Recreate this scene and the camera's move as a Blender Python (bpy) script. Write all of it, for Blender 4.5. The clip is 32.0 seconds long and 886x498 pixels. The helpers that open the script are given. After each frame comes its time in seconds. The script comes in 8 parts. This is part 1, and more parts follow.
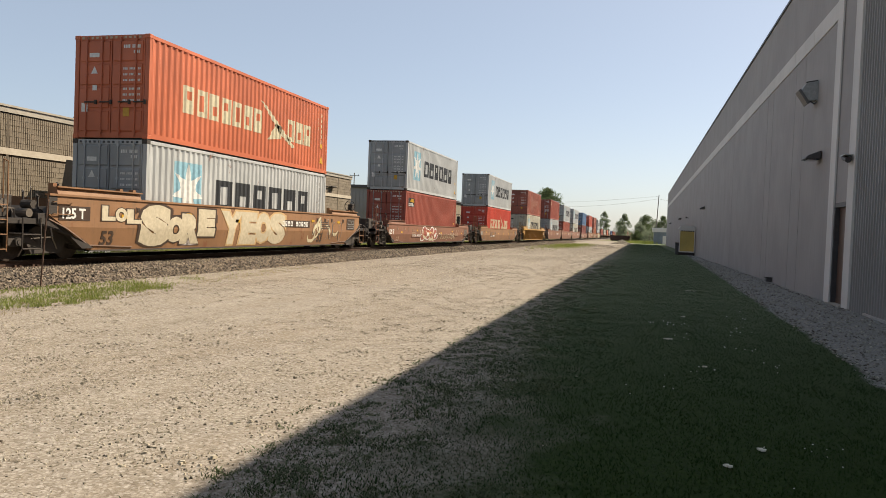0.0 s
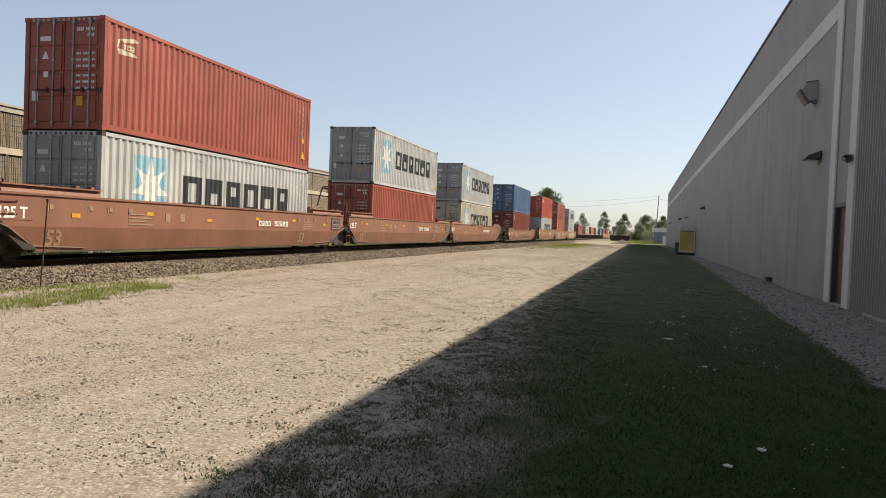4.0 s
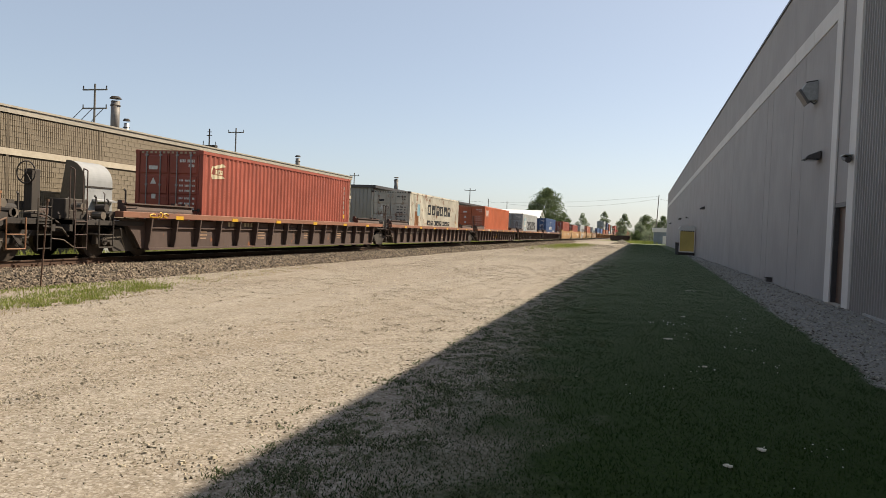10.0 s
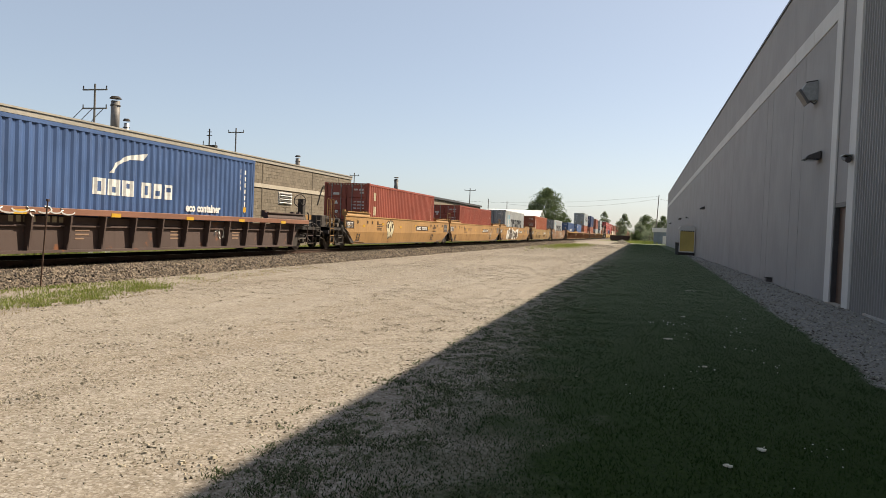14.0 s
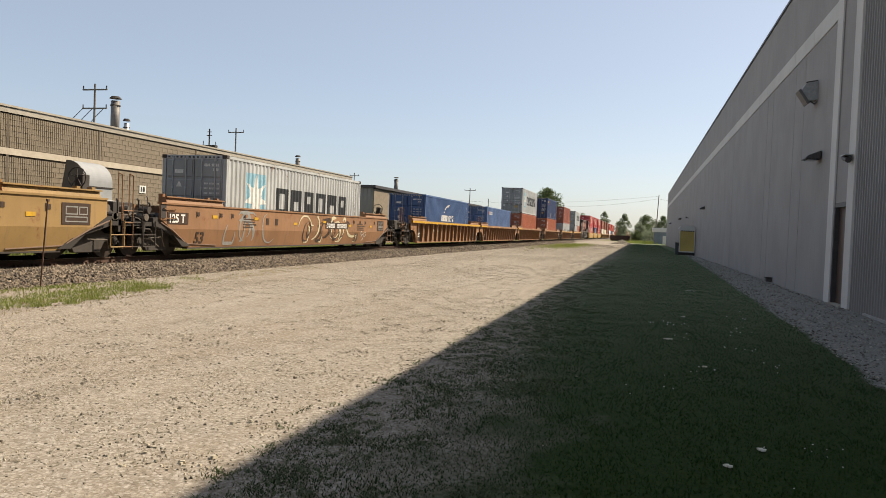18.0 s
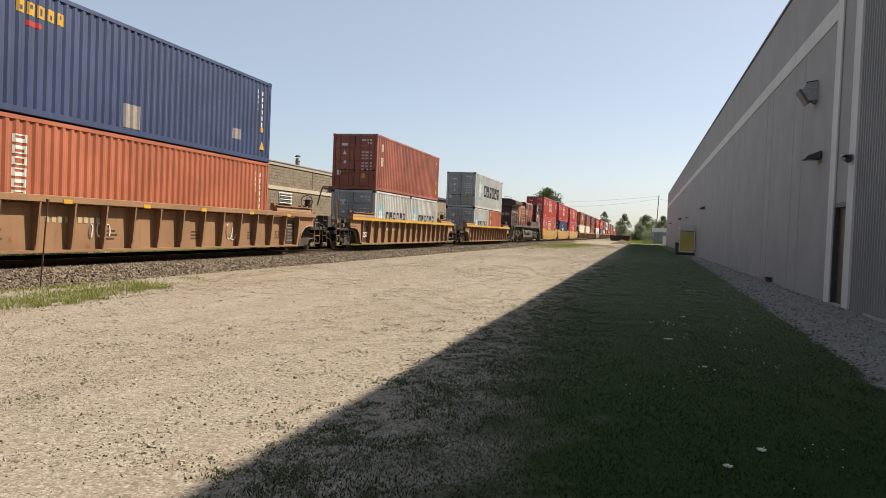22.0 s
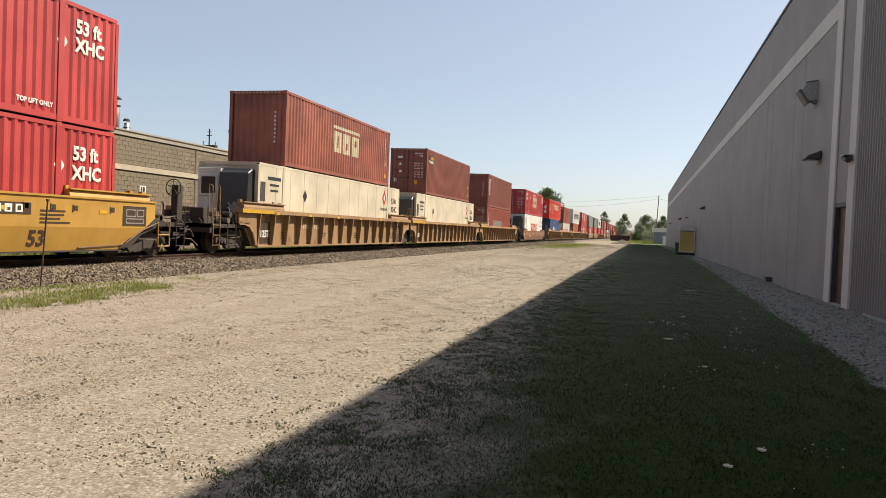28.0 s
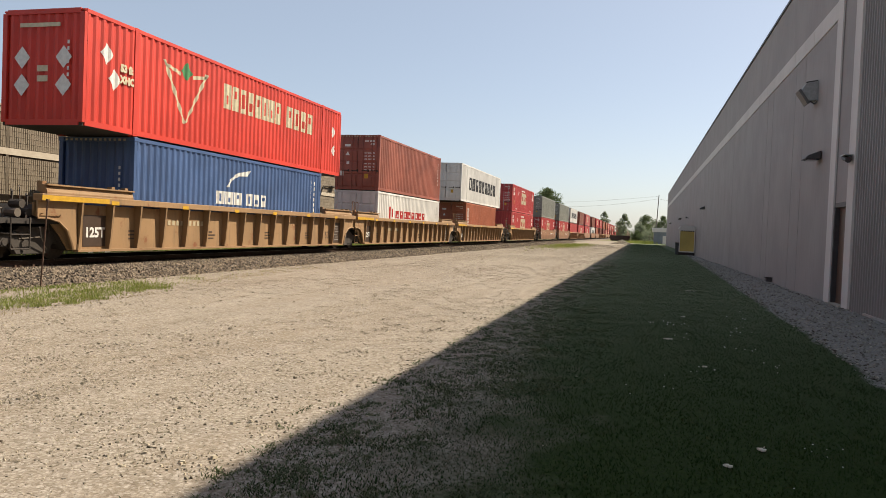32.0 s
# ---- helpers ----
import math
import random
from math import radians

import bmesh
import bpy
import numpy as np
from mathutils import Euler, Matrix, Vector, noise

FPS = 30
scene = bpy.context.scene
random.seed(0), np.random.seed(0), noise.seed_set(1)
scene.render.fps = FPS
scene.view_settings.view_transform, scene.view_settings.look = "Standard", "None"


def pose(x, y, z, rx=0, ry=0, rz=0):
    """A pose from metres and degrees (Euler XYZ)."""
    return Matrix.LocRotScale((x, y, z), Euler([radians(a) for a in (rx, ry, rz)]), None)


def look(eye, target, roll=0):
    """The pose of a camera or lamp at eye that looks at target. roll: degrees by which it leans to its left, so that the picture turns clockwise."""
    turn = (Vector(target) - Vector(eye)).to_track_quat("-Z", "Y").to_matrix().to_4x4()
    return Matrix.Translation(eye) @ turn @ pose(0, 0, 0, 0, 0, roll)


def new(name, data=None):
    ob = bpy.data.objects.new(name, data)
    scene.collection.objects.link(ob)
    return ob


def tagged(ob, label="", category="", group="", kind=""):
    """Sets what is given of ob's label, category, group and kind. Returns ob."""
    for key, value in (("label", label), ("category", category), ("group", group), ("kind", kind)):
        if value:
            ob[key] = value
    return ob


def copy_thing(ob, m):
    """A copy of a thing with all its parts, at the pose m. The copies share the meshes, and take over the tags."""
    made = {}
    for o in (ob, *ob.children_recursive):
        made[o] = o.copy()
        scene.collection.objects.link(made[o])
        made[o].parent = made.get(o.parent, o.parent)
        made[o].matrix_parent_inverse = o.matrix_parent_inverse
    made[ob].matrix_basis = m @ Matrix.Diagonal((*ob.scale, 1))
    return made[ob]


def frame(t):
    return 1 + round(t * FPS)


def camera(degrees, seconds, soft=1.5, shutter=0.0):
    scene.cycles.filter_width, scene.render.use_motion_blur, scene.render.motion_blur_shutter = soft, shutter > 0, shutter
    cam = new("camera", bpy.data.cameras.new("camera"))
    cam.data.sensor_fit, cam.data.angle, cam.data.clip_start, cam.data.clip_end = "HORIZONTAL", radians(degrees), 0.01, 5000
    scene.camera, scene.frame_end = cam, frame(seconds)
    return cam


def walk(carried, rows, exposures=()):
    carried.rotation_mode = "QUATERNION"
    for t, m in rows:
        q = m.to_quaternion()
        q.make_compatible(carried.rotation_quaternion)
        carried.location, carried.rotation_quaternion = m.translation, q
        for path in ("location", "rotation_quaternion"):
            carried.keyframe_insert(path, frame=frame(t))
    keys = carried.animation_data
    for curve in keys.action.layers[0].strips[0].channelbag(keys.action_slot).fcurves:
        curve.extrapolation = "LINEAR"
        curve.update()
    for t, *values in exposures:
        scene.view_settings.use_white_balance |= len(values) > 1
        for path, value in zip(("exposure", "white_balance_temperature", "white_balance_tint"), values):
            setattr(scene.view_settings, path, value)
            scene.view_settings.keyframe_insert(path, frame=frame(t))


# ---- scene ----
# ---------------- camera ----------------
EYE = Vector((0.0, 0.0, 1.6))
AIM = Vector((-0.25491662, 0.96658608, -0.02699749))
cam = camera(61.21, 32.0, soft=0.2)
CAM_POSE = look(EYE, EYE + AIM * 20.0, 2.3238)
walk(cam, [(0.0, CAM_POSE), (32.0, CAM_POSE)], [(0.0, 0.80, 7550, 10), (30.85, 0.80, 7550, 10), (31.0, 0.56, 7550, 10), (31.55, 0.58, 7550, 10), (31.75, 0.80, 7550, 10), (32.0, 0.80, 7550, 10)])

# ---------------- world and sun ----------------
SUN_PHI = radians(44.0)      # sun's azimuth, from +x towards +y
SUN_ELEV = math.atan2(10.72 * math.cos(SUN_PHI), 7.45)
world = bpy.data.worlds.new("sky_world")
scene.world = world
world.use_nodes = True
wn = world.node_tree
bg = wn.nodes["Background"]
sky = wn.nodes.new("ShaderNodeTexSky")
sky.sky_type = "NISHITA"
sky.sun_disc = False
sky.sun_elevation = SUN_ELEV
sky.sun_rotation = math.pi / 2 - SUN_PHI
sky.air_density, sky.dust_density, sky.ozone_density = 0.72, 1.3, 2.6
haze = wn.nodes.new("ShaderNodeMix")
haze.data_type = "RGBA"
haze.inputs[0].default_value = 0.4
haze.inputs[7].default_value = (3.2, 3.85, 4.8, 1.0)
wn.links.new(sky.outputs[0], haze.inputs[6])
wn.links.new(haze.outputs[2], bg.inputs[0])
bg.inputs[1].default_value = 0.1
sun_data = bpy.data.lights.new("sun", "SUN")
sun_data.energy, sun_data.angle, sun_data.color = 5.0, radians(0.53), (1.0, 0.935, 0.845)
sun = new("sun", sun_data)
sun_way = Vector((math.cos(SUN_PHI) * math.cos(SUN_ELEV), math.sin(SUN_PHI) * math.cos(SUN_ELEV), math.sin(SUN_ELEV)))
sun.matrix_basis = look(sun_way * 60, (0, 0, 0))
# ---------------- materials ----------------
def base_nodes(name):
    m = bpy.data.materials.new(name)
    m.use_nodes = True
    nt = m.node_tree
    return m, nt, nt.nodes["Principled BSDF"]


def noise_node(nt, vec, scale, detail=4.0, rough=0.55):
    n = nt.nodes.new("ShaderNodeTexNoise")
    n.inputs["Scale"].default_value, n.inputs["Detail"].default_value = scale, detail
    n.inputs["Roughness"].default_value = rough
    nt.links.new(vec, n.inputs["Vector"])
    return n.outputs["Fac"]


def ramp(nt, fac, lo, hi):
    n = nt.nodes.new("ShaderNodeMapRange")
    n.interpolation_type = "SMOOTHSTEP"
    n.inputs["From Min"].default_value, n.inputs["From Max"].default_value = lo, hi
    nt.links.new(fac, n.inputs["Value"])
    return n.outputs["Result"]


def mixc(nt, fac, a, b):
    n = nt.nodes.new("ShaderNodeMix")
    n.data_type = "RGBA"
    for sock, val in ((n.inputs[0], fac), (n.inputs[6], a), (n.inputs[7], b)):
        if hasattr(val, "node"):
            nt.links.new(val, sock)
        else:
            sock.default_value = val if isinstance(val, (int, float)) else (*val, 1.0)
    return n.outputs[2]


def mathn(nt, op, a, b):
    n = nt.nodes.new("ShaderNodeMath")
    n.operation = op
    for sock, val in ((n.inputs[0], a), (n.inputs[1], b)):
        if hasattr(val, "node"):
            nt.links.new(val, sock)
        else:
            sock.default_value = val
    return n.outputs[0]


def coords(nt, stretch=(1, 1, 1), kind="Object"):
    tc = nt.nodes.new("ShaderNodeTexCoord")
    mp = nt.nodes.new("ShaderNodeMapping")
    mp.inputs["Scale"].default_value = stretch
    nt.links.new(tc.outputs[kind], mp.inputs["Vector"])
    return mp.outputs["Vector"]


def add_bump(nt, bsdf, height, strength, dist):
    b = nt.nodes.new("ShaderNodeBump")
    b.inputs["Strength"].default_value, b.inputs["Distance"].default_value = strength, dist
    nt.links.new(height, b.inputs["Height"])
    nt.links.new(b.outputs[0], bsdf.inputs["Normal"])


def dim(c, k):
    return tuple(v * k for v in c)


def paint(name, rgb, rough=0.5, metal=0.0, fade=0.18, grime=0.35, rust=0.0, dirt=(0.10, 0.075, 0.05)):
    """Weathered paint: large fading, rain streaks, grime and rust spots."""
    m, nt, bsdf = base_nodes(name)
    v = coords(nt)
    vs = coords(nt, (2.2, 2.2, 0.22))
    big = noise_node(nt, v, 0.55, 3)
    fine = noise_node(nt, v, 14, 5)
    streak = noise_node(nt, vs, 2.6, 5, 0.65)
    light = tuple(min(1.0, c * (1 + fade) + 0.03 * fade) for c in rgb)
    col = mixc(nt, ramp(nt, big, 0.3, 0.72), dim(rgb, 1 - fade * 0.7), light)
    col = mixc(nt, mathn(nt, "MULTIPLY", ramp(nt, streak, 0.5, 0.85), grime), col, dirt)
    col = mixc(nt, mathn(nt, "MULTIPLY", ramp(nt, fine, 0.55, 0.8), grime * 0.5), col, dim(rgb, 0.55))
    if rust > 0:
        r = noise_node(nt, v, 1.7, 8, 0.7)
        rs = mathn(nt, "MULTIPLY", ramp(nt, r, 0.68 - rust * 0.22, 0.74 - rust * 0.16), ramp(nt, streak, 0.3, 0.6))
        col = mixc(nt, rs, col, (0.17, 0.06, 0.022))
    nt.links.new(col, bsdf.inputs["Base Color"])
    rr = nt.nodes.new("ShaderNodeMapRange")
    rr.inputs["To Min"].default_value, rr.inputs["To Max"].default_value = rough - 0.1, min(1.0, rough + 0.18)
    nt.links.new(streak, rr.inputs["Value"])
    nt.links.new(rr.outputs[0], bsdf.inputs["Roughness"])
    bsdf.inputs["Metallic"].default_value = metal
    add_bump(nt, bsdf, noise_node(nt, v, 5, 4), 0.25, 0.01)
    return m


def rough_stuff(name, a, b, scale=6.0, rough=0.85, bump=0.4, bdist=0.01, island=0.0, coord="Object", metal=0.0):
    """Two-tone noisy material for stone, earth, concrete, bark."""
    m, nt, bsdf = base_nodes(name)
    v = coords(nt, kind=coord)
    n1 = noise_node(nt, v, scale, 6, 0.6)
    n2 = noise_node(nt, v, scale * 0.13, 3)
    col = mixc(nt, ramp(nt, n1, 0.3, 0.7), a, b)
    col = mixc(nt, mathn(nt, "MULTIPLY", ramp(nt, n2, 0.35, 0.7), 0.45), col, dim(a, 0.75))
    if island > 0:
        g = nt.nodes.new("ShaderNodeNewGeometry")
        hsv = nt.nodes.new("ShaderNodeHueSaturation")
        mr = nt.nodes.new("ShaderNodeMapRange")
        mr.inputs["To Min"].default_value, mr.inputs["To Max"].default_value = 1 - island, 1 + island
        nt.links.new(g.outputs["Random Per Island"], mr.inputs["Value"])
        nt.links.new(mr.outputs[0], hsv.inputs["Value"])
        nt.links.new(col, hsv.inputs["Color"])
        col = hsv.outputs[0]
    nt.links.new(col, bsdf.inputs["Base Color"])
    bsdf.inputs["Roughness"].default_value = rough
    bsdf.inputs["Metallic"].default_value = metal
    if bump > 0:
        add_bump(nt, bsdf, n1, bump, bdist)
    return m


def plain(name, rgb, rough=0.5, metal=0.0):
    m, nt, bsdf = base_nodes(name)
    v = coords(nt)
    n = noise_node(nt, v, 9, 4)
    nt.links.new(mixc(nt, ramp(nt, n, 0.35, 0.7), dim(rgb, 0.82), rgb), bsdf.inputs["Base Color"])
    bsdf.inputs["Roughness"].default_value = rough
    bsdf.inputs["Metallic"].default_value = metal
    return m


PAINTS = {
    "orange": paint("orange_paint", (0.426, 0.103, 0.0412), grime=0.2),
    "scarlet": paint("scarlet_paint", (0.426, 0.0412, 0.0206), grime=0.15),
    "pale": paint("pale_grey_paint", (0.355, 0.371, 0.37), grime=0.3, rust=0.32),
    # the pale grey darkened for doors: shade of the ends is in the colour
    "door_grey": paint("weathered_shade_door_paint", (0.238, 0.251, 0.251), grime=0.35, rust=0.15),
    "rusty_pale": paint("rusty_pale_paint", (0.439, 0.419, 0.35), grime=0.35, rust=0.72),
    "yellowed": paint("yellowed_grey_paint", (0.398, 0.378, 0.302), grime=0.35, rust=0.5),
    "maroon": paint("maroon_paint", (0.19, 0.051, 0.031), grime=0.3),
    "kred": paint("deep_red_paint", (0.248, 0.053, 0.032), grime=0.25),
    "faded": paint("faded_brown_paint", (0.235, 0.064, 0.04), grime=0.3, fade=0.35),
    "brick": paint("brick_red_paint", (0.155, 0.027, 0.015), grime=0.25, rust=0.1),
    "rust_orange": paint("rust_orange_paint", (0.302, 0.0838, 0.0398), grime=0.25, rust=0.12),
    "sky": paint("faded_blue_paint", (0.048, 0.108, 0.205), grime=0.55, rust=0.3, fade=0.3),
    "blue": paint("blue_paint", (0.0309, 0.0755, 0.186), grime=0.2),
    "vermilion": paint("vermilion_paint", (0.357, 0.0583, 0.0309), grime=0.2),
    "navy": paint("navy_paint", (0.0137, 0.0329, 0.0994), grime=0.2),
    "steel_blue": paint("steel_blue_paint", (0.0618, 0.117, 0.247), grime=0.3, fade=0.3),
    "crimson": paint("crimson_paint", (0.363, 0.0309, 0.0309), grime=0.15),
    "bright_red": paint("bright_red_paint", (0.495, 0.0275, 0.0137), grime=0.1),
    "pinkish": paint("sunfaded_red_paint", (0.378, 0.0755, 0.0686), grime=0.2, fade=0.3),
    "cream": paint("cream_panel_paint", (0.47, 0.425, 0.33), grime=0.2),
    "white": paint("white_panel_paint", (0.549, 0.542, 0.515), grime=0.15),
    "greyish": paint("olive_grey_paint", (0.186, 0.192, 0.165), grime=0.3),
    "tan": paint("tan_car_paint", (0.2, 0.098, 0.042), grime=0.7, rust=0.5, rough=0.65),
    "ochre": paint("ochre_car_paint", (0.233, 0.141, 0.0466), grime=0.75, rust=0.5, rough=0.7),
    "mustard": paint("mustard_car_paint", (0.285, 0.155, 0.05), grime=0.5, rust=0.3, rough=0.65),
    "dusty_tan": paint("dusty_tan_car_paint", (0.225, 0.132, 0.06), grime=0.7, rust=0.5, rough=0.7),
    "amber": paint("amber_car_paint", (0.3, 0.165, 0.045), grime=0.7, rust=0.35, rough=0.6),
    "gold": paint("golden_yellow_car_paint", (0.35, 0.195, 0.034), grime=0.22, rough=0.5),
    "oxide": paint("red_oxide_car_paint", (0.165, 0.067, 0.037), grime=0.5, rust=0.3, rough=0.65),
    "rust_brown": paint("rust_brown_car_paint", (0.185, 0.083, 0.037), grime=0.45, rust=0.3, rough=0.7),
    "umber": paint("umber_brown_car_paint", (0.2, 0.106, 0.052), grime=0.6, rust=0.4, rough=0.7),
    "soot": paint("sooty_brown_car_paint", (0.058, 0.035, 0.028), grime=0.6, rust=0.4, rough=0.75, dirt=(0.05, 0.03, 0.022)),
    "loco_red": paint("locomotive_red_paint", (0.185, 0.038, 0.025), grime=0.4, fade=0.35, dirt=(0.035, 0.024, 0.018)),
    "loco_dust": paint("dusty_brown_cab_paint", (0.145, 0.056, 0.04), grime=0.6, rough=0.75, dirt=(0.035, 0.024, 0.018)),
    "loco_beige": paint("dust_covered_panel_paint", (0.06, 0.05, 0.041), grime=0.5, rough=0.85, dirt=(0.035, 0.024, 0.018)),
    "loco_soot": paint("sooty_brown_edge_paint", (0.062, 0.026, 0.021), grime=0.3, rough=0.7, dirt=(0.035, 0.024, 0.018)),
    "loco_dark": paint("sooty_maroon_paint", (0.03, 0.011, 0.011), grime=0.2, dirt=(0.035, 0.024, 0.018)),
    "loco_grey": paint("dusty_frame_paint", (0.05, 0.042, 0.035), grime=0.5, rough=0.8, dirt=(0.035, 0.024, 0.018)),
}
INK = {
    "white": plain("white_marking", (0.66, 0.66, 0.63)),
    "spray": plain("faded_cream_spray", (0.50, 0.44, 0.32)),
    "cream": plain("cream_marking", (0.535, 0.48, 0.329)),
    "dark": plain("charcoal_marking", (0.0206, 0.024, 0.0275)),
    "cyan": plain("light_blue_marking", (0.22, 0.42, 0.51)),
    "red": plain("red_marking", (0.412, 0.0206, 0.0206)),
    "yellow": plain("yellow_marking", (0.515, 0.289, 0.0206)),
    "green": plain("green_marking", (0.0343, 0.206, 0.0686)),
    "orange": plain("orange_marking", (0.515, 0.151, 0.0206)),
    "blue": plain("blue_marking", (0.0206, 0.048, 0.24)),
    "faint": plain("faded_patch_marking", (0.316, 0.13, 0.0889)),
    "pinkpatch": plain("worn_patch_marking", (0.275, 0.247, 0.233)),
    "grey": plain("grey_marking", (0.24, 0.24, 0.226)),
    "patina": plain("grey_green_marking", (0.0889, 0.11, 0.0824)),
    "brown": plain("dark_brown_marking", (0.048, 0.0275, 0.0172)),
    "worn_edge": plain("worn_edge_paint", (0.206, 0.137, 0.103)),
    "old_cream": plain("worn_cream_marking", (0.398, 0.336, 0.226)),
    "old_gold": plain("faded_gold_marking", (0.329, 0.186, 0.048)),
    "old_yellow": plain("faded_yellow_marking", (0.357, 0.226, 0.048)),
    "redpatch": plain("brick_red_marking", (0.275, 0.0583, 0.0378)),
    "thinline": plain("thin_tan_marking", (0.289, 0.186, 0.123)),
    "gold": plain("gold_marking", (0.48, 0.275, 0.0412)),
}
BLACK_STEEL = paint("black_running_gear", (0.022, 0.017, 0.014), rough=0.8, grime=0.4, dirt=(0.036, 0.027, 0.020))
DUSTY_STEEL = paint("dusty_steel", (0.034, 0.027, 0.022), rough=0.8, grime=0.6)
WHEEL_STEEL = rough_stuff("rolled_wheel_steel", (0.035, 0.026, 0.02), (0.07, 0.05, 0.038), 12, 0.6, 0.2, metal=0.5)
RAIL_SIDE = rough_stuff("rusty_rail", (0.0686, 0.0378, 0.024), (0.11, 0.0618, 0.0412), 20, 0.7, 0.3, metal=0.3)
RAIL_TOP = plain("polished_rail_head", (0.45, 0.43, 0.40), 0.3, 1.0)
TRUCK_DUST = rough_stuff("dusty_cast_truck", (0.045, 0.037, 0.03), (0.085, 0.07, 0.056), 7, 0.8, 0.3)
PIPE_DUST = plain("dusty_pipe_steel", (0.117, 0.0959, 0.0755), 0.7)
DARK_GLASS = plain("dark_window_glass", (0.02, 0.025, 0.03), 0.08)
STACK_STEEL = rough_stuff("weathered_stack_steel", (0.11, 0.103, 0.0959), (0.186, 0.172, 0.158), 5, 0.6, 0.2)
ROD_STEEL = plain("dull_zinc_rod", (0.30, 0.31, 0.31), 0.5, 0.4)
GALV = rough_stuff("galvanised_metal", (0.42, 0.43, 0.43), (0.55, 0.56, 0.56), 5, 0.42, 0.1, metal=0.75)
TIE_WOOD = rough_stuff("creosoted_timber", (0.0429, 0.0312, 0.0234), (0.0858, 0.0663, 0.0507), 9, 0.9, 0.5)
BALLAST = rough_stuff("crushed_ballast_stone", (0.105, 0.080, 0.057), (0.225, 0.182, 0.135), 30, 0.9, 0.3, island=0.85)
# fines coloured darker than the stones, imitating shade in the gaps
BALLAST_BED = rough_stuff("shaded_ballast_fines", (0.075, 0.058, 0.043), (0.15, 0.12, 0.09), 30, 0.95, 0.4)
PEBBLE = rough_stuff("lot_pebbles", (0.213, 0.182, 0.134), (0.329, 0.295, 0.226), 40, 0.9, 0.2, island=0.7)
WHITE_GRAVEL = rough_stuff("pale_limestone_chips", (0.20, 0.188, 0.16), (0.315, 0.295, 0.25), 40, 0.9, 0.2, island=0.5)
WALL_PAINT = paint("grey_wall_paint", (0.271, 0.256, 0.245), rough=0.7, fade=0.08, grime=0.18, dirt=(0.172, 0.163, 0.155))
WALL_TRIM = paint("light_grey_trim_paint", (0.54, 0.525, 0.495), rough=0.7, fade=0.06, grime=0.2, dirt=(0.3, 0.29, 0.28))
SIDING = paint("grey_metal_siding", (0.232, 0.224, 0.215), rough=0.55, fade=0.08, grime=0.2)
FLOOD_GREY = plain("dull_grey_lamp_paint", (0.30, 0.31, 0.305), 0.7)
BARN_ROOF = plain("white_sheet_roof", (0.72, 0.72, 0.71), 0.5)
DARK_TRIM = plain("dark_bronze_trim", (0.05, 0.045, 0.045), 0.5)
BLOCK = rough_stuff("tan_split_block", (0.158, 0.128, 0.092), (0.215, 0.178, 0.130), 18, 0.95, 0.5, 0.02, island=0.14)
BLOCK_JOINT = rough_stuff("dark_mortar", (0.0824, 0.0652, 0.0446), (0.117, 0.0924, 0.0652), 18, 0.95, 0.3)
BAND = rough_stuff("pale_stone_band", (0.378, 0.329, 0.254), (0.453, 0.398, 0.316), 6, 0.85, 0.2)
COPING = rough_stuff("metal_coping", (0.275, 0.247, 0.199), (0.343, 0.309, 0.254), 4, 0.6, 0.1)
BARK = rough_stuff("tree_bark", (0.0546, 0.039, 0.0273), (0.101, 0.078, 0.0546), 10, 0.95, 0.6)
# weathered wood, its colour lightened to imitate haze in front of the poles
POLE_WOOD = rough_stuff("hazy_weathered_pole_wood", (0.12, 0.112, 0.105), (0.19, 0.178, 0.165), 7, 0.9, 0.4)


def leaf_material(name, a, b, spread=0.6, far_light=None):
    m, nt, bsdf = base_nodes(name)
    g = nt.nodes.new("ShaderNodeNewGeometry")
    v = coords(nt)
    n = noise_node(nt, v, 0.8, 3)
    f = mathn(nt, "ADD", mathn(nt, "MULTIPLY", g.outputs["Random Per Island"], spread), mathn(nt, "MULTIPLY", n, 1.1 - spread))
    col = mixc(nt, f, a, b)
    if far_light:  # colour pales further along the wall, imitating brighter light there
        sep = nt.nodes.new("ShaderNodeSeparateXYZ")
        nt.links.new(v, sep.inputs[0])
        col = mixc(nt, ramp(nt, sep.outputs[1], 3.0, 24.0), col, mixc(nt, n, dim(far_light, 0.75), far_light))
    nt.links.new(col, bsdf.inputs["Base Color"])
    bsdf.inputs["Roughness"].default_value = 0.75
    bsdf.inputs["Specular IOR Level"].default_value = 0.2
    # thin leaves let light through from behind
    tr = nt.nodes.new("ShaderNodeBsdfTranslucent")
    nt.links.new(col, tr.inputs["Color"])
    mx = nt.nodes.new("ShaderNodeMixShader")
    mx.inputs[0].default_value = 0.4
    nt.links.new(bsdf.outputs[0], mx.inputs[1])
    nt.links.new(tr.outputs[0], mx.inputs[2])
    nt.links.new(mx.outputs[0], nt.nodes["Material Output"].inputs["Surface"])
    return m


LEAF = leaf_material("tree_leaves", (0.055, 0.085, 0.035), (0.13, 0.17, 0.075))
# leaf colours lightened to stand in for haze over distance
LEAF_PALE = leaf_material("haze_pale_leaves", (0.14, 0.18, 0.12), (0.26, 0.30, 0.20))
# last colour is the far lawn's, with its brighter light painted in
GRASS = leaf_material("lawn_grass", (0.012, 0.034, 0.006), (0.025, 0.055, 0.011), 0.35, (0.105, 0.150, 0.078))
DRY = leaf_material("dry_grass", (0.176, 0.145, 0.066), (0.29, 0.246, 0.132))
WEED = leaf_material("sunlit_weeds", (0.0968, 0.15, 0.0264), (0.238, 0.255, 0.0748))
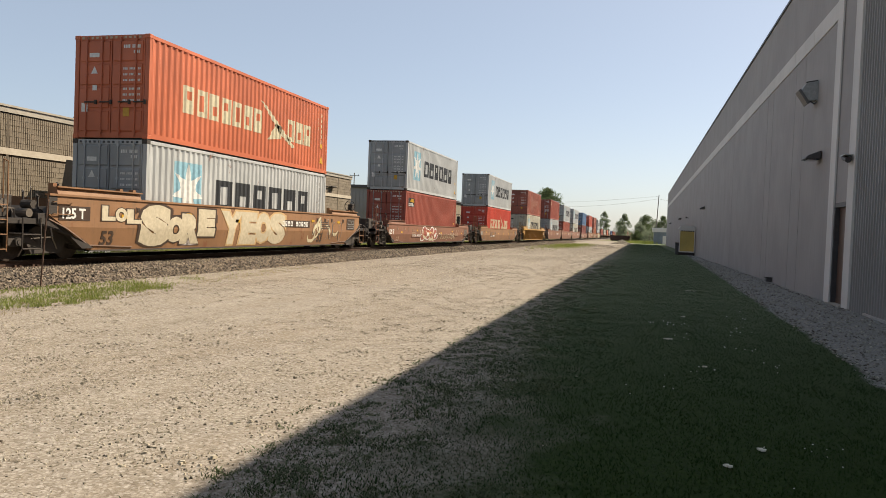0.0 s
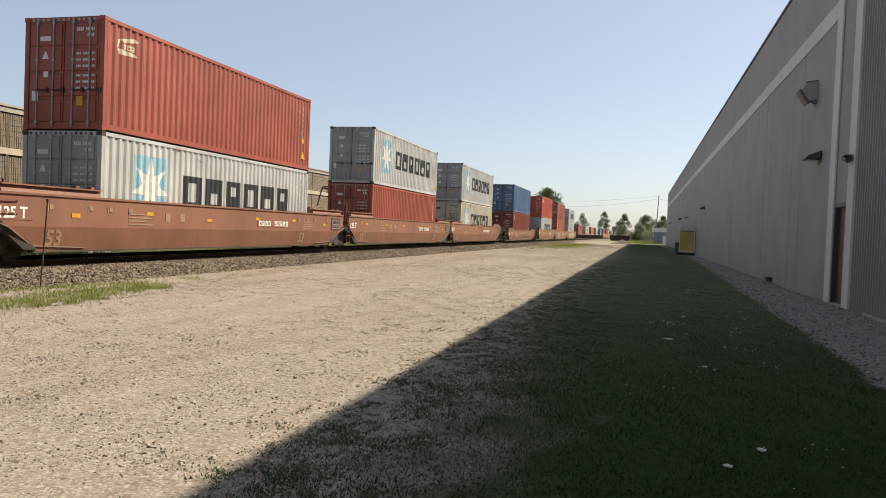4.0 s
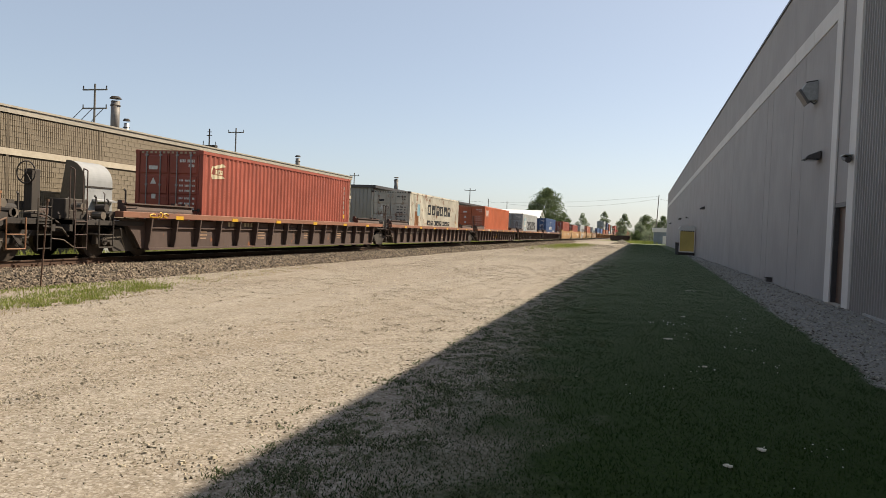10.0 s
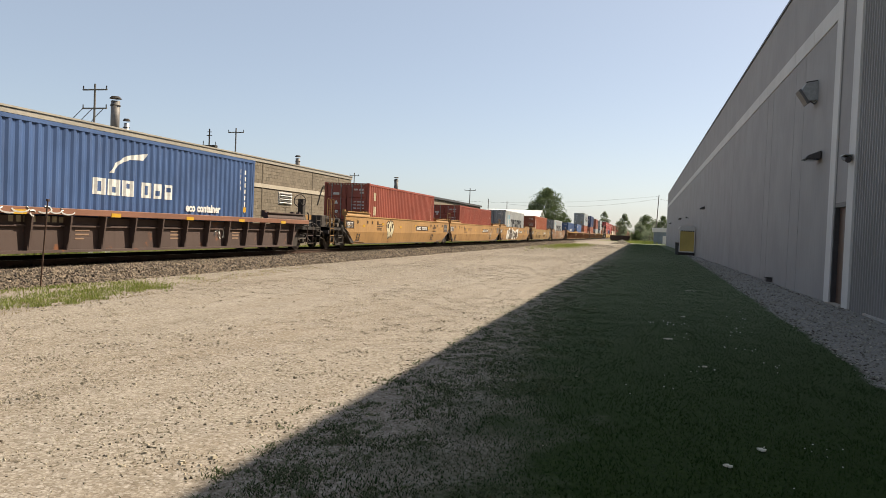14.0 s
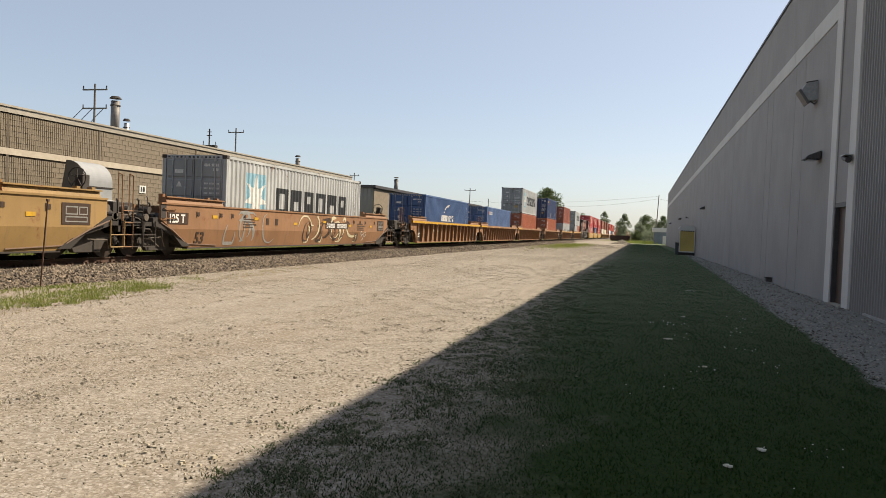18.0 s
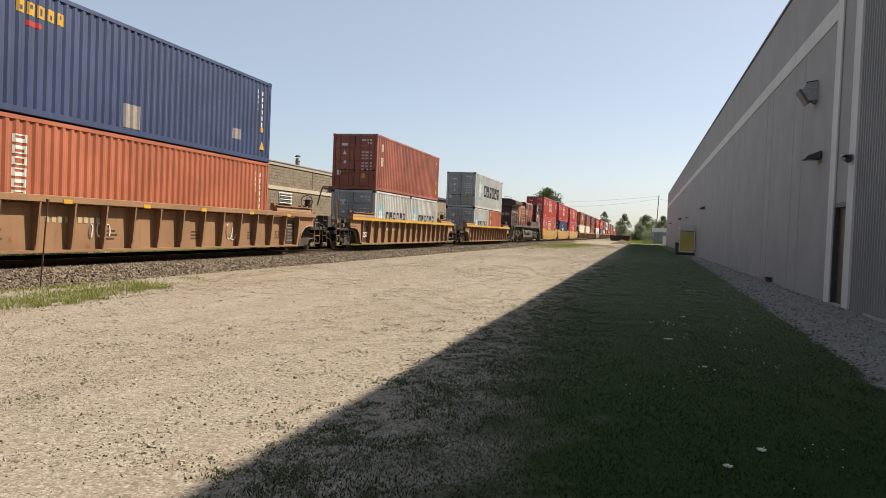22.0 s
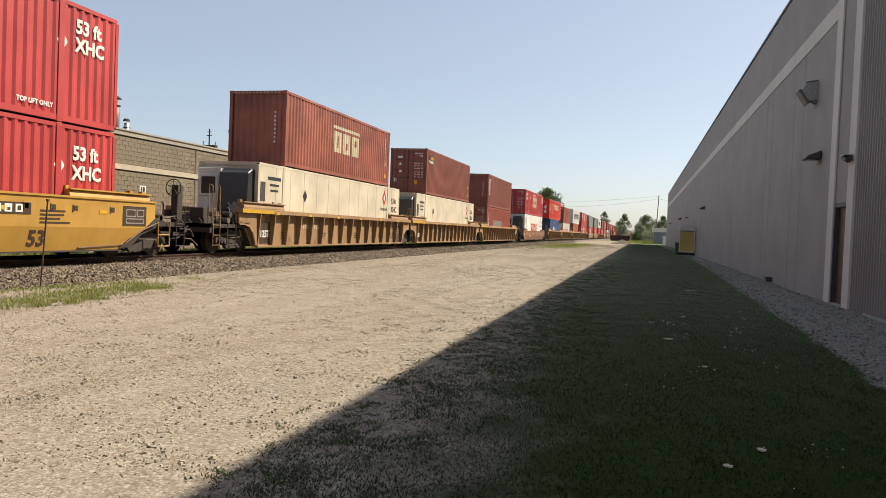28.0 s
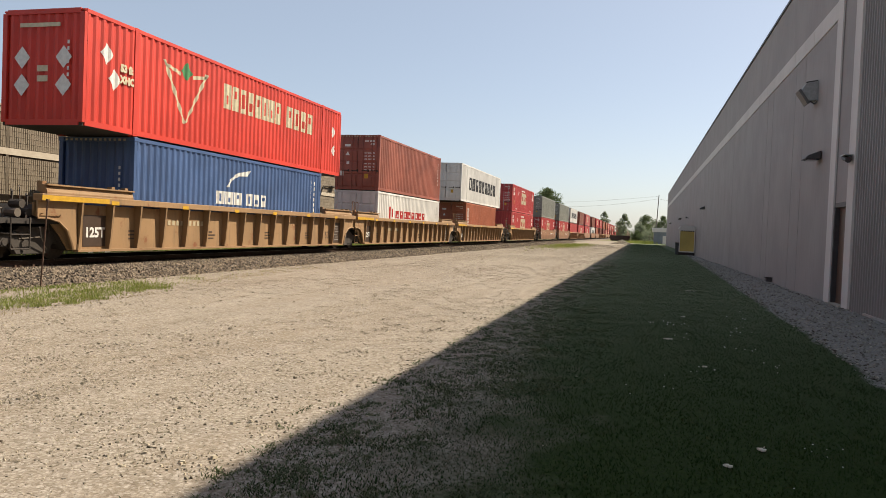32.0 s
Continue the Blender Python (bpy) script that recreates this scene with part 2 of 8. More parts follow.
TUFT = leaf_material("dull_margin_grass", (0.075, 0.10, 0.05), (0.155, 0.18, 0.10), 0.4)
# ---------------- mesh helpers ----------------
class Geo:
    """Collects plain polygons for one mesh."""

    def __init__(self):
        self.v, self.f = [], []

    def poly(self, pts):
        n = len(self.v)
        self.v.extend(pts)
        self.f.append(tuple(range(n, n + len(pts))))
        return self

    def box(self, x0, x1, y0, y1, z0, z1):
        n = len(self.v)
        self.v.extend([(x0, y0, z0), (x1, y0, z0), (x1, y1, z0), (x0, y1, z0), (x0, y0, z1), (x1, y0, z1), (x1, y1, z1), (x0, y1, z1)])
        for q in ((0, 3, 2, 1), (4, 5, 6, 7), (0, 1, 5, 4), (1, 2, 6, 5), (2, 3, 7, 6), (3, 0, 4, 7)):
            self.f.append(tuple(n + i for i in q))
        return self

    def prism(self, outline, a, b, axis="x"):
        """Extrudes a 2D outline along an axis from a to b: x takes (y, z), y takes (x, z), z takes (x, y)."""
        def at(p, t):
            return (t, p[0], p[1]) if axis == "x" else (p[0], t, p[1]) if axis == "y" else (p[0], p[1], t)
        n, k = len(self.v), len(outline)
        self.v.extend([at(p, a) for p in outline] + [at(p, b) for p in outline])
        self.f.append(tuple(range(n + k - 1, n - 1, -1)))
        self.f.append(tuple(range(n + k, n + 2 * k)))
        for i in range(k):
            j = (i + 1) % k
            self.f.append((n + i, n + j, n + k + j, n + k + i))
        return self

    def tube(self, p, q, r, seg=6, r2=None):
        p, q = Vector(p), Vector(q)
        d = (q - p).normalized()
        s = d.orthogonal().normalized()
        t = d.cross(s)
        n, r2 = len(self.v), r if r2 is None else r2
        for c, rr in ((p, r), (q, r2)):
            for i in range(seg):
                a = 2 * math.pi * i / seg
                self.v.append(tuple(c + (s * math.cos(a) + t * math.sin(a)) * rr))
        self.f.append(tuple(range(n + seg - 1, n - 1, -1)))
        self.f.append(tuple(range(n + seg, n + 2 * seg)))
        for i in range(seg):
            j = (i + 1) % seg
            self.f.append((n + i, n + j, n + seg + j, n + seg + i))
        return self

    def path(self, pts, r, seg=6):
        for a, b in zip(pts, pts[1:]):
            self.tube(a, b, r, seg)
        return self

    def mesh(self, name, bevel=0.0, smooth=False):
        me = bpy.data.meshes.new(name)
        me.from_pydata(self.v, [], self.f)
        bm = bmesh.new()
        bm.from_mesh(me)
        bmesh.ops.recalc_face_normals(bm, faces=bm.faces)
        if bevel > 0:
            bmesh.ops.bevel(bm, geom=list(bm.edges), offset=bevel, segments=1, affect="EDGES", clamp_overlap=True)
        bm.to_mesh(me)
        bm.free()
        if smooth:
            me.polygons.foreach_set("use_smooth", [True] * len(me.polygons))
        me.materials.append(None)
        me.update()
        return me


MESHES = {}


def cached(key, make, bevel=0.0, smooth=False):
    """One mesh for alike parts: make(geo) fills it the first time."""
    if key not in MESHES:
        g = Geo()
        make(g)
        MESHES[key] = g.mesh("_".join(str(k) for k in key) if isinstance(key, tuple) else key, bevel, smooth)
    return MESHES[key]


def dress(ob, material):
    slot = ob.material_slots[0]
    slot.link = "OBJECT"
    slot.material = material


def part(name, mesh, material, parent, label="", m=None):
    """ONE mesh object under a thing or under a part. mesh: a Mesh or a Geo."""
    if isinstance(mesh, Geo):
        mesh = mesh.mesh(name)
    ob = new(name, mesh)
    dress(ob, material)
    ob.parent = parent
    if m is not None:
        ob.matrix_basis = m
    if label:
        tagged(ob, label)
    return ob


def thing(name, label, category, m=None, group="", kind=""):
    ob = new(name)
    ob.empty_display_size = 0.3
    if m is not None:
        ob.matrix_basis = m
    return tagged(ob, label, category, group, kind)


def solid(name, mesh, material, label, category, m=None, group="", kind=""):
    if isinstance(mesh, Geo):
        mesh = mesh.mesh(name)
    ob = new(name, mesh)
    dress(ob, material)
    if m is not None:
        ob.matrix_basis = m
    return tagged(ob, label, category, group, kind)


def raw_mesh(name, verts, faces_flat, per_face):
    """A big mesh out of numpy arrays, all faces with per_face corners."""
    me = bpy.data.meshes.new(name)
    n = len(faces_flat) // per_face
    me.vertices.add(len(verts))
    me.vertices.foreach_set("co", np.asarray(verts, np.float32).ravel())
    me.loops.add(len(faces_flat))
    me.loops.foreach_set("vertex_index", np.asarray(faces_flat, np.int32))
    me.polygons.add(n)
    me.polygons.foreach_set("loop_start", np.arange(0, n * per_face, per_face, dtype=np.int32))
    me.update(calc_edges=True)
    me.polygons.foreach_set("use_smooth", [False] * n)
    me.materials.append(None)
    return me


RNG = np.random.default_rng(7)


def stones(name, xyz, size, flat=0.65):
    """Irregular eight-sided stones at the rows of xyz."""
    n = len(xyz)
    axes = np.array([[1, 0, 0], [-1, 0, 0], [0, 1, 0], [0, -1, 0], [0, 0, 1], [0, 0, -1]], float)
    r = size[:, None] * RNG.uniform(0.6, 1.25, (n, 6))
    pts = axes[None] * r[:, :, None]
    pts += RNG.normal(0, 0.22, (n, 6, 3)) * size[:, None, None]
    pts[:, :, 2] *= flat
    a = RNG.uniform(0, 6.283, n)
    c, s = np.cos(a), np.sin(a)
    x = pts[:, :, 0] * c[:, None] - pts[:, :, 1] * s[:, None]
    y = pts[:, :, 0] * s[:, None] + pts[:, :, 1] * c[:, None]
    pts = np.stack([x, y, pts[:, :, 2]], -1) + xyz[:, None, :]
    tri = np.array([[0, 2, 4], [2, 1, 4], [1, 3, 4], [3, 0, 4], [2, 0, 5], [1, 2, 5], [3, 1, 5], [0, 3, 5]])
    f = (tri[None] + (np.arange(n) * 6)[:, None, None]).ravel()
    return raw_mesh(name, pts.reshape(-1, 3), f, 3)


def chips(name, xyz, size):
    """Half-buried gravel: low uneven stones with a smaller tilted top, at the rows of xyz."""
    n = len(xyz)
    a = RNG.uniform(0, 6.283, n)[:, None] + np.arange(4)[None] * 1.571 + RNG.uniform(-0.4, 0.4, (n, 4))
    r = size[:, None] * RNG.uniform(0.7, 1.35, (n, 4))
    low = np.stack([np.cos(a) * r, np.sin(a) * r, np.full((n, 4), -0.003)], -1)
    k = r * RNG.uniform(0.45, 0.8, (n, 4))
    b = a + RNG.uniform(-0.3, 0.3, (n, 1))
    up = (size * RNG.uniform(0.35, 0.85, n))[:, None] * RNG.uniform(0.75, 1.2, (n, 4))
    top = np.stack([np.cos(b) * k, np.sin(b) * k, up], -1)
    pts = np.concatenate([low, top], 1) + xyz[:, None, :]
    quad = np.array([[0, 1, 5, 4], [1, 2, 6, 5], [2, 3, 7, 6], [3, 0, 4, 7], [4, 5, 6, 7]])
    return raw_mesh(name, pts.reshape(-1, 3), (quad[None] + (np.arange(n) * 8)[:, None, None]).ravel(), 4)


def blades(name, xyz, height, width, lean=0.5):
    """Grass blades: one bent blade of two triangles a row."""
    n = len(xyz)
    a = RNG.uniform(0, 6.283, n)
    side = np.stack([np.cos(a), np.sin(a), np.zeros(n)], -1) * width[:, None] * 0.5
    b = RNG.uniform(0, 6.283, n)
    tilt = np.stack([np.cos(b), np.sin(b), np.zeros(n)], -1) * (height * lean * RNG.uniform(0.1, 1, n))[:, None]
    up = np.zeros((n, 3))
    up[:, 2] = height
    v = np.stack([xyz - side, xyz + side, xyz + tilt * 0.35 + up * 0.6 + side * 0.6, xyz + tilt * 0.35 + up * 0.6 - side * 0.6, xyz + tilt + up], 1)
    base = (np.arange(n) * 5)[:, None]
    f = (np.array([0, 1, 2, 0, 2, 3, 3, 2, 4])[None] + base).ravel()
    return raw_mesh(name, v.reshape(-1, 3), f, 3)


def letters(text, size, depth=0.003, squeeze=1.0, bold=0.0):
    """Readable writing as a mesh in the y-z plane, facing +x, its lower left corner at the origin."""
    cu = bpy.data.curves.new("writing", "FONT")
    cu.body, cu.size, cu.extrude, cu.resolution_u, cu.offset = text, size, depth, 2, bold
    ob = bpy.data.objects.new("writing", cu)
    me = bpy.data.meshes.new_from_object(ob)
    bpy.data.objects.remove(ob)
    me.transform(Matrix(((0, 0, 1, 0), (squeeze, 0, 0, 0), (0, 1, 0, 0), (0, 0, 0, 1))))
    if not me.materials:
        me.materials.append(None)
    return me
# ---------------- ground ----------------
TRACK_X = -14.534
RAIL_Z = 0.48


def bumpy(x, y):
    k = max(0.0, min(1.0, (x + 12.0) / 1.5)) * max(0.0, min(1.0, (90 - y) / 30.0))
    rut = 0.02 * math.sin(1.9 * x + 0.25 * math.sin(y * 0.13))
    return k * (0.035 * noise.noise((x * 0.45, y * 0.2, 3.0)) + 0.015 * noise.noise((x * 1.7, y * 1.3, 8.0)) + rut * 0.5)


def build_ground():
    xs = [-4200, -1500, -500, -180, -80, -40, -24, -18] + [round(-16 + 0.4 * i, 2) for i in range(56)] + [8, 14, 30, 90, 300, 1200, 4200]
    ys = [-4200, -900, -200, -50, -15] + [round(-5 + 0.5 * i, 2) for i in range(170)] + [82, 90, 100, 115, 140, 180, 240, 340, 500, 800, 1400, 2400, 4600]
    nx = len(xs)
    v = [(x, y, bumpy(x, y)) for y in ys for x in xs]
    f = [(j * nx + i, j * nx + i + 1, (j + 1) * nx + i + 1, (j + 1) * nx + i) for j in range(len(ys) - 1) for i in range(nx - 1)]
    g = Geo()
    g.v, g.f = v, f
    return g.mesh("ground", smooth=True)


def ground_material():
    m, nt, bsdf = base_nodes("gravel_lot_and_lawn_soil")
    v = coords(nt)
    sep = nt.nodes.new("ShaderNodeSeparateXYZ")
    nt.links.new(v, sep.inputs[0])
    x, y = sep.outputs[0], sep.outputs[1]
    along = coords(nt, (0.55, 0.07, 1))
    big = noise_node(nt, along, 1.0, 4)
    mid = noise_node(nt, v, 1.3, 5)
    grit = noise_node(nt, v, 26, 6, 0.7)
    speck = noise_node(nt, v, 70, 3, 0.6)
    # dusty lot
    lot = mixc(nt, ramp(nt, big, 0.36, 0.62), (0.263, 0.221, 0.173), (0.318, 0.283, 0.232))
    ruts = noise_node(nt, coords(nt, (2.4, 0.10, 1)), 1.0, 5, 0.6)
    lot = mixc(nt, mathn(nt, "MULTIPLY", ramp(nt, ruts, 0.46, 0.66), 0.65), lot, (0.361, 0.323, 0.275))
    lot = mixc(nt, mathn(nt, "MULTIPLY", ramp(nt, ruts, 0.50, 0.34), 0.5), lot, (0.207, 0.168, 0.129))
    lot = mixc(nt, mathn(nt, "MULTIPLY", ramp(nt, mid, 0.45, 0.75), 0.5), lot, (0.252, 0.234, 0.211))
    lot = mixc(nt, mathn(nt, "MULTIPLY", ramp(nt, grit, 0.5, 0.72), 0.45), lot, (0.143, 0.115, 0.0878))
    lot = mixc(nt, mathn(nt, "MULTIPLY", ramp(nt, speck, 0.55, 0.7), 0.5), lot, (0.379, 0.355, 0.321))
    # stones of two sizes in the crust
    for size, dark_k, lo, hi in ((24, 0.55, 0.30, 0.62), (52, 0.6, 0.35, 0.7)):
        vo = nt.nodes.new("ShaderNodeTexVoronoi")
        vo.inputs["Scale"].default_value = size
        nt.links.new(v, vo.inputs["Vector"])
        sp = nt.nodes.new("ShaderNodeSeparateColor")
        nt.links.new(vo.outputs["Color"], sp.inputs[0])
        lot = mixc(nt, mathn(nt, "MULTIPLY", ramp(nt, sp.outputs[0], 0.62, 0.95), dark_k), lot, (0.11, 0.0887, 0.067))
        lot = mixc(nt, mathn(nt, "MULTIPLY", ramp(nt, sp.outputs[1], 0.7, 0.98), 0.5), lot, (0.403, 0.376, 0.334))
        lot = mixc(nt, mathn(nt, "MULTIPLY", ramp(nt, vo.outputs["Distance"], lo, hi), 0.4), lot, (0.143, 0.115, 0.0845))
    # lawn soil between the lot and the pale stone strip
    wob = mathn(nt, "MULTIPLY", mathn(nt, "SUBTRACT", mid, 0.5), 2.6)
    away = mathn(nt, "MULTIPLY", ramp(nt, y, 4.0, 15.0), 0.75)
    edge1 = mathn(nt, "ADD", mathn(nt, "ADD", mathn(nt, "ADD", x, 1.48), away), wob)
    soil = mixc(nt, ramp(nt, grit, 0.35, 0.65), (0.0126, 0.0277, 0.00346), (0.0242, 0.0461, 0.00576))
    # soil pales with distance as well, standing in for brighter far light
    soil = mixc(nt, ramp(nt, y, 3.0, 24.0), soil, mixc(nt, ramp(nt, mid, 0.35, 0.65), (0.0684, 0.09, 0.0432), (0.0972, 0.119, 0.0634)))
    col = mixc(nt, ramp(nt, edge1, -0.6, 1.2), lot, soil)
    # pale stone strip along the wall
    edge2 = mathn(nt, "SUBTRACT", mathn(nt, "SUBTRACT", x, mathn(nt, "MULTIPLY", y, 0.0235)), 2.52)
    edge2 = mathn(nt, "ADD", edge2, mathn(nt, "MULTIPLY", mathn(nt, "SUBTRACT", mid, 0.5), 0.5))
    strip = mixc(nt, ramp(nt, grit, 0.35, 0.65), (0.16, 0.156, 0.144), (0.264, 0.252, 0.232))
    col = mixc(nt, ramp(nt, edge2, -0.06, 0.08), col, strip)
    # weedy ground beyond the track and far away
    weeds = mixc(nt, ramp(nt, mid, 0.35, 0.65), (0.0686, 0.0889, 0.024), (0.172, 0.151, 0.0824))
    col = mixc(nt, ramp(nt, mathn(nt, "ADD", mathn(nt, "MULTIPLY", x, -1), wob), 16.4, 17.2), col, weeds)
    col = mixc(nt, ramp(nt, y, 190, 260), col, weeds)
    nt.links.new(col, bsdf.inputs["Base Color"])
    bsdf.inputs["Roughness"].default_value = 0.95
    bsdf.inputs["Specular IOR Level"].default_value = 0.15
    h = mathn(nt, "ADD", mathn(nt, "MULTIPLY", grit, 0.7), mathn(nt, "MULTIPLY", speck, 0.4))
    add_bump(nt, bsdf, h, 0.45, 0.02)
    return m


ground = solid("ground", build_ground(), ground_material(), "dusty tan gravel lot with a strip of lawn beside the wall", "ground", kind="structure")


def strip_points(n, x0, x1, y0, y1, power=1.0):
    """Points, denser near the camera for power above zero."""
    t = RNG.uniform(0, 1, n)
    y = y0 * (y1 / y0) ** t if power else y0 + (y1 - y0) * t
    x = RNG.uniform(x0, x1, n)
    return x, y


def heights(x, y):
    return np.array([bumpy(a, b) for a, b in zip(x, y)])


def lawn_edge(x, y):
    """Where the patchy edge of the lawn lies, across the lot."""
    wob = np.array([noise.noise((a * 1.1, b * 0.8, 2.0)) * 0.9 + noise.noise((a * 3.1, b * 3.1, 4.0)) * 0.45 for a, b in zip(x, y)])
    return -2.15 - 0.15 * np.clip((y - 5.0) / 9.0, 0, 1) - 0.35 * np.clip((9.0 - y) / 4.0, 0, 1) + wob * 1.15


def lot_pebbles():
    x, y = strip_points(210000, -12.6, -0.6, 3.2, 130)
    patch = np.array([noise.noise((a * 0.5, b * 0.12, 5.0)) + 0.5 * noise.noise((a * 2.0, b * 2.0, 9.0)) for a, b in zip(x, y)])
    keep = (patch + RNG.uniform(-0.45, 0.45, len(x)) > -0.3) & (x < lawn_edge(x, y) + RNG.normal(0.6, 0.4, len(x)))
    x, y = x[keep], y[keep]
    s = RNG.gamma(1.6, 0.0024, len(x)) * (0.8 + y * 0.026) + 0.0036
    z = heights(x, y)
    solid("lot_gravel", chips("lot_gravel", np.stack([x, y, z], -1), s), PEBBLE, "loose tan and grey gravel stones on the dusty lot", "gravel", kind="stuff")
    x, y = strip_points(9000, 2.5, 5.0, 6, 60)
    keep = x > 2.52 + 0.0235 * y + RNG.normal(0, 0.05, len(x))
    x, y = x[keep], y[keep]
    s = RNG.uniform(0.012, 0.03, len(x)) * (0.9 + y * 0.012)
    solid("limestone_chips", stones("limestone_chips", np.stack([x, y, heights(x, y) + s * 0.2], -1), s), WHITE_GRAVEL,
          "pale limestone chips along the foot of the wall", "gravel", kind="stuff")


def lawn():
    x, y = strip_points(330000, -3.9, 3.6, 3.2, 165)
    clump = np.array([noise.noise((a * 5.0, b * 4.0, 6.0)) for a, b in zip(x, y)])
    depth = (x - lawn_edge(x, y)) / 1.5 + clump * 1.1 + RNG.normal(0, 0.12, len(x))
    # fewer blades further off, so the brightened soil shows through
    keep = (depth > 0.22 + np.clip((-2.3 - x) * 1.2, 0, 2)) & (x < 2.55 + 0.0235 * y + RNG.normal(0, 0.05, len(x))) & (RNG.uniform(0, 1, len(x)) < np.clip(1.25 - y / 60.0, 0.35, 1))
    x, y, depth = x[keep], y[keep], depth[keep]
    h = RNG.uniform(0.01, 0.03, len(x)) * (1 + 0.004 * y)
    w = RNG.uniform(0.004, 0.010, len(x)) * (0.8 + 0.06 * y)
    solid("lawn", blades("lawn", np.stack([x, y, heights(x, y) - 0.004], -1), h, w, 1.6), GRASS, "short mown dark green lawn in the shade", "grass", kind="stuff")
    # flat tufts of broad leaves on the bare margin of the lawn
    cx, cy = strip_points(6000, -3.0, 0.3, 3.3, 40)
    d = (cx - lawn_edge(cx, cy)) + np.array([noise.noise((a * 1.6, b * 1.3, 21.0)) for a, b in zip(cx, cy)]) * 0.9
    keep = (d > -0.55) & (d < 1.2) & (cx > -2.38 + RNG.normal(0, 0.12, len(cx)))
    cx, cy = cx[keep], cy[keep]
    m = 16
    a, r = RNG.uniform(0, 6.283, (len(cx), m)), RNG.uniform(0, 1, (len(cx), m)) ** 0.6 * RNG.uniform(0.03, 0.11, (len(cx), 1))
    x, y = (cx[:, None] + np.cos(a) * r).ravel(), (cy[:, None] + np.sin(a) * r * 1.2).ravel()
    solid("lawn_tufts", blades("lawn_tufts", np.stack([x, y, heights(x, y) - 0.003], -1), RNG.uniform(0.008, 0.028, len(x)), RNG.uniform(0.008, 0.018, len(x)) * (0.9 + 0.02 * y), 2.2), TUFT,
          "low green tufts on the bare edge of the lawn", "grass", kind="stuff")


def weeds():
    x = RNG.uniform(-13.1, -9.3, 90000)
    y = RNG.uniform(8.5, 24.0, 90000)
    d = np.array([noise.noise((a * 0.9, b * 0.5, 11.0)) for a, b in zip(x, y)])
    d2 = np.array([noise.noise((a * 3.0, b * 2.2, 14.0)) for a, b in zip(x, y)])
    left = -10.1 - 0.12 * (y - 9)
    dense = np.clip((17.0 - y) / 6.5 - 0.05 + d * 1.3, 0.03, 0.75)
    keep = (x < -9.75 - d * 0.9 + d2 * 0.9) & (x > -12.25 + d * 0.5) & (d2 + RNG.uniform(-0.6, 0.6, len(x)) > -0.25) & (RNG.uniform(0, 1, len(x)) < dense) & (x < left + 0.5 + 0.5 * d + 0.8 * d2)
    x, y = x[keep], y[keep]
    h = RNG.uniform(0.02, 0.095, len(x)) * np.clip(1.25 - (y - 9) * 0.06, 0.4, 1)
    solid("weeds", blades("weeds", np.stack([x, y, heights(x, y)], -1), h, RNG.uniform(0.007, 0.016, len(x)), 1.1), WEED,
          "sunlit tuft of green weeds beside the ballast", "weeds", kind="stuff")
    x = RNG.uniform(-12.3, -8.6, 9000)
    y = RNG.uniform(8.5, 26.0, 9000)
    d = np.array([noise.noise((a * 1.4, b * 0.8, 31.0)) for a, b in zip(x, y)])
    keep = (np.abs(x - (-9.75 - 0.12 * (y - 9))) < 0.45 + 0.8 * d) & (d > -0.15)
    x, y = x[keep], y[keep]
    solid("dry_grass", blades("dry_grass", np.stack([x, y, heights(x, y)], -1), RNG.uniform(0.01, 0.04, len(x)), RNG.uniform(0.008, 0.018, len(x)), 1.8), DRY,
          "thin dry straw-coloured grass at the edge of the weeds", "grass", kind="stuff")
    x = np.concatenate([RNG.normal(-9.6, 1.3, 4500), RNG.uniform(-20.5, -16.9, 22000), RNG.normal(0.2, 2.0, 2500)])
    y = np.concatenate([RNG.normal(104, 13, 4500), RNG.uniform(9, 110, 22000), RNG.normal(196, 9, 2500)])
    h = np.concatenate([RNG.uniform(0.04, 0.16, 4500), RNG.uniform(0.1, 0.38, 22000), RNG.uniform(0.2, 0.8, 2500)])
    solid("weeds", blades("weeds_far", np.stack([x, y, np.zeros(len(x))], -1), h, RNG.uniform(0.03, 0.07, len(x)), 0.6), WEED,
          "rough green weeds along the railway", "weeds", kind="stuff")


lot_pebbles()
lawn()
weeds()


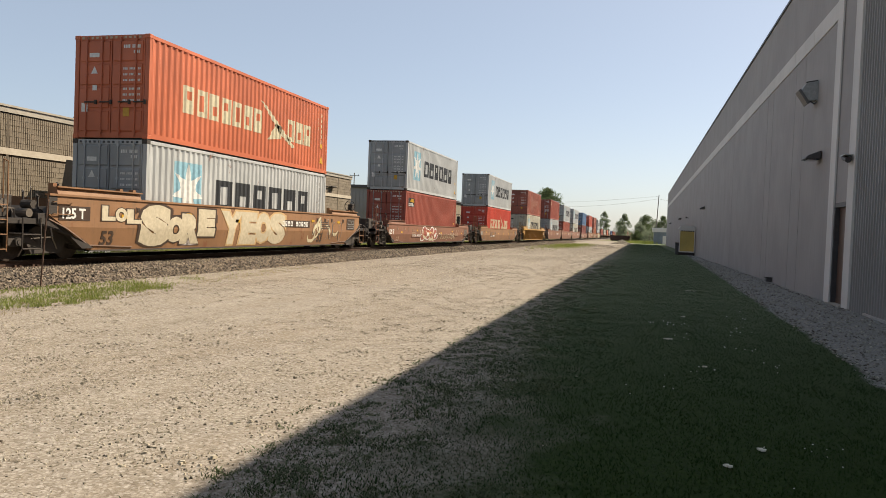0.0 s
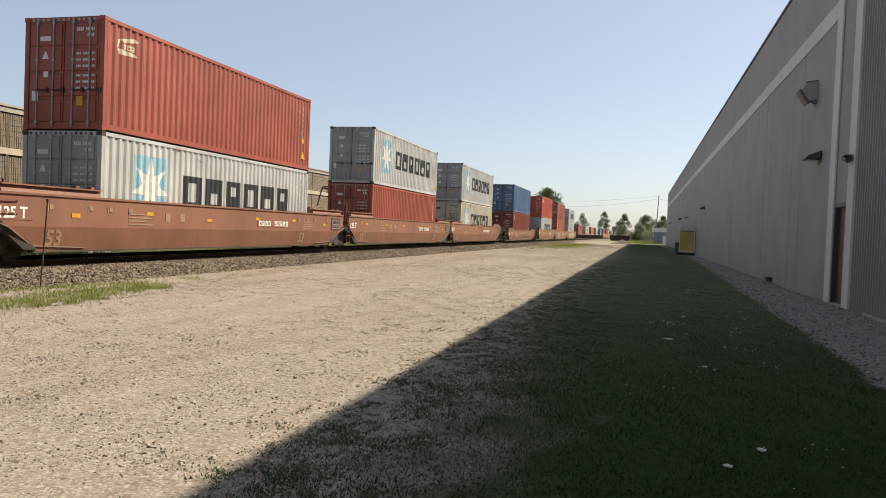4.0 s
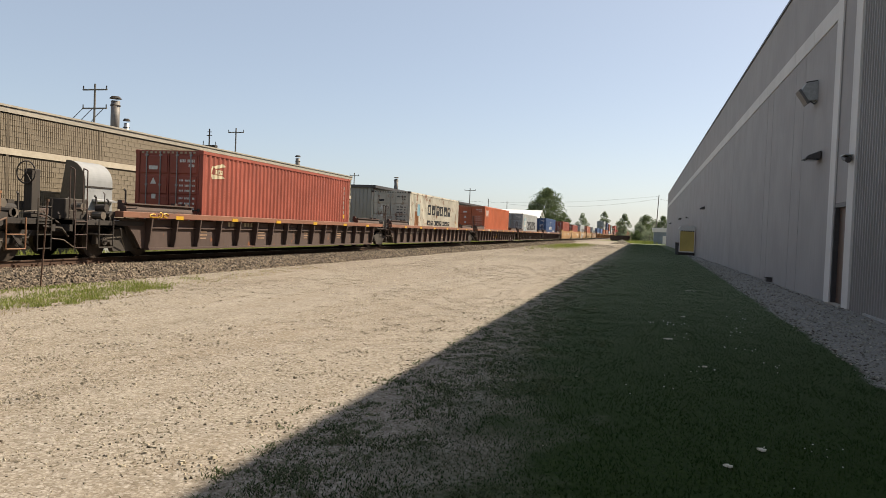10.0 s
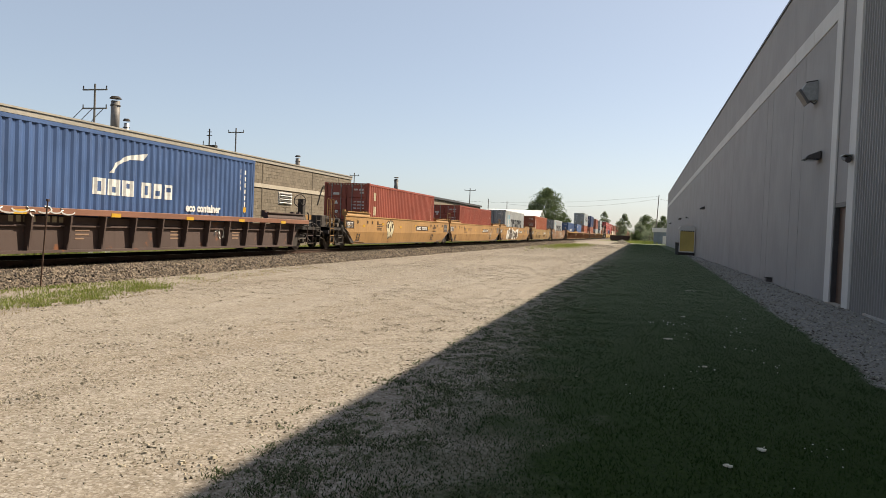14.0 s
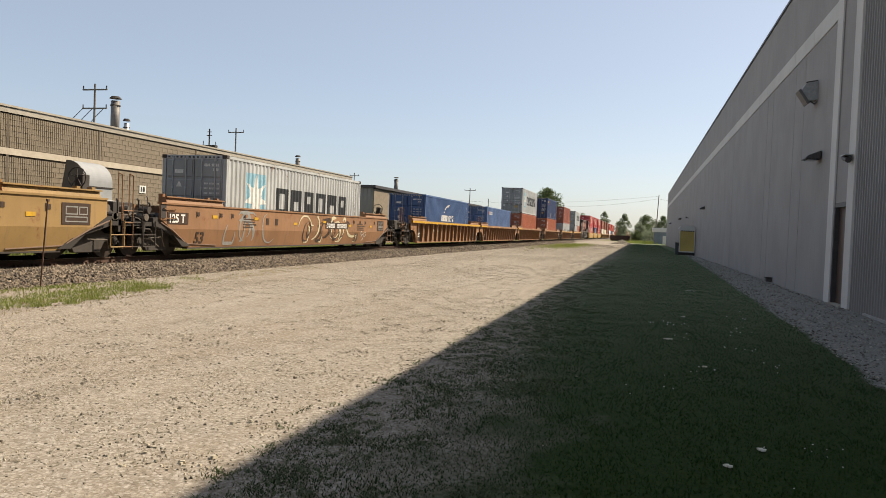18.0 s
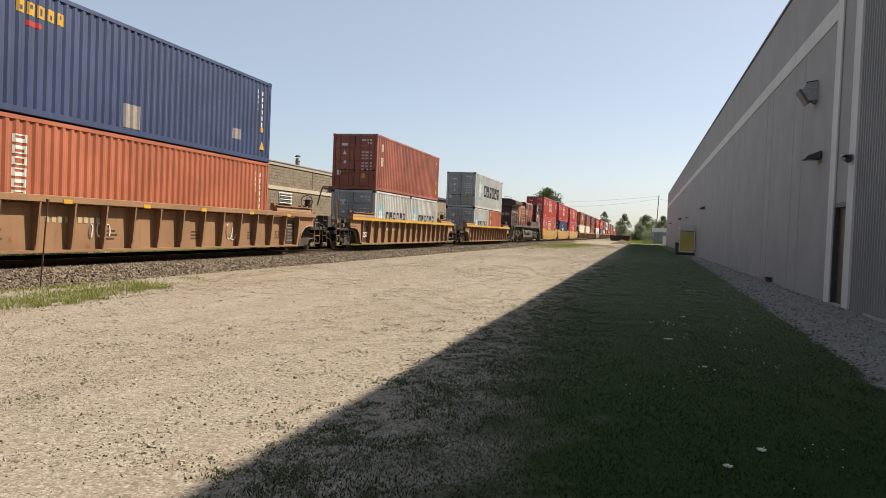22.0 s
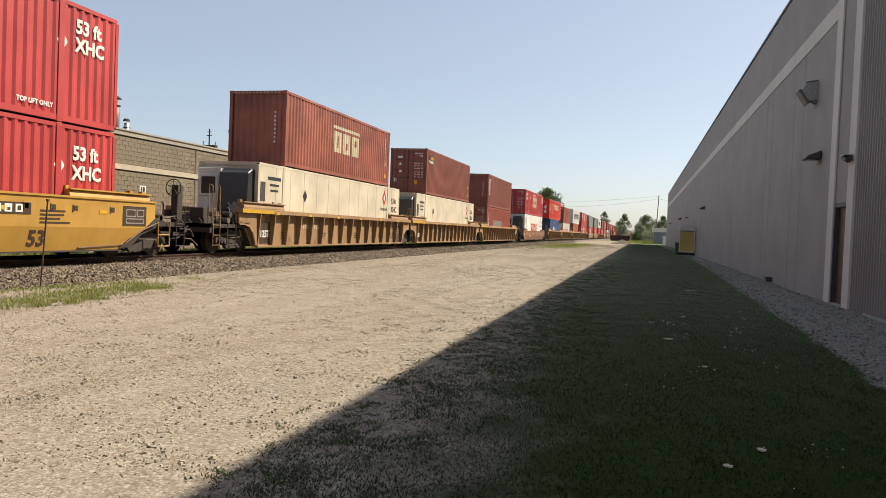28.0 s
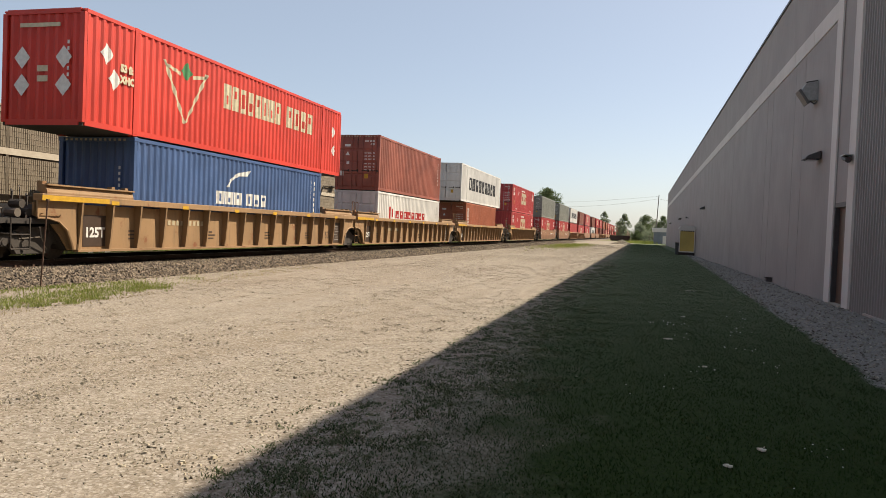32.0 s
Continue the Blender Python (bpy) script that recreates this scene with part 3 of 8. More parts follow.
# ---------------- track ----------------
def track():
    bed = thing("track_bed", "grey crushed stone bed of the railway track", "track bed", kind="structure")
    g = Geo()
    ys = [-60 + 4 * i for i in range(65)] + [260, 400, 700, 1200, 2400]
    prof = [(-17.3, -0.15), (-16.4, 0.27), (-16.0, 0.30), (-13.1, 0.30), (-12.75, 0.24), (-12.2, -0.12)]
    n = len(prof)
    g.v = [(px, y, pz) for y in ys for px, pz in prof]
    g.f = [(j * n + i, j * n + i + 1, (j + 1) * n + i + 1, (j + 1) * n + i) for j in range(len(ys) - 1) for i in range(n - 1)]
    part("bed", g, BALLAST_BED, bed)
    t = RNG.uniform(0, 1, 70000)
    y = 9 * (150 / 9) ** t
    x = RNG.uniform(-16.3, -12.25, len(y))
    near = RNG.uniform(0, 1, len(y)) < 0.6
    x[near] = RNG.uniform(-13.75, -12.1, near.sum())
    z = np.interp(x, [p[0] for p in prof], [p[1] for p in prof])
    s = RNG.uniform(0.018, 0.046, len(y)) * (0.9 + 0.010 * y)
    stone = part("ballast", stones("ballast", np.stack([x, y, z + s * 0.25], -1), s, 0.8), BALLAST, bed, "grey and tan ballast stones")
    tagged(stone, kind="stuff")
    rails = thing("railway_track", "steel rails on creosoted wooden sleepers, worn shiny on top", "railway track", kind="structure")
    prof_r = [(-0.075, 0), (0.075, 0), (0.075, 0.012), (0.012, 0.03), (0.010, 0.115), (0.036, 0.125), (0.036, 0.155), (-0.036, 0.155), (-0.036, 0.125), (-0.010, 0.115), (-0.012, 0.03), (-0.075, 0.012)]
    for dx in (-0.755, 0.755):
        g = Geo().prism([(a + TRACK_X + dx, b + RAIL_Z - 0.155) for a, b in prof_r], -60, 2400, "y")
        r = part("rail", g, RAIL_SIDE, rails)
        part("running_surface", Geo().box(TRACK_X + dx - 0.026, TRACK_X + dx + 0.026, -60, 2400, RAIL_Z - 0.002, RAIL_Z + 0.003), RAIL_TOP, r, "polished rail head")
    tie = cached("sleeper", lambda g: g.box(-1.3, 1.3, -0.115, 0.115, -0.18, 0.0), 0.012)
    plate = cached("tie_plate", lambda g: g.box(-0.18, 0.18, -0.09, 0.09, 0, 0.018).box(-0.15, -0.1, -0.03, 0.03, 0.018, 0.06).box(0.1, 0.15, -0.03, 0.03, 0.018, 0.06).box(0.09, 0.16, 0.1, 0.16, -0.02, 0.05))
    rest = Geo()
    for i in range(190):
        y = 8.0 + 0.535 * i
        dx = random.uniform(-0.05, 0.05)
        if i < 110:
            o = part("sleeper", tie, TIE_WOOD, rails, m=pose(TRACK_X + dx, y, 0.325, 0, 0, random.uniform(-1, 1)))
            part("tie_plate", plate, RAIL_SIDE, o, m=pose(0.755 - dx, 0, 0.0))
        else:
            rest.box(TRACK_X + dx - 1.3, TRACK_X + dx + 1.3, y - 0.115, y + 0.115, 0.15, 0.325)
    tagged(part("far_sleepers", rest, TIE_WOOD, rails, "row of creosoted sleepers"), kind="stuff")


track()
# ---------------- grey warehouse beside the camera ----------------
WX = 5.05


def warehouse():
    w = thing("warehouse", "long grey warehouse wall with a light stripe and a brown door", "warehouse", kind="structure")
    H0, H1, YE = 7.86, 8.38, 164.0
    back = WX + 26
    # main wall, butted round the door recess
    g = Geo().box(WX, WX + 0.3, 22.45, YE, -0.2, 10.66)
    part("wall", g, WALL_PAINT, w, "flat grey painted concrete wall")
    part("wall", Geo().box(WX + 0.02, WX + 0.3, 21.1, 22.45, 2.72, 10.66), WALL_PAINT, w, "flat grey painted wall above the door")
    part("wall", Geo().box(WX + 0.3, back, YE - 0.3, YE, -0.2, 10.66), WALL_PAINT, w)
    part("wall", Geo().box(back, back + 0.3, -45, YE, -0.2, 10.66), WALL_PAINT, w)
    part("roof", Geo().box(WX + 0.3, back, -45, YE - 0.3, 10.2, 10.45), COPING, w, "flat roof")
    part("coping", Geo().box(WX - 0.05, WX + 0.38, -45, YE + 0.05, 10.66, 10.76), DARK_TRIM, w, "dark metal roof edge")
    # stripe in lengths with fine joints
    y = 23.05
    while y < YE - 0.1:
        y2 = min(y + 3.05, YE)
        part("stripe_panel", Geo().box(WX - 0.03, WX, y, y2 - 0.03, H0, H1).mesh("stripe_panel", 0.006), WALL_TRIM, w)
        y = y2
    for a, b in ((22.45, 23.04), (20.5, 21.1)):
        part("trim", Geo().box(WX - 0.045, WX + 0.02 if a < 21 else WX, a, b, -0.15, H1 if a > 22 else 10.66).mesh("trim", 0.008), WALL_TRIM, w, "light grey upright trim")
    # faint vertical panel seams
    for yy in (27.3, 28.9, 33.6, 35.0, 47.0):
        part("seam", cached("seam", lambda g: g.box(WX - 0.006, WX, -0.008, 0.008, 0.0, 7.8)), WALL_PAINT, w, m=pose(0, yy, 0))
    # door in its recess
    d = part("door", Geo().box(WX + 0.12, WX + 0.17, 21.2, 22.36, 0.03, 2.6).mesh("door", 0.006), plain("brown_door_paint", (0.10, 0.062, 0.045), 0.45), w, "brown steel service door")
    part("door_handle", Geo().box(WX + 0.06, WX + 0.12, 21.3, 21.34, 1.0, 1.05).box(WX + 0.05, WX + 0.07, 21.3, 21.44, 1.0, 1.04), GALV, d)
    part("door_frame", Geo().box(WX + 0.0, WX + 0.2, 22.36, 22.45, 0, 2.72).box(WX + 0.0, WX + 0.2, 21.1, 21.2, 0, 2.72).box(WX, WX + 0.2, 21.2, 22.36, 2.6, 2.72), DARK_TRIM, w)
    part("threshold", Geo().box(WX - 0.1, WX + 0.3, 21.1, 22.45, -0.1, 0.03), COPING, w)
    # ribbed metal siding towards the camera
    g = Geo()
    y = 20.5
    prof = []
    while y > -45:
        prof += [(WX + 0.02, y), (WX + 0.02, y - 0.09), (WX - 0.018, y - 0.105), (WX - 0.018, y - 0.13), (WX + 0.02, y - 0.145)]
        y -= 0.2
    n = len(prof)
    g.v = [(a, b, -0.1) for a, b in prof] + [(a, b, 10.66) for a, b in prof]
    g.f = [(i, i + 1, n + i + 1, n + i) for i in range(n - 1)]
    part("siding", g, SIDING, w, "ribbed grey metal siding")
    part("wall", Geo().box(WX + 0.06, WX + 0.3, -45, 20.5, -0.2, 10.66), WALL_PAINT, w)
    part("base_flashing", Geo().box(WX - 0.03, WX + 0.05, 16.6, 19.2, -0.02, 0.05), GALV, w, "pale metal strip at the foot of the siding")


def wall_lights():
    f = thing("floodlight", "grey floodlight head on an angled bracket on the wall", "floodlight", pose(WX, 25.5, 6.3) @ Matrix.Diagonal((0.86, 0.9, 0.86, 1.0)))
    part("mount_plate", Geo().box(-0.03, 0.0, -0.28, 0.28, -0.38, 0.4).mesh("mount_plate", 0.01), FLOOD_GREY, f, "grey back plate")
    part("arm", Geo().path([(-0.02, -0.2, 0.38), (-0.34, -0.2, 0.33), (-0.4, -0.2, 0.3)], 0.024), DARK_TRIM, f)
    part("arm", Geo().path([(-0.02, -0.2, -0.36), (-0.1, -0.2, -0.46), (-0.26, -0.2, -0.34)], 0.024), DARK_TRIM, f)
    hd = part("head", Geo().prism([(-0.02, 0.36), (-0.40, 0.28), (-0.56, 0.0), (-0.30, -0.36), (-0.02, -0.32)], -0.26, 0.26, "y").mesh("flood_head", 0.02), FLOOD_GREY, f, "grey lamp housing")
    part("lens", Geo().prism([(-0.66, 0.02), (-0.58, 0.08), (-0.26, -0.42), (-0.34, -0.48)], -0.3, 0.3, "y").mesh("flood_lens", 0.012), plain("lamp_face_grey", (0.11, 0.11, 0.11), 0.5), hd, "dark tilted lamp face")
    pk = None
    for y, k in ((24.6, 1.0), (66.5, 1.0), (104.5, 1.0), (139.0, 1.0)):
        if pk is None:
            pk = thing("wall_light", "dark wedge-shaped wall light under a shade on the wall", "wall light", pose(WX, y, 4.22), group="wall lights")
            part("housing", Geo().prism([(-0.02, 0.15), (-0.02, -0.1), (-0.46, -0.1), (-0.38, 0.0)], -0.32, 0.32, "y").mesh("pack", 0.015), DARK_TRIM, pk)
            part("lens", Geo().box(-0.38, -0.08, -0.27, 0.27, -0.125, -0.101), DARK_GLASS, pk)
        else:
            copy_thing(pk, pose(WX, y, 4.22))
    c = thing("security_camera", "small dark security camera on the light trim", "camera", pose(WX - 0.045, 20.82, 3.78))
    part("bracket", Geo().box(-0.12, 0, -0.04, 0.04, 0.05, 0.1), GALV, c)
    part("body", Geo().tube((-0.12, 0.18, 0.03), (-0.12, -0.2, -0.06), 0.075, 10), DARK_TRIM, c)
    part("hood", Geo().box(-0.22, -0.02, -0.24, 0.2, 0.06, 0.075), GALV, c)
    v = thing("vent_box", "small dark vent box at the foot of the wall", "vent", pose(WX, 31.9, 0))
    part("box", Geo().box(-0.22, 0, -0.2, 0.2, 0.04, 0.18).mesh("vent_box", 0.015), DARK_TRIM, v)
    part("lid", Geo().box(-0.25, 0, -0.23, 0.23, 0.18, 0.21), BLACK_STEEL, v)
    s = thing("wall_sensor", "small sensor on a bracket high on the wall", "sensor", pose(WX, 88.0, 3.9))
    part("stem", Geo().tube((-0.02, 0, 0), (-0.25, 0, 0.05), 0.03), DARK_TRIM, s)
    part("cap", Geo().box(-0.36, -0.2, -0.12, 0.12, -0.02, 0.12), DARK_TRIM, s)


def yard_things():
    b = thing("storage_cabinet", "yellow panelled outdoor cabinet with a pale rounded roof", "cabinet", pose(4.36, 76.5, 0.0) @ Matrix.Diagonal((1.04, 1.0, 1.06, 1.0)))
    yel = paint("yellow_panel_paint", (0.46, 0.34, 0.09), grime=0.3)
    part("base", Geo().box(-0.8, 0.62, -0.75, 0.75, 0.0, 0.26).mesh("skid", 0.02), BLACK_STEEL, b, "dark skid base")
    part("body", Geo().box(-0.74, 0.6, -0.7, 0.7, 0.26, 2.32).mesh("cab_body", 0.03), yel, b)
    part("frame", Geo().box(-0.78, -0.7, -0.74, -0.64, 0.26, 2.4).box(0.54, 0.62, -0.74, -0.64, 0.26, 2.4).box(-0.7, 0.54, -0.73, -0.66, 2.2, 2.4).box(-0.7, 0.54, -0.73, -0.66, 0.26, 0.36), WALL_TRIM, b, "pale frame")
    part("roof", Geo().prism([(-0.84, 2.4), (0.66, 2.4), (0.5, 2.62), (0.2, 2.7), (-0.35, 2.7), (-0.66, 2.62)], -0.78, 0.78, "y"), WALL_TRIM, b, "pale translucent rounded roof")
    for i in range(6):
        part("vent_slot", cached("vent_slot", lambda g: g.box(-0.07, 0.07, -0.012, 0.012, -0.05, 0.05)), DARK_TRIM, b, m=pose(-0.55 + 0.2 * i, -0.735, 2.2))
    t = thing("trash_bin", "small dark grey bin beside the yellow cabinet", "bin", pose(3.42, 76.6, 0.0) @ Matrix.Diagonal((0.72, 0.8, 1.1, 1.0)))
    part("body", Geo().prism([(-0.2, 0), (0.2, 0), (0.25, 1.0), (-0.25, 1.0)], -0.2, 0.25, "y"), plain("dark_bin_plastic", (0.05, 0.055, 0.06), 0.5), t)
    part("lid", Geo().box(-0.28, 0.28, -0.24, 0.3, 1.0, 1.08).mesh("bin_lid", 0.02), DARK_TRIM, t)
    s = thing("shed", "small pale blue shed with a flat white roof behind the warehouse", "shed", pose(4.6, 190.0, 0))
    part("wall", Geo().box(-1.7, 1.3, -2, 2, 0, 2.9), paint("pale_blue_shed_paint", (0.15, 0.185, 0.215)), s)
    part("roof", Geo().box(-2.0, 1.5, -2.3, 2.3, 2.9, 3.9), WALL_TRIM, s, "white flat roof")
    part("door", Geo().box(0.4, 1.3, -2.04, -2.0, 0, 2.0), WALL_TRIM, s)
    # parked low wagon and a heap of gravel by the far end of the lot
    k = thing("flat_trailer", "dark rusty low trailer parked at the end of the lot", "trailer", pose(-6.2, 235, 0.02, 0, 0, 90) @ Matrix.Diagonal((1.0, 1.0, 0.75, 1.0)))
    part("deck", Geo().box(-1.3, 1.3, -2.9, 2.9, 0.5, 1.25).box(-1.35, 1.35, -3.0, -2.9, 1.2, 2.3).box(-1.35, 1.35, 2.9, 3.0, 1.2, 2.3), PAINTS["soot"], k)
    part("side_board", Geo().box(-1.36, -1.3, -2.9, 2.9, 1.25, 2.3), PAINTS["soot"], k)
    for yy in (-1.5, 1.5):
        part("bogie", Geo().box(-1.2, 1.2, yy - 1.3, yy + 1.3, 0.1, 0.5).tube((-1.1, yy - 0.5, 0.42), (1.1, yy - 0.5, 0.42), 0.42, 14).tube((-1.1, yy + 0.5, 0.42), (1.1, yy + 0.5, 0.42), 0.42, 14), BLACK_STEEL, k)
    n = 2600
    r = RNG.uniform(0, 1, n) ** 0.6
    a = RNG.uniform(0, 6.283, n)
    z = 0.85 * (1 - r) ** 1.2 + 0.02
    pts = np.stack([-3.6 + 2.0 * r * np.cos(a), 150 + 4 * r * np.sin(a), z], -1)
    solid("gravel_heap", stones("gravel_heap", pts, RNG.uniform(0.06, 0.15, n)), PEBBLE, "low heap of dusty gravel at the end of the lot", "gravel heap", kind="stuff")
    # rusty marker stake
    st = thing("marker_stake", "thin rusty steel marker stake leaning in the weeds", "stake", pose(-12.35, 13.25, 0))
    part("rod", Geo().tube((0, 0, -0.05), (0.06, 0.08, 1.86), 0.017, 6), RAIL_SIDE, st)
    part("tip", Geo().box(0.035, 0.085, 0.055, 0.105, 1.84, 1.89), RAIL_SIDE, st)
    # litter on the lawn
    bone = plain("pale_scrap", (0.66, 0.63, 0.52), 0.8)
    for i, (x, y, s_) in enumerate(((0.42, 12.1, 0.09), (0.98, 6.06, 0.04), (0.66, 5.5, 0.022), (1.5, 23.7, 0.12), (0.81, 9.67, 0.03), (0.9, 16.0, 0.03))):
        g = Geo()
        for j in range(5):
            ax, ay = random.uniform(-s_, s_), random.uniform(-s_ * 0.4, s_ * 0.4)
            g.prism([(ax, ay), (ax + s_ * random.uniform(0.3, 0.7), ay + 0.02), (ax + s_ * 0.5, ay + 0.05), (ax - 0.02, ay + 0.035)], 0.012, 0.018 + 0.008 * random.random(), "z")
        solid("scrap", g, bone, "pale dry scrap lying on the lawn", "litter", pose(x, y, bumpy(x, y)), group="scraps on the lawn")
    n = 64
    cx, cy = RNG.uniform(0.1, 2.3, 14), 4.6 * (20 / 4.6) ** RNG.uniform(0, 1, 14)
    k = RNG.integers(0, 14, n)
    pts = np.stack([cx[k] + RNG.normal(0, 0.16, n), cy[k] + RNG.normal(0, 0.3, n), np.full(n, 0.03)], -1)
    pts[:, 2] += heights(pts[:, 0], pts[:, 1])
    solid("clover_flowers", stones("clover_flowers", pts, RNG.uniform(0.006, 0.011, n) * (0.7 + pts[:, 1] * 0.05)), plain("white_clover", (0.72, 0.72, 0.66), 0.9), "small white clover flowers dotted in the lawn", "flowers", kind="stuff")
    n = 420
    y = 8.0 * (75 / 8.0) ** RNG.uniform(0, 1, n)
    side = RNG.uniform(0, 1, n)
    low, high = 2.55 + 0.0235 * y, np.full(n, WX - 0.1)
    x = np.where(side < 0.45, low + np.abs(RNG.normal(0, 0.14, n)), np.where(side < 0.75, high - np.abs(RNG.normal(0, 0.12, n)), low + (high - low) * RNG.uniform(0, 1, n)))
    size = RNG.uniform(0.012, 0.035, n) * (0.8 + 0.02 * y)
    solid("leaf_litter", stones("leaf_litter", np.stack([x, y, heights(x, y) + 0.012], -1), size, 0.4), rough_stuff("dead_leaf_litter", (0.045, 0.035, 0.026), (0.10, 0.078, 0.055), 20, 0.95, 0.2), "dark dead leaves and bark scattered on the pale stones", "litter", kind="stuff")
    stick = Geo().path([(-4.5, 4.1, 0.012), (-4.31, 4.16, 0.016), (-4.2, 4.2, 0.01)], 0.009)
    solid("stick", stick, BARK, "short dark stick lying on the gravel", "stick")
    plank = Geo().box(-12.8, -12.6, 15.2, 16.8, 0.05, 0.14).box(-12.75, -12.55, 16.9, 17.9, 0.05, 0.13)
    solid("old_sleeper", plank, TIE_WOOD, "broken dark sleeper pieces lying by the ballast", "timber")


warehouse()
wall_lights()
yard_things()


# ---------------- factory across the tracks ----------------
FX = -22.0


def factory():
    w = thing("factory", "tan split-block factory with a pale stone band", "factory", kind="structure")
    YN, YF, TOP = -40.0, 54.6, 5.36
    part("wall", Geo().box(FX - 0.3, FX - 0.03, YN, YF, -0.2, TOP - 0.25), BLOCK_JOINT, w, "mortar and core of the block wall")
    part("end_wall", Geo().box(FX - 24, FX - 0.3, YF - 0.3, YF, -0.2, TOP - 0.25), BLOCK, w)
    part("end_wall", Geo().box(FX - 24, FX - 0.3, YN, YN + 0.3, -0.2, TOP - 0.25), BLOCK, w)
    part("roof", Geo().box(FX - 24, FX - 0.3, YN, YF, TOP - 0.5, TOP - 0.3), COPING, w)
    part("coping", Geo().box(FX - 0.36, FX + 0.06, YN, YF + 0.06, TOP - 0.25, TOP - 0.05).box(FX - 0.42, FX + 0.1, YN, YF + 0.1, TOP - 0.05, TOP + 0.02), COPING, w, "pale metal roof edge")
    part("stone_band", Geo().box(FX - 0.1, FX + 0.03, YN, YF + 0.02, 3.62, 3.86), BAND, w, "pale stone band")
    # ribbed split blocks above the band, plain ones below, in courses of 20 cm
    rib = cached("fluted_block", lambda g: [g.box(-0.05, 0.02, 0.005 + 0.1 * i, 0.078 + 0.1 * i, 0.008, 0.196) for i in range(4)])
    flat = cached("block", lambda g: g.box(-0.05, 0.012, 0.006, 0.394, 0.008, 0.194))
    rest_r, rest_f = Geo(), Geo()
    joints = {21.9, 26.55, 33.55, 40.5, 47.5}
    count = {"r": 0, "f": 0}
    y = 18.0
    while y < YF - 0.39:
        for c in range(26):
            z = -0.05 + 0.2 * c if c < 18 else 3.87 + 0.2 * (c - 18)
            if 3.45 < z < 3.86 or z > TOP - 0.44 or z < 0.9:
                continue
            yy = y + (0.2 if c % 2 else 0.0)
            up = y < 26.5 if z > 3.8 else y < 23.8
            key = "r" if up else "f"
            if count[key] < 300 and 20.0 < y:
                count[key] += 1
                part("block", rib if up else flat, BLOCK, w, m=pose(FX, yy, z))
            elif up:
                for i in range(4):
                    rest_r.box(FX - 0.05, FX + 0.02, yy + 0.005 + 0.1 * i, yy + 0.078 + 0.1 * i, z + 0.008, z + 0.196)
            else:
                rest_f.box(FX - 0.05, FX + 0.012, yy + 0.006, yy + 0.394, z + 0.008, z + 0.194)
        y += 0.4
    tagged(part("fluted_blocks", raw_boxes("fluted_blocks", rest_r), BLOCK, w), kind="stuff")
    tagged(part("plain_blocks", raw_boxes("plain_blocks", rest_f), BLOCK, w), kind="stuff")
    part("lower_wall", Geo().box(FX - 0.03, FX + 0.01, YN, YF, -0.2, 0.95).box(FX - 0.03, FX + 0.015, YN, 18.0, 0.95, 5.1), BLOCK, w)
    for j in sorted(joints) + [52.0]:
        part("movement_joint", cached("movement_joint", lambda g: g.box(0.0, 0.028, -0.05, 0.05, 0.9, 3.62).box(0.0, 0.028, -0.05, 0.05, 3.86, 5.1)), BLOCK_JOINT, w, "dark vertical joint", pose(FX, j, 0))
    lo = part("louver", Geo().box(FX, FX + 0.05, 42.6, 44.4, 2.75, 3.5), WALL_TRIM, w, "white metal louver")
    for i in range(6):
        part("slat", cached("slat", lambda g: g.prism([(0, 0), (0.06, -0.05), (0.07, -0.03), (0.0, 0.03)], 42.7, 44.3, "y")), DARK_TRIM if i % 2 else WALL_TRIM, lo, m=pose(FX + 0.05, 0, 2.85 + 0.11 * i))
    part("sign_plate", Geo().box(FX + 0.02, FX + 0.04, 29.2, 29.65, 2.66, 3.0), INK["white"], w, "small white number plate")
    part("sign_marks", Geo().box(FX + 0.041, FX + 0.045, 29.28, 29.36, 2.72, 2.94).box(FX + 0.041, FX + 0.045, 29.42, 29.56, 2.72, 2.94), INK["dark"], w)


def raw_boxes(name, g):
    f = np.array(g.f, np.int32).ravel()
    return raw_mesh(name, np.array(g.v), f, 4)


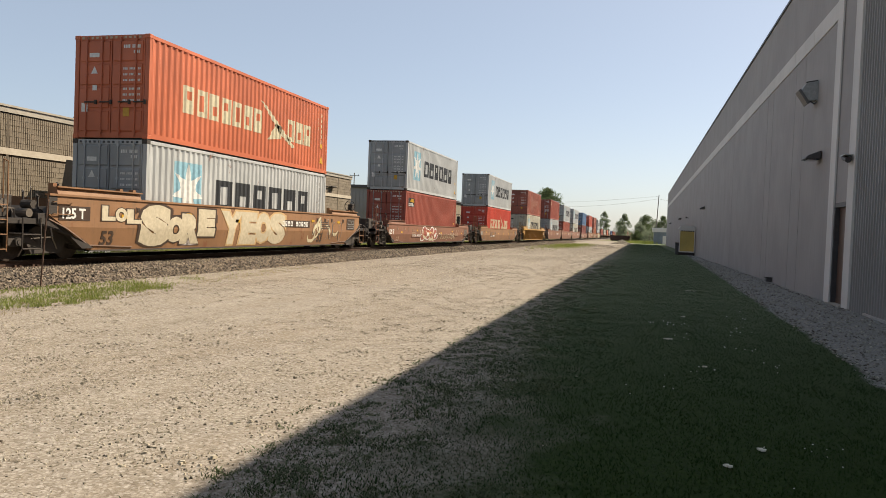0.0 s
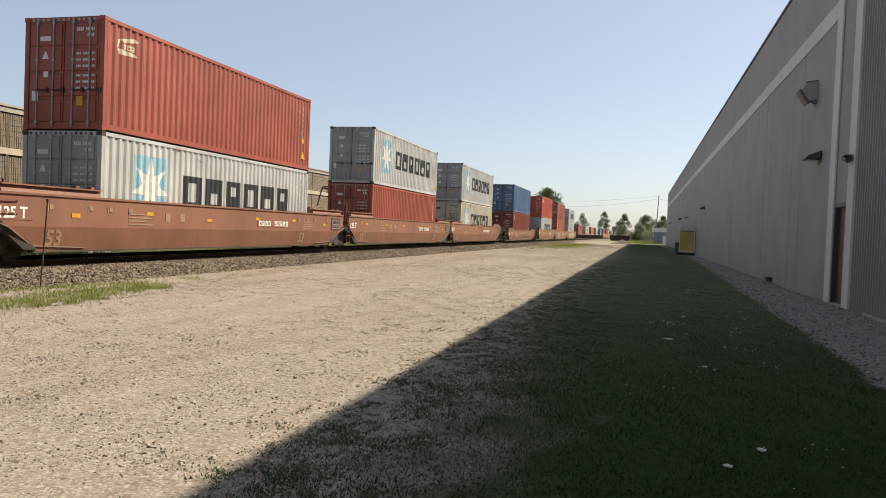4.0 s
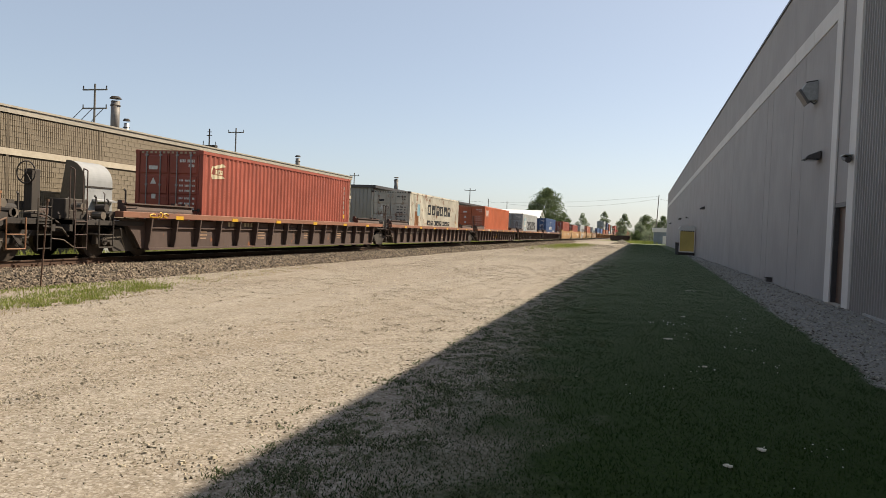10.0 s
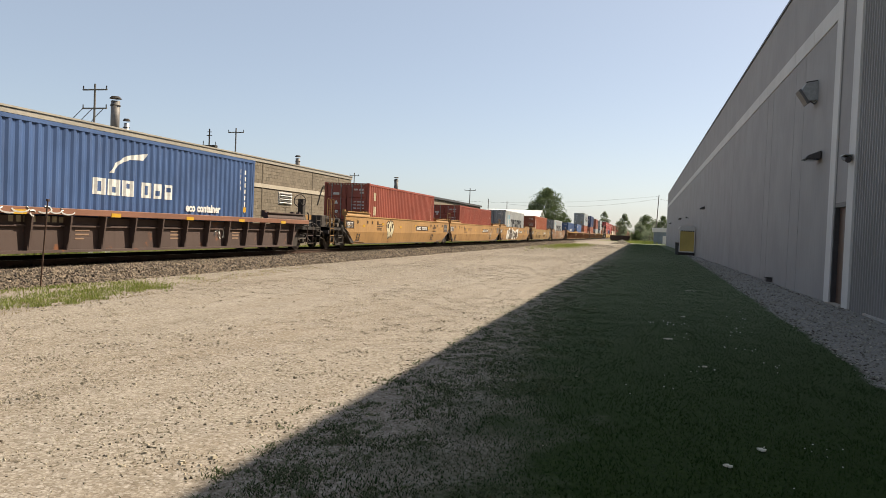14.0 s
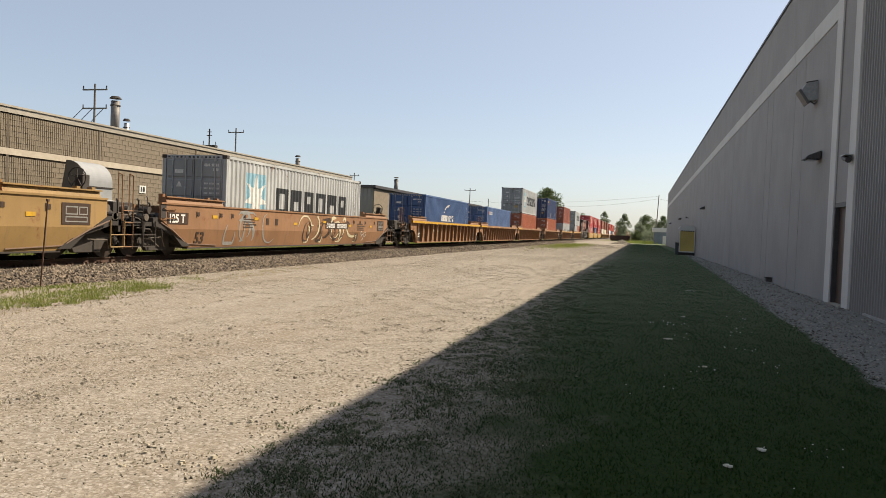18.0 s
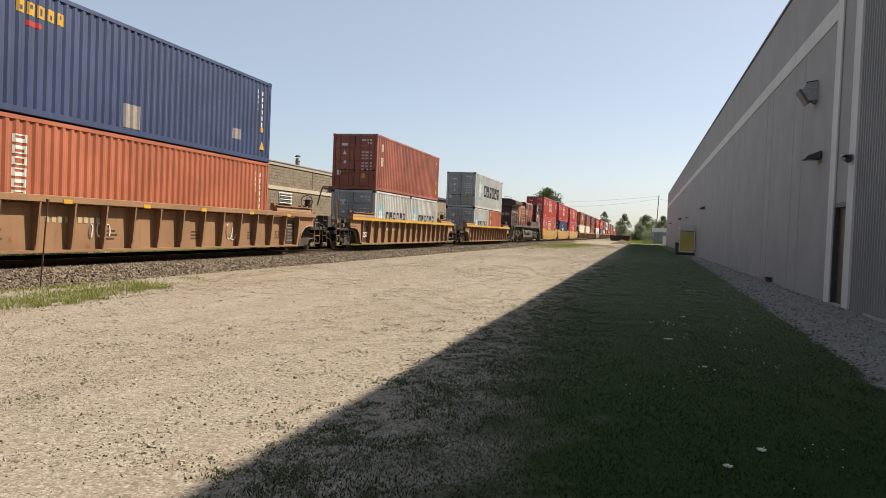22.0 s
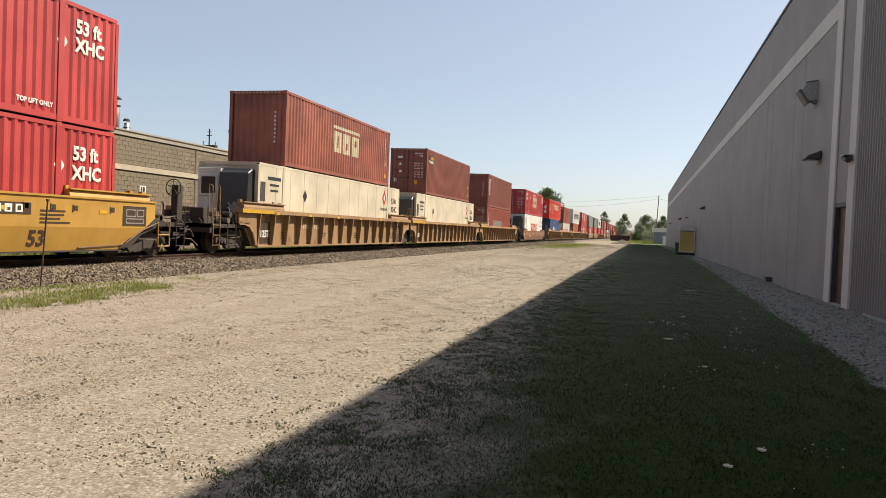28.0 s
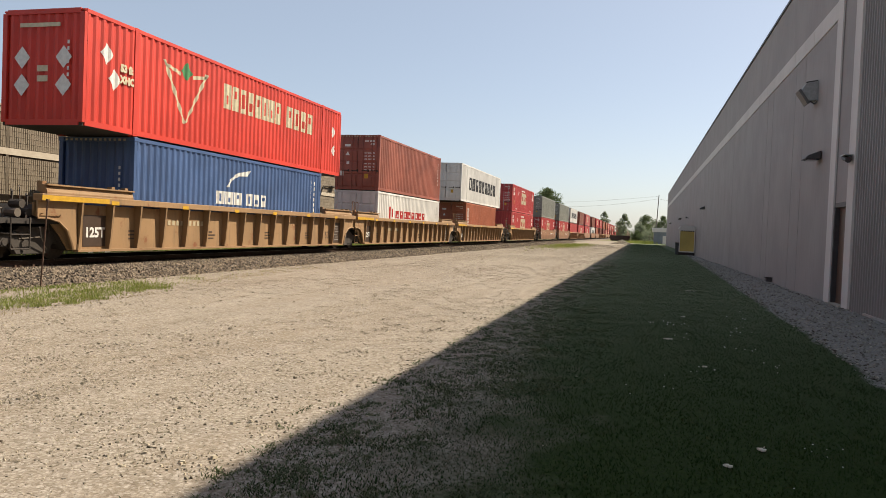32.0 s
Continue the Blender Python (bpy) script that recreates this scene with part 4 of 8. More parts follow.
def roof_things():
    for y, x, z0, z1, r, lab in ((28.5, FX - 0.8, 5.1, 6.87, 0.19, "dark metal chimney with a cap on the roof"), (29.4, FX - 0.9, 5.1, 6.02, 0.12, "thin pale vent pipe on the roof"),
                                 (47.0, FX - 0.9, 5.1, 6.2, 0.15, "dark roof vent with a round cowl"), (77.5, -26.0, 5.0, 7.0, 0.22, "dark roof vent with a round cowl")):
        c = thing("roof_stack", lab, "chimney", pose(x, y, z0), group="roof stacks")
        part("pipe", Geo().tube((0, 0, -0.2), (0, 0, z1 - z0 - 0.2), r, 14).mesh("pipe", 0, True), STACK_STEEL if r > 0.12 else GALV, c)
        part("cap", Geo().tube((0, 0, z1 - z0 - 0.1), (0, 0, z1 - z0), r * 1.4, 14, r * 0.9), BLACK_STEEL, c, "dark rain cap")
        part("collar", Geo().tube((0, 0, z1 - z0 - 0.42), (0, 0, z1 - z0 - 0.38), r * 1.15, 14), DUSTY_STEEL, c)
    t = thing("metal_tank", "silver metal tank with a rounded top beside the factory", "tank", pose(-20.35, 23.83, 0))
    arch = [(-1.3, 0.0), (0.06, 0.0), (0.06, 2.76)] + [(-0.74 + 0.8 * math.cos(a), 2.82 + 0.8 * math.sin(a)) for a in (math.pi / 2 * i / 14 for i in range(15))] + [(-0.8, 3.62), (-1.05, 2.2)]
    part("shell", Geo().prism(arch, 0.0, 1.49, "y").mesh("tank_shell", 0, False), rough_stuff("dull_galvanised_sheet", (0.22, 0.23, 0.235), (0.27, 0.28, 0.285), 2, 0.75, 0.05), t)
    part("end_plate", Geo().prism([(a, b * 1.003) for a, b in arch], -0.03, 0.0, "y"), plain("dark_end_sheet", (0.11, 0.10, 0.09), 0.6), t, "dark end plate")
    part("seam", Geo().box(0.06, 0.08, 0, 1.49, 2.62, 2.68), BLACK_STEEL, t)
    part("sill", Geo().prism([(0.06, 2.2), (0.3, 2.15), (0.3, 2.1), (0.06, 2.1)], 0.4, 1.49, "y"), GALV, t)
    a = thing("wall_lamp", "dark gooseneck lamp on an arm from the factory wall", "wall lamp", pose(FX, 48.4, 2.9))
    part("arm", Geo().path([(0.05, 0, 0), (0.08, 0.5, 1.0), (0.1, 0.8, 1.38), (0.15, 2.0, 1.45)], 0.04), DUSTY_STEEL, a)
    part("head", Geo().box(0.05, 0.3, 1.9, 2.7, 1.38, 1.48).mesh("lamp_head", 0.02), DUSTY_STEEL, a)


def second_factory():
    w = thing("factory", "low grey metal factory with a shallow roof edge", "factory", kind="structure")
    part("wall", Geo().box(-47, -24.0, 65.0, 112.0, -0.2, 5.1), SIDING, w, "grey corrugated metal wall")
    part("side_wall", Geo().box(-24.0, -23.9, 65.0, 112.0, -0.2, 5.0), BLOCK, w)
    part("coping", Geo().box(-47.2, -23.7, 64.8, 112.2, 5.1, 5.35), DARK_TRIM, w, "dark roof edge")
    for i in range(60):
        part("rib", cached("wall_rib", lambda g: g.box(-0.03, 0.03, -0.03, 0, 0, 5.1)), SIDING, w, m=pose(-24.2 - 0.38 * i, 65.0, 0))
    h = thing("white_barn", "white gabled metal building beyond the factories", "building", kind="structure")
    part("wall", Geo().prism([(186, 0), (199, 0), (199, 4.9), (192.5, 7.15), (186, 4.9)], -39.0, -25.2, "x"), paint("white_barn_paint", (0.52, 0.52, 0.51)), h, "white metal wall with a gable end")
    slope = math.degrees(math.atan2(2.25, 6.5))
    for sign, y0 in ((1, 185.5), (-1, 199.5)):
        part("roof", Geo().box(-39.4, -24.8, 0, 7.45, 0.02, 0.16).mesh("barn_roof", 0.01), BARN_ROOF, h, "bright white metal roof slope", pose(0, y0, 4.75, 0, 0, 0) @ (pose(0, 0, 0, slope, 0, 0) if sign > 0 else Matrix.Diagonal((1, -1, 1, 1)) @ pose(0, 0, 0, slope, 0, 0)))
    part("window", Geo().box(-25.2, -25.12, 191.4, 193.6, 4.5, 5.9), DARK_GLASS, h, "dark gable window")


factory()
roof_things()
second_factory()


# ---------------- poles and wires ----------------
def utility_pole(x, y, top, arm, label, arms=1, tilt=0.0):
    p = thing("utility_pole", label, "utility pole", pose(x, y, 0, 0, tilt, 0), group="utility poles")
    part("pole", Geo().tube((0, 0, -0.5), (0, 0, top), 0.13, 8, 0.09), POLE_WOOD, p)
    for k in range(arms):
        z = top - 0.55 - 1.75 * k
        part("crossarm", Geo().box(-arm, arm, -0.06, 0.06, z - 0.06, z + 0.06), POLE_WOOD, p)
        for s in (-0.95, 0.95):
            part("insulator", cached("insulator", lambda g: g.tube((0, 0, 0), (0, 0, 0.3), 0.05, 6)), DUSTY_STEEL, p, m=pose(arm * s, 0, z + 0.06))
    return p


def wire(name, pts, sag, label, r=0.02):
    g = Geo()
    for a, b in zip(pts, pts[1:]):
        a, b = Vector(a), Vector(b)
        prev = a
        for i in range(1, 11):
            t = i / 10
            q = a.lerp(b, t) - Vector((0, 0, sag * 4 * t * (1 - t)))
            g.tube(prev, q, r, 4)
            prev = q
    return solid(name, g, DUSTY_STEEL, label, "wire")


pole_a = utility_pole(-50.3, 60, 13.9, 1.35, "wooden utility pole with two crossarms and hanging wires", 2)
for x0 in (-1.25, -0.15, 1.1):
    part("drop_wire", Geo().path([(x0, 0, 11.65), (x0 - 1.1, 0.05, 10.75), (x0 - 2.5, 0.1, 9.3)], 0.03), DUSTY_STEEL, pole_a, "slack wire hanging from the crossarm")
utility_pole(-53.0, 90, 13.9, 1.15, "wooden utility pole with a crossarm above the factory", 1)
mast = thing("antenna_mast", "thin metal antenna mast on the factory roof", "antenna", pose(-57.0, 90, 0))
part("mast", Geo().tube((0, 0, 0), (0, 0, 13.8), 0.09, 6), DUSTY_STEEL, mast)
part("platform", Geo().box(-0.9, 1.1, -0.3, 0.3, 11.2, 11.6).path([(-0.9, 0, 11.6), (-0.9, 0, 12.2)], 0.05).path([(1.0, 0, 11.6), (1.0, 0, 12.1)], 0.05), DUSTY_STEEL, mast)
part("crossbar", Geo().path([(-0.4, 0, 12.9), (0.4, 0, 12.9)], 0.05), DUSTY_STEEL, mast)
part("crossbar", Geo().path([(-0.3, 0, 13.4), (0.3, 0, 13.4)], 0.05), DUSTY_STEEL, mast)
utility_pole(-55.8, 140, 12.0, 1.0, "distant wooden utility pole with a short crossarm", 1)
utility_pole(-38.9, 170, 11.3, 1.3, "distant wooden utility pole with a wide crossarm", 1)
utility_pole(-37.5, 185, 9.6, 0.3, "distant bare wooden pole", 0)
utility_pole(-35.4, 200, 9.7, 0.3, "distant bare wooden pole", 0)
utility_pole(3.3, 190, 12.0, 0.5, "wooden utility pole at the far end of the lot", 0, 2.0)
wire("overhead_wire", [(-35.4, 200, 9.0), (3.6, 190, 11.0), (40, 180, 9.0)], 1.3, "dark sagging overhead wire")
wire("overhead_wire", [(-60, 235, 11.0), (3.6, 190, 11.6)], 1.2, "dark sagging overhead wire")


# ---------------- trees ----------------
def tree(x, y, height, spread, label, material=LEAF, clumps=60, trunk=0.3, seed=1, base=0.25):
    rnd = random.Random(seed)
    t = thing("tree", label, "tree", pose(x, y, 0))
    g = Geo()
    g.tube((0, 0, -0.3), (0, 0, height * 0.55), trunk, 8, trunk * 0.5)
    centres = []
    for i in range(clumps):
        a = rnd.uniform(0, 6.283)
        zz = rnd.uniform(base, 1.0)
        rr = spread * math.sin(min(1.0, (zz - base) / (1 - base) * 0.85 + 0.22) * math.pi) ** 0.4 * rnd.uniform(0.35, 1.0)
        c = Vector((rr * math.cos(a), rr * math.sin(a), height * zz * rnd.uniform(0.93, 1.0)))
        centres.append((c, rnd.uniform(0.16, 0.3) * spread + 0.2))
        if i % 4 == 0:
            g.tube((0, 0, height * rnd.uniform(0.25, 0.5)), tuple(c), trunk * 0.22, 5, 0.03)
    part("trunk", g, BARK, t)
    n = clumps * 130
    idx = RNG.integers(0, clumps, n)
    cc = np.array([tuple(c) for c, r in centres])[idx]
    rr = np.array([r for c, r in centres])[idx]
    d = RNG.normal(0, 1, (n, 3))
    d /= np.linalg.norm(d, axis=1)[:, None]
    pos = cc + d * (rr * RNG.uniform(0.3, 1.0, n) ** 0.5)[:, None]
    size = RNG.uniform(0.05, 0.11, n) * (height / 8) ** 0.6 * 1.5
    u = RNG.normal(0, 1, (n, 3))
    u /= np.linalg.norm(u, axis=1)[:, None]
    w = np.cross(u, RNG.normal(0, 1, (n, 3)))
    w /= np.linalg.norm(w, axis=1)[:, None]
    v = np.stack([pos - u * size[:, None], pos + w * size[:, None] * 0.6, pos + u * size[:, None], pos - w * size[:, None] * 0.6], 1)
    crown = part("crown", raw_mesh("crown", v.reshape(-1, 3), np.arange(n * 4), 4), material, t)
    return t


tree(-27.2, 222, 14.4, 5.7, "tall green tree with an uneven crown behind the buildings", LEAF, 112, 0.45, 3, 0.28)
tree(-33.5, 232, 9.4, 3.0, "green tree beside a taller one", LEAF, 60, 0.3, 4, 0.1)
tree(-22.6, 226, 8.0, 2.4, "low green tree beside a taller one", LEAF, 50, 0.3, 5, 0.05)
# far crowns take the lightened leaves, their haze painted in
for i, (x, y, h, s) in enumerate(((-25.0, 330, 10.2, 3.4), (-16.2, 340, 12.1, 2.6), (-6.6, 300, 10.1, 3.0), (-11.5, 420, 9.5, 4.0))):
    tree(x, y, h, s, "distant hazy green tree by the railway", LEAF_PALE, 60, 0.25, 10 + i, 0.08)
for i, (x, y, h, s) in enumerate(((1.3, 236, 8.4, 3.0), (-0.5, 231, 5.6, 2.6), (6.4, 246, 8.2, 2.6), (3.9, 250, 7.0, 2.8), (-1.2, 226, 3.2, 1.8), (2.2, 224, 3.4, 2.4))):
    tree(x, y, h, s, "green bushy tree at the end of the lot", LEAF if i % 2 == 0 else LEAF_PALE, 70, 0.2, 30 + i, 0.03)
# ---------------- containers ----------------
CW = 2.438
SIZES = {"40h": (12.192, 2.896), "40s": (12.192, 2.591), "20": (6.058, 2.591), "53": (16.15, 2.896), "53r": (16.15, 2.896)}


def ripple(L, kind):
    """Corrugation of a long side: rows of (y, depth below the crest)."""
    if kind == "53r":
        out, y = [(0.14, 0.0)], 0.14
        while y + 1.25 < L - 0.2:
            y += 1.22
            out += [(y - 0.012, 0.0), (y - 0.008, 0.012), (y + 0.008, 0.012), (y + 0.012, 0.0)]
        return out + [(L - 0.14, 0.0)]
    n = round((L - 0.36) / 0.278)
    p = (L - 0.36) / n
    out = [(0.14, 0.0)]
    for i in range(n):
        y = 0.18 + p * i
        out += [(y + p * 0.13, 0.0), (y + p * 0.36, 0.036), (y + p * 0.62, 0.036), (y + p * 0.87, 0.0)]
    return out + [(L - 0.14, 0.0)]


def side_mesh(kind):
    L, H = SIZES[kind]
    prof = ripple(L, kind)

    def make(g):
        n = len(prof)
        x = CW / 2 - 0.008
        g.v = [(x - d, y, 0.15) for y, d in prof] + [(x - d, y, H - 0.1) for y, d in prof]
        g.f = [(i, i + 1, n + i + 1, n + i) for i in range(n - 1)]
    return cached(("side_panel", kind), make)


def decal(kind, polys, lift=0.004):
    """Convex polygons of (y, z), laid on the corrugated side."""
    L, H = SIZES[kind]
    prof = ripple(L, kind)
    ys, ds = [p[0] for p in prof], [p[1] for p in prof]
    g = Geo()
    for poly in polys:
        lo, hi = min(p[0] for p in poly), max(p[0] for p in poly)
        cuts = [lo] + [y for y in ys if lo + 1e-4 < y < hi - 1e-4] + [hi]
        for a, b in zip(cuts, cuts[1:]):
            piece = clip(clip(poly, a, 1), b, -1)
            if len(piece) > 2:
                g.poly([(CW / 2 - 0.008 + lift - float(np.interp(y, ys, ds)), y, z) for y, z in piece])
    return g


def clip(poly, at, sign):
    out = []
    for (y0, z0), (y1, z1) in zip(poly, poly[1:] + poly[:1]):
        a, b = (y0 - at) * sign, (y1 - at) * sign
        if a >= 0:
            out.append((y0, z0))
        if a * b < 0:
            t = a / (a - b)
            out.append((y0 + (y1 - y0) * t, z0 + (z1 - z0) * t))
    return out


def rect(y0, y1, z0, z1):
    return [(y0, z0), (y1, z0), (y1, z1), (y0, z1)]


def glyph(i, a, b, z0, z1, t):
    """A plain box in place of a letter, with a slit whose height differs, in strokes t wide."""
    h = z1 - z0
    u, v = ((0.2, 0.2), (0.5, 0.18), (0.18, 0.46))[i % 3]
    return [rect(a, a + t, z0, z1), rect(b - t, b, z0, z1), rect(a + t, b - t, z0, z0 + h * u), rect(a + t, b - t, z1 - h * v, z1)]


def bars(y0, y1, z0, z1, n, fill=0.28):
    """A worded mark as plain shapes, one in each letter's width."""
    w = (y1 - y0) / n
    out = []
    for i in range(n):
        a = y0 + w * (i + 0.1)
        out += glyph(i * 2 + n, a, a + w * 0.8, z0, z1, w * fill * 0.85)
    return out


def stack(y0, y1, z0, z1, n):
    """An upright worded mark: one plain shape a letter, one above the other."""
    h = (z1 - z0) / n
    out = []
    for i in range(n):
        b = z0 + h * i
        out += glyph(i * 2 + n, y0, y1, b + h * 0.12, b + h * 0.86, min(y1 - y0, h) * 0.24)
    return out


def star(yc, zc, r, n=7):
    out = []
    for i in range(n):
        a = math.pi / 2 + 2 * math.pi * i / n
        b = math.pi / n
        inner = r * 0.42
        out.append([(yc, zc), (yc + inner * math.cos(a - b), zc + inner * math.sin(a - b)), (yc + r * math.cos(a), zc + r * math.sin(a)), (yc + inner * math.cos(a + b), zc + inner * math.sin(a + b))])
    return out


def diamond(y, z, r):
    return [(y - r * 0.8, z), (y, z - r), (y + r * 0.8, z), (y, z + r)]


def ring(y0, y1, z0, z1, t):
    return [rect(y0, y0 + t, z0, z1), rect(y1 - t, y1, z0, z1), rect(y0 + t, y1 - t, z0, z0 + t), rect(y0 + t, y1 - t, z1 - t, z1)]


def codes(L, H):
    """Small code marks near the far end of a side."""
    out = []
    for i in range(7):
        out.append(rect(L - 0.62, L - 0.55, H - 0.55 - 0.22 * i, H - 0.40 - 0.22 * i))
    for i in range(4):
        out.append(rect(L - 0.95, L - 0.88, H - 0.5 - 0.2 * i, H - 0.37 - 0.2 * i))
    return out


# each design: rows of (ink, polygons) for the side facing the lot
def design(code, L, H):
    k = codes(L, H)
    if code == "star":
        return [("cyan", [rect(1.3, 2.78, 0.72, 2.44)]), ("white", star(2.04, 1.58, 0.84)), ("dark", bars(3.48, 10.6, 1.06, 2.04, 6)), ("grey", k)]
    if code == "star20":
        return [("cyan", [rect(0.55, 1.4, 0.7, 1.9)]), ("white", star(0.97, 1.3, 0.42)), ("dark", bars(1.75, 5.3, 0.95, 1.55, 6)), ("grey", k)]
    if code == "swoop":
        bird = [[(6.3, 2.2), (6.75, 2.05), (8.1, 1.35), (7.8, 1.2)], [(6.9, 0.85), (7.5, 1.5), (8.0, 1.45), (7.9, 1.0)], [(7.8, 1.2), (8.1, 1.35), (9.1, 0.82), (8.9, 0.75)]]
        return [("cream", bars(1.6, 6.5, 1.0, 1.82, 7, 0.26) + bars(8.35, 10.6, 1.0, 1.82, 3, 0.28) + bird + k)]
    if code == "flagplate":
        return [("dark", [rect(0.52, 1.76, 1.99, 2.51)]), ("white", bars(0.62, 1.68, 2.03, 2.2, 6)), ("yellow", [[(0.9, 2.28), (1.7, 2.25), (1.68, 2.46), (1.0, 2.47)]]), ("grey", k)]
    if code == "upright":
        return [("white", stack(0.62, 1.0, 1.02, 2.5, 6) + k)]
    if code == "trio":
        return [("white", bars(0.62, 1.56, 2.02, 2.52, 3) + k)]
    if code == "loop":
        return [("cream", [[(0.5, 2.2), (0.62, 2.05), (1.3, 2.1), (1.2, 2.18)], [(0.6, 2.45), (0.75, 2.38), (1.35, 2.5), (1.2, 2.58)], [(0.48, 2.2), (0.56, 2.2), (0.66, 2.45), (0.58, 2.45)]] + bars(0.72, 1.22, 2.22, 2.36, 3)), ("grey", k)]
    if code == "wave":
        arc = [[(4.75, 1.86), (4.95, 2.12), (5.08, 2.1), (4.9, 1.86)], [(4.95, 2.12), (5.4, 2.36), (5.5, 2.26), (5.08, 2.1)], [(5.4, 2.36), (6.25, 2.5), (6.1, 2.3), (5.5, 2.26)]]
        return [("white", bars(4.1, 5.75, 1.28, 1.7, 3) + bars(6.0, 7.5, 1.28, 1.7, 3) + arc + k)]
    if code == "twin":
        return [("cream", ring(6.4, 7.95, 1.0, 2.25, 0.38) + ring(8.2, 9.75, 1.0, 2.25, 0.38)), ("white", [diamond(4.3, 2.1, 0.22), diamond(14.2, 1.9, 0.22)])]
    if code == "quad":
        return [("red", bars(5.45, 10.8, 0.85, 1.88, 4, 0.32) + [diamond(13.7, 2.2, 0.36)]), ("white", [diamond(13.7, 2.2, 0.16)]), ("dark", [diamond(11.6, 1.9, 0.2)] + bars(13.1, 14.3, 1.55, 1.68, 6))]
    if code == "gem":
        return [("red", [diamond(13.6, 2.25, 0.42)]), ("white", [diamond(13.6, 2.25, 0.17)]), ("dark", bars(13.05, 14.2, 1.6, 1.72, 6) + [diamond(3.9, 1.85, 0.26)])]
    if code == "leaf":
        tri = [[(3.15, 2.34), (3.3, 2.36), (4.3, 0.72), (4.2, 0.66)], [(5.3, 2.36), (5.45, 2.34), (4.36, 0.72), (4.22, 0.66)], [(3.2, 2.3), (4.0, 2.16), (4.0, 2.05), (3.25, 2.2)], [(4.6, 2.16), (5.4, 2.3), (5.35, 2.2), (4.6, 2.05)]]
        return [("cream", tri + bars(6.35, 10.4, 1.5, 2.3, 8) + bars(10.8, 13.2, 1.5, 2.3, 4)), ("green", [[(4.0, 2.2), (4.3, 1.95), (4.6, 2.2), (4.3, 2.5)]]), ("white", [diamond(0.85, 1.95, 0.28), diamond(1.15, 1.35, 0.28), diamond(15.3, 1.9, 0.24), diamond(15.4, 1.1, 0.24)])]
    if code == "block":
        return [("cream", [rect(4.6, 7.8, 2.12, 2.25)] + bars(4.65, 7.8, 1.08, 2.0, 3, 0.36) + k)]
    if code == "red_name":
        return [("red", [rect(1.9, 2.2, 1.2, 1.85), rect(2.35, 2.6, 1.3, 1.75)] + bars(3.0, 8.9, 1.24, 1.66, 8)), ("grey", k)]
    if code == "two_tone":
        return [("blue", [rect(4.0, 5.45, 0.95, 1.85)]), ("white", bars(4.15, 5.3, 1.2, 1.65, 3)), ("orange", bars(5.55, 8.3, 1.2, 1.8, 7, 0.34)), ("grey", k)]
    if code == "dotname":
        return [("red", [diamond(0.66, 2.36, 0.15)]), ("white", bars(1.0, 2.44, 2.2, 2.48, 5) + k)]
    if code == "lease":
        return [("yellow", bars(0.6, 2.05, 2.22, 2.5, 5)), ("red", [rect(0.9, 1.35, 1.98, 2.1)]), ("pinkpatch", [rect(4.2, 4.85, 0.2, 0.83), rect(9.65, 10.14, 0.6, 0.95)]), ("white", k)]
    if code == "double_name":
        return [("dark", bars(3.85, 9.85, 1.62, 2.26, 6) + bars(3.85, 9.75, 0.95, 1.26, 8)), ("cyan", [rect(1.6, 2.1, 1.5, 2.2)]), ("rust", [rect(1.15, 1.95, 0.55, 1.75)])]
    if code == "ghost":
        return [("faint", [rect(2.9, 4.6, 0.7, 2.3), rect(4.9, 6.2, 1.1, 1.9), rect(6.9, 9.0, 1.25, 1.95), rect(0.25, 1.2, 0.3, 0.8)]), ("white", k)]
    if code == "bold":
        return [("dark", bars(2.6, 13.6, 1.0, 2.0, 9, 0.36))]
    if code == "tall_pair":
        return [("cream", [rect(0.72, 1.02, 2.05, 2.45), rect(0.72, 1.1, 1.3, 1.75)] + k)]
    if code == "patch":
        return [("white", stack(0.7, 1.0, 1.2, 2.5, 3)), ("pinkpatch", [rect(3.1, 7.3, 1.22, 1.74)]), ("grey", k)]
    return [("white", k)]


INK["rust"] = plain("rust_marking", (0.22, 0.09, 0.03))


def corner_geo(L, H):
    return cached("corner_casting", lambda g: g.box(-0.09, 0.09, -0.085, 0.085, -0.06, 0.06), 0.012)


def door_leaf(H):
    def make(g):
        w, z0, z1 = 1.06, 0.17, H - 0.13
        g.box(0.015, w, -0.02, 0.02, z0, z1)
        n = 4
        h = (z1 - z0) / n
        for i in range(n):
            g.prism([(-0.045, z0 + h * i + h * 0.1), (-0.02, z0 + h * i + 0.03), (-0.02, z0 + h * (i + 1) - 0.03), (-0.045, z0 + h * (i + 1) - h * 0.1)], 0.07, w - 0.06, "x")
    return cached(("door_leaf", H), make)


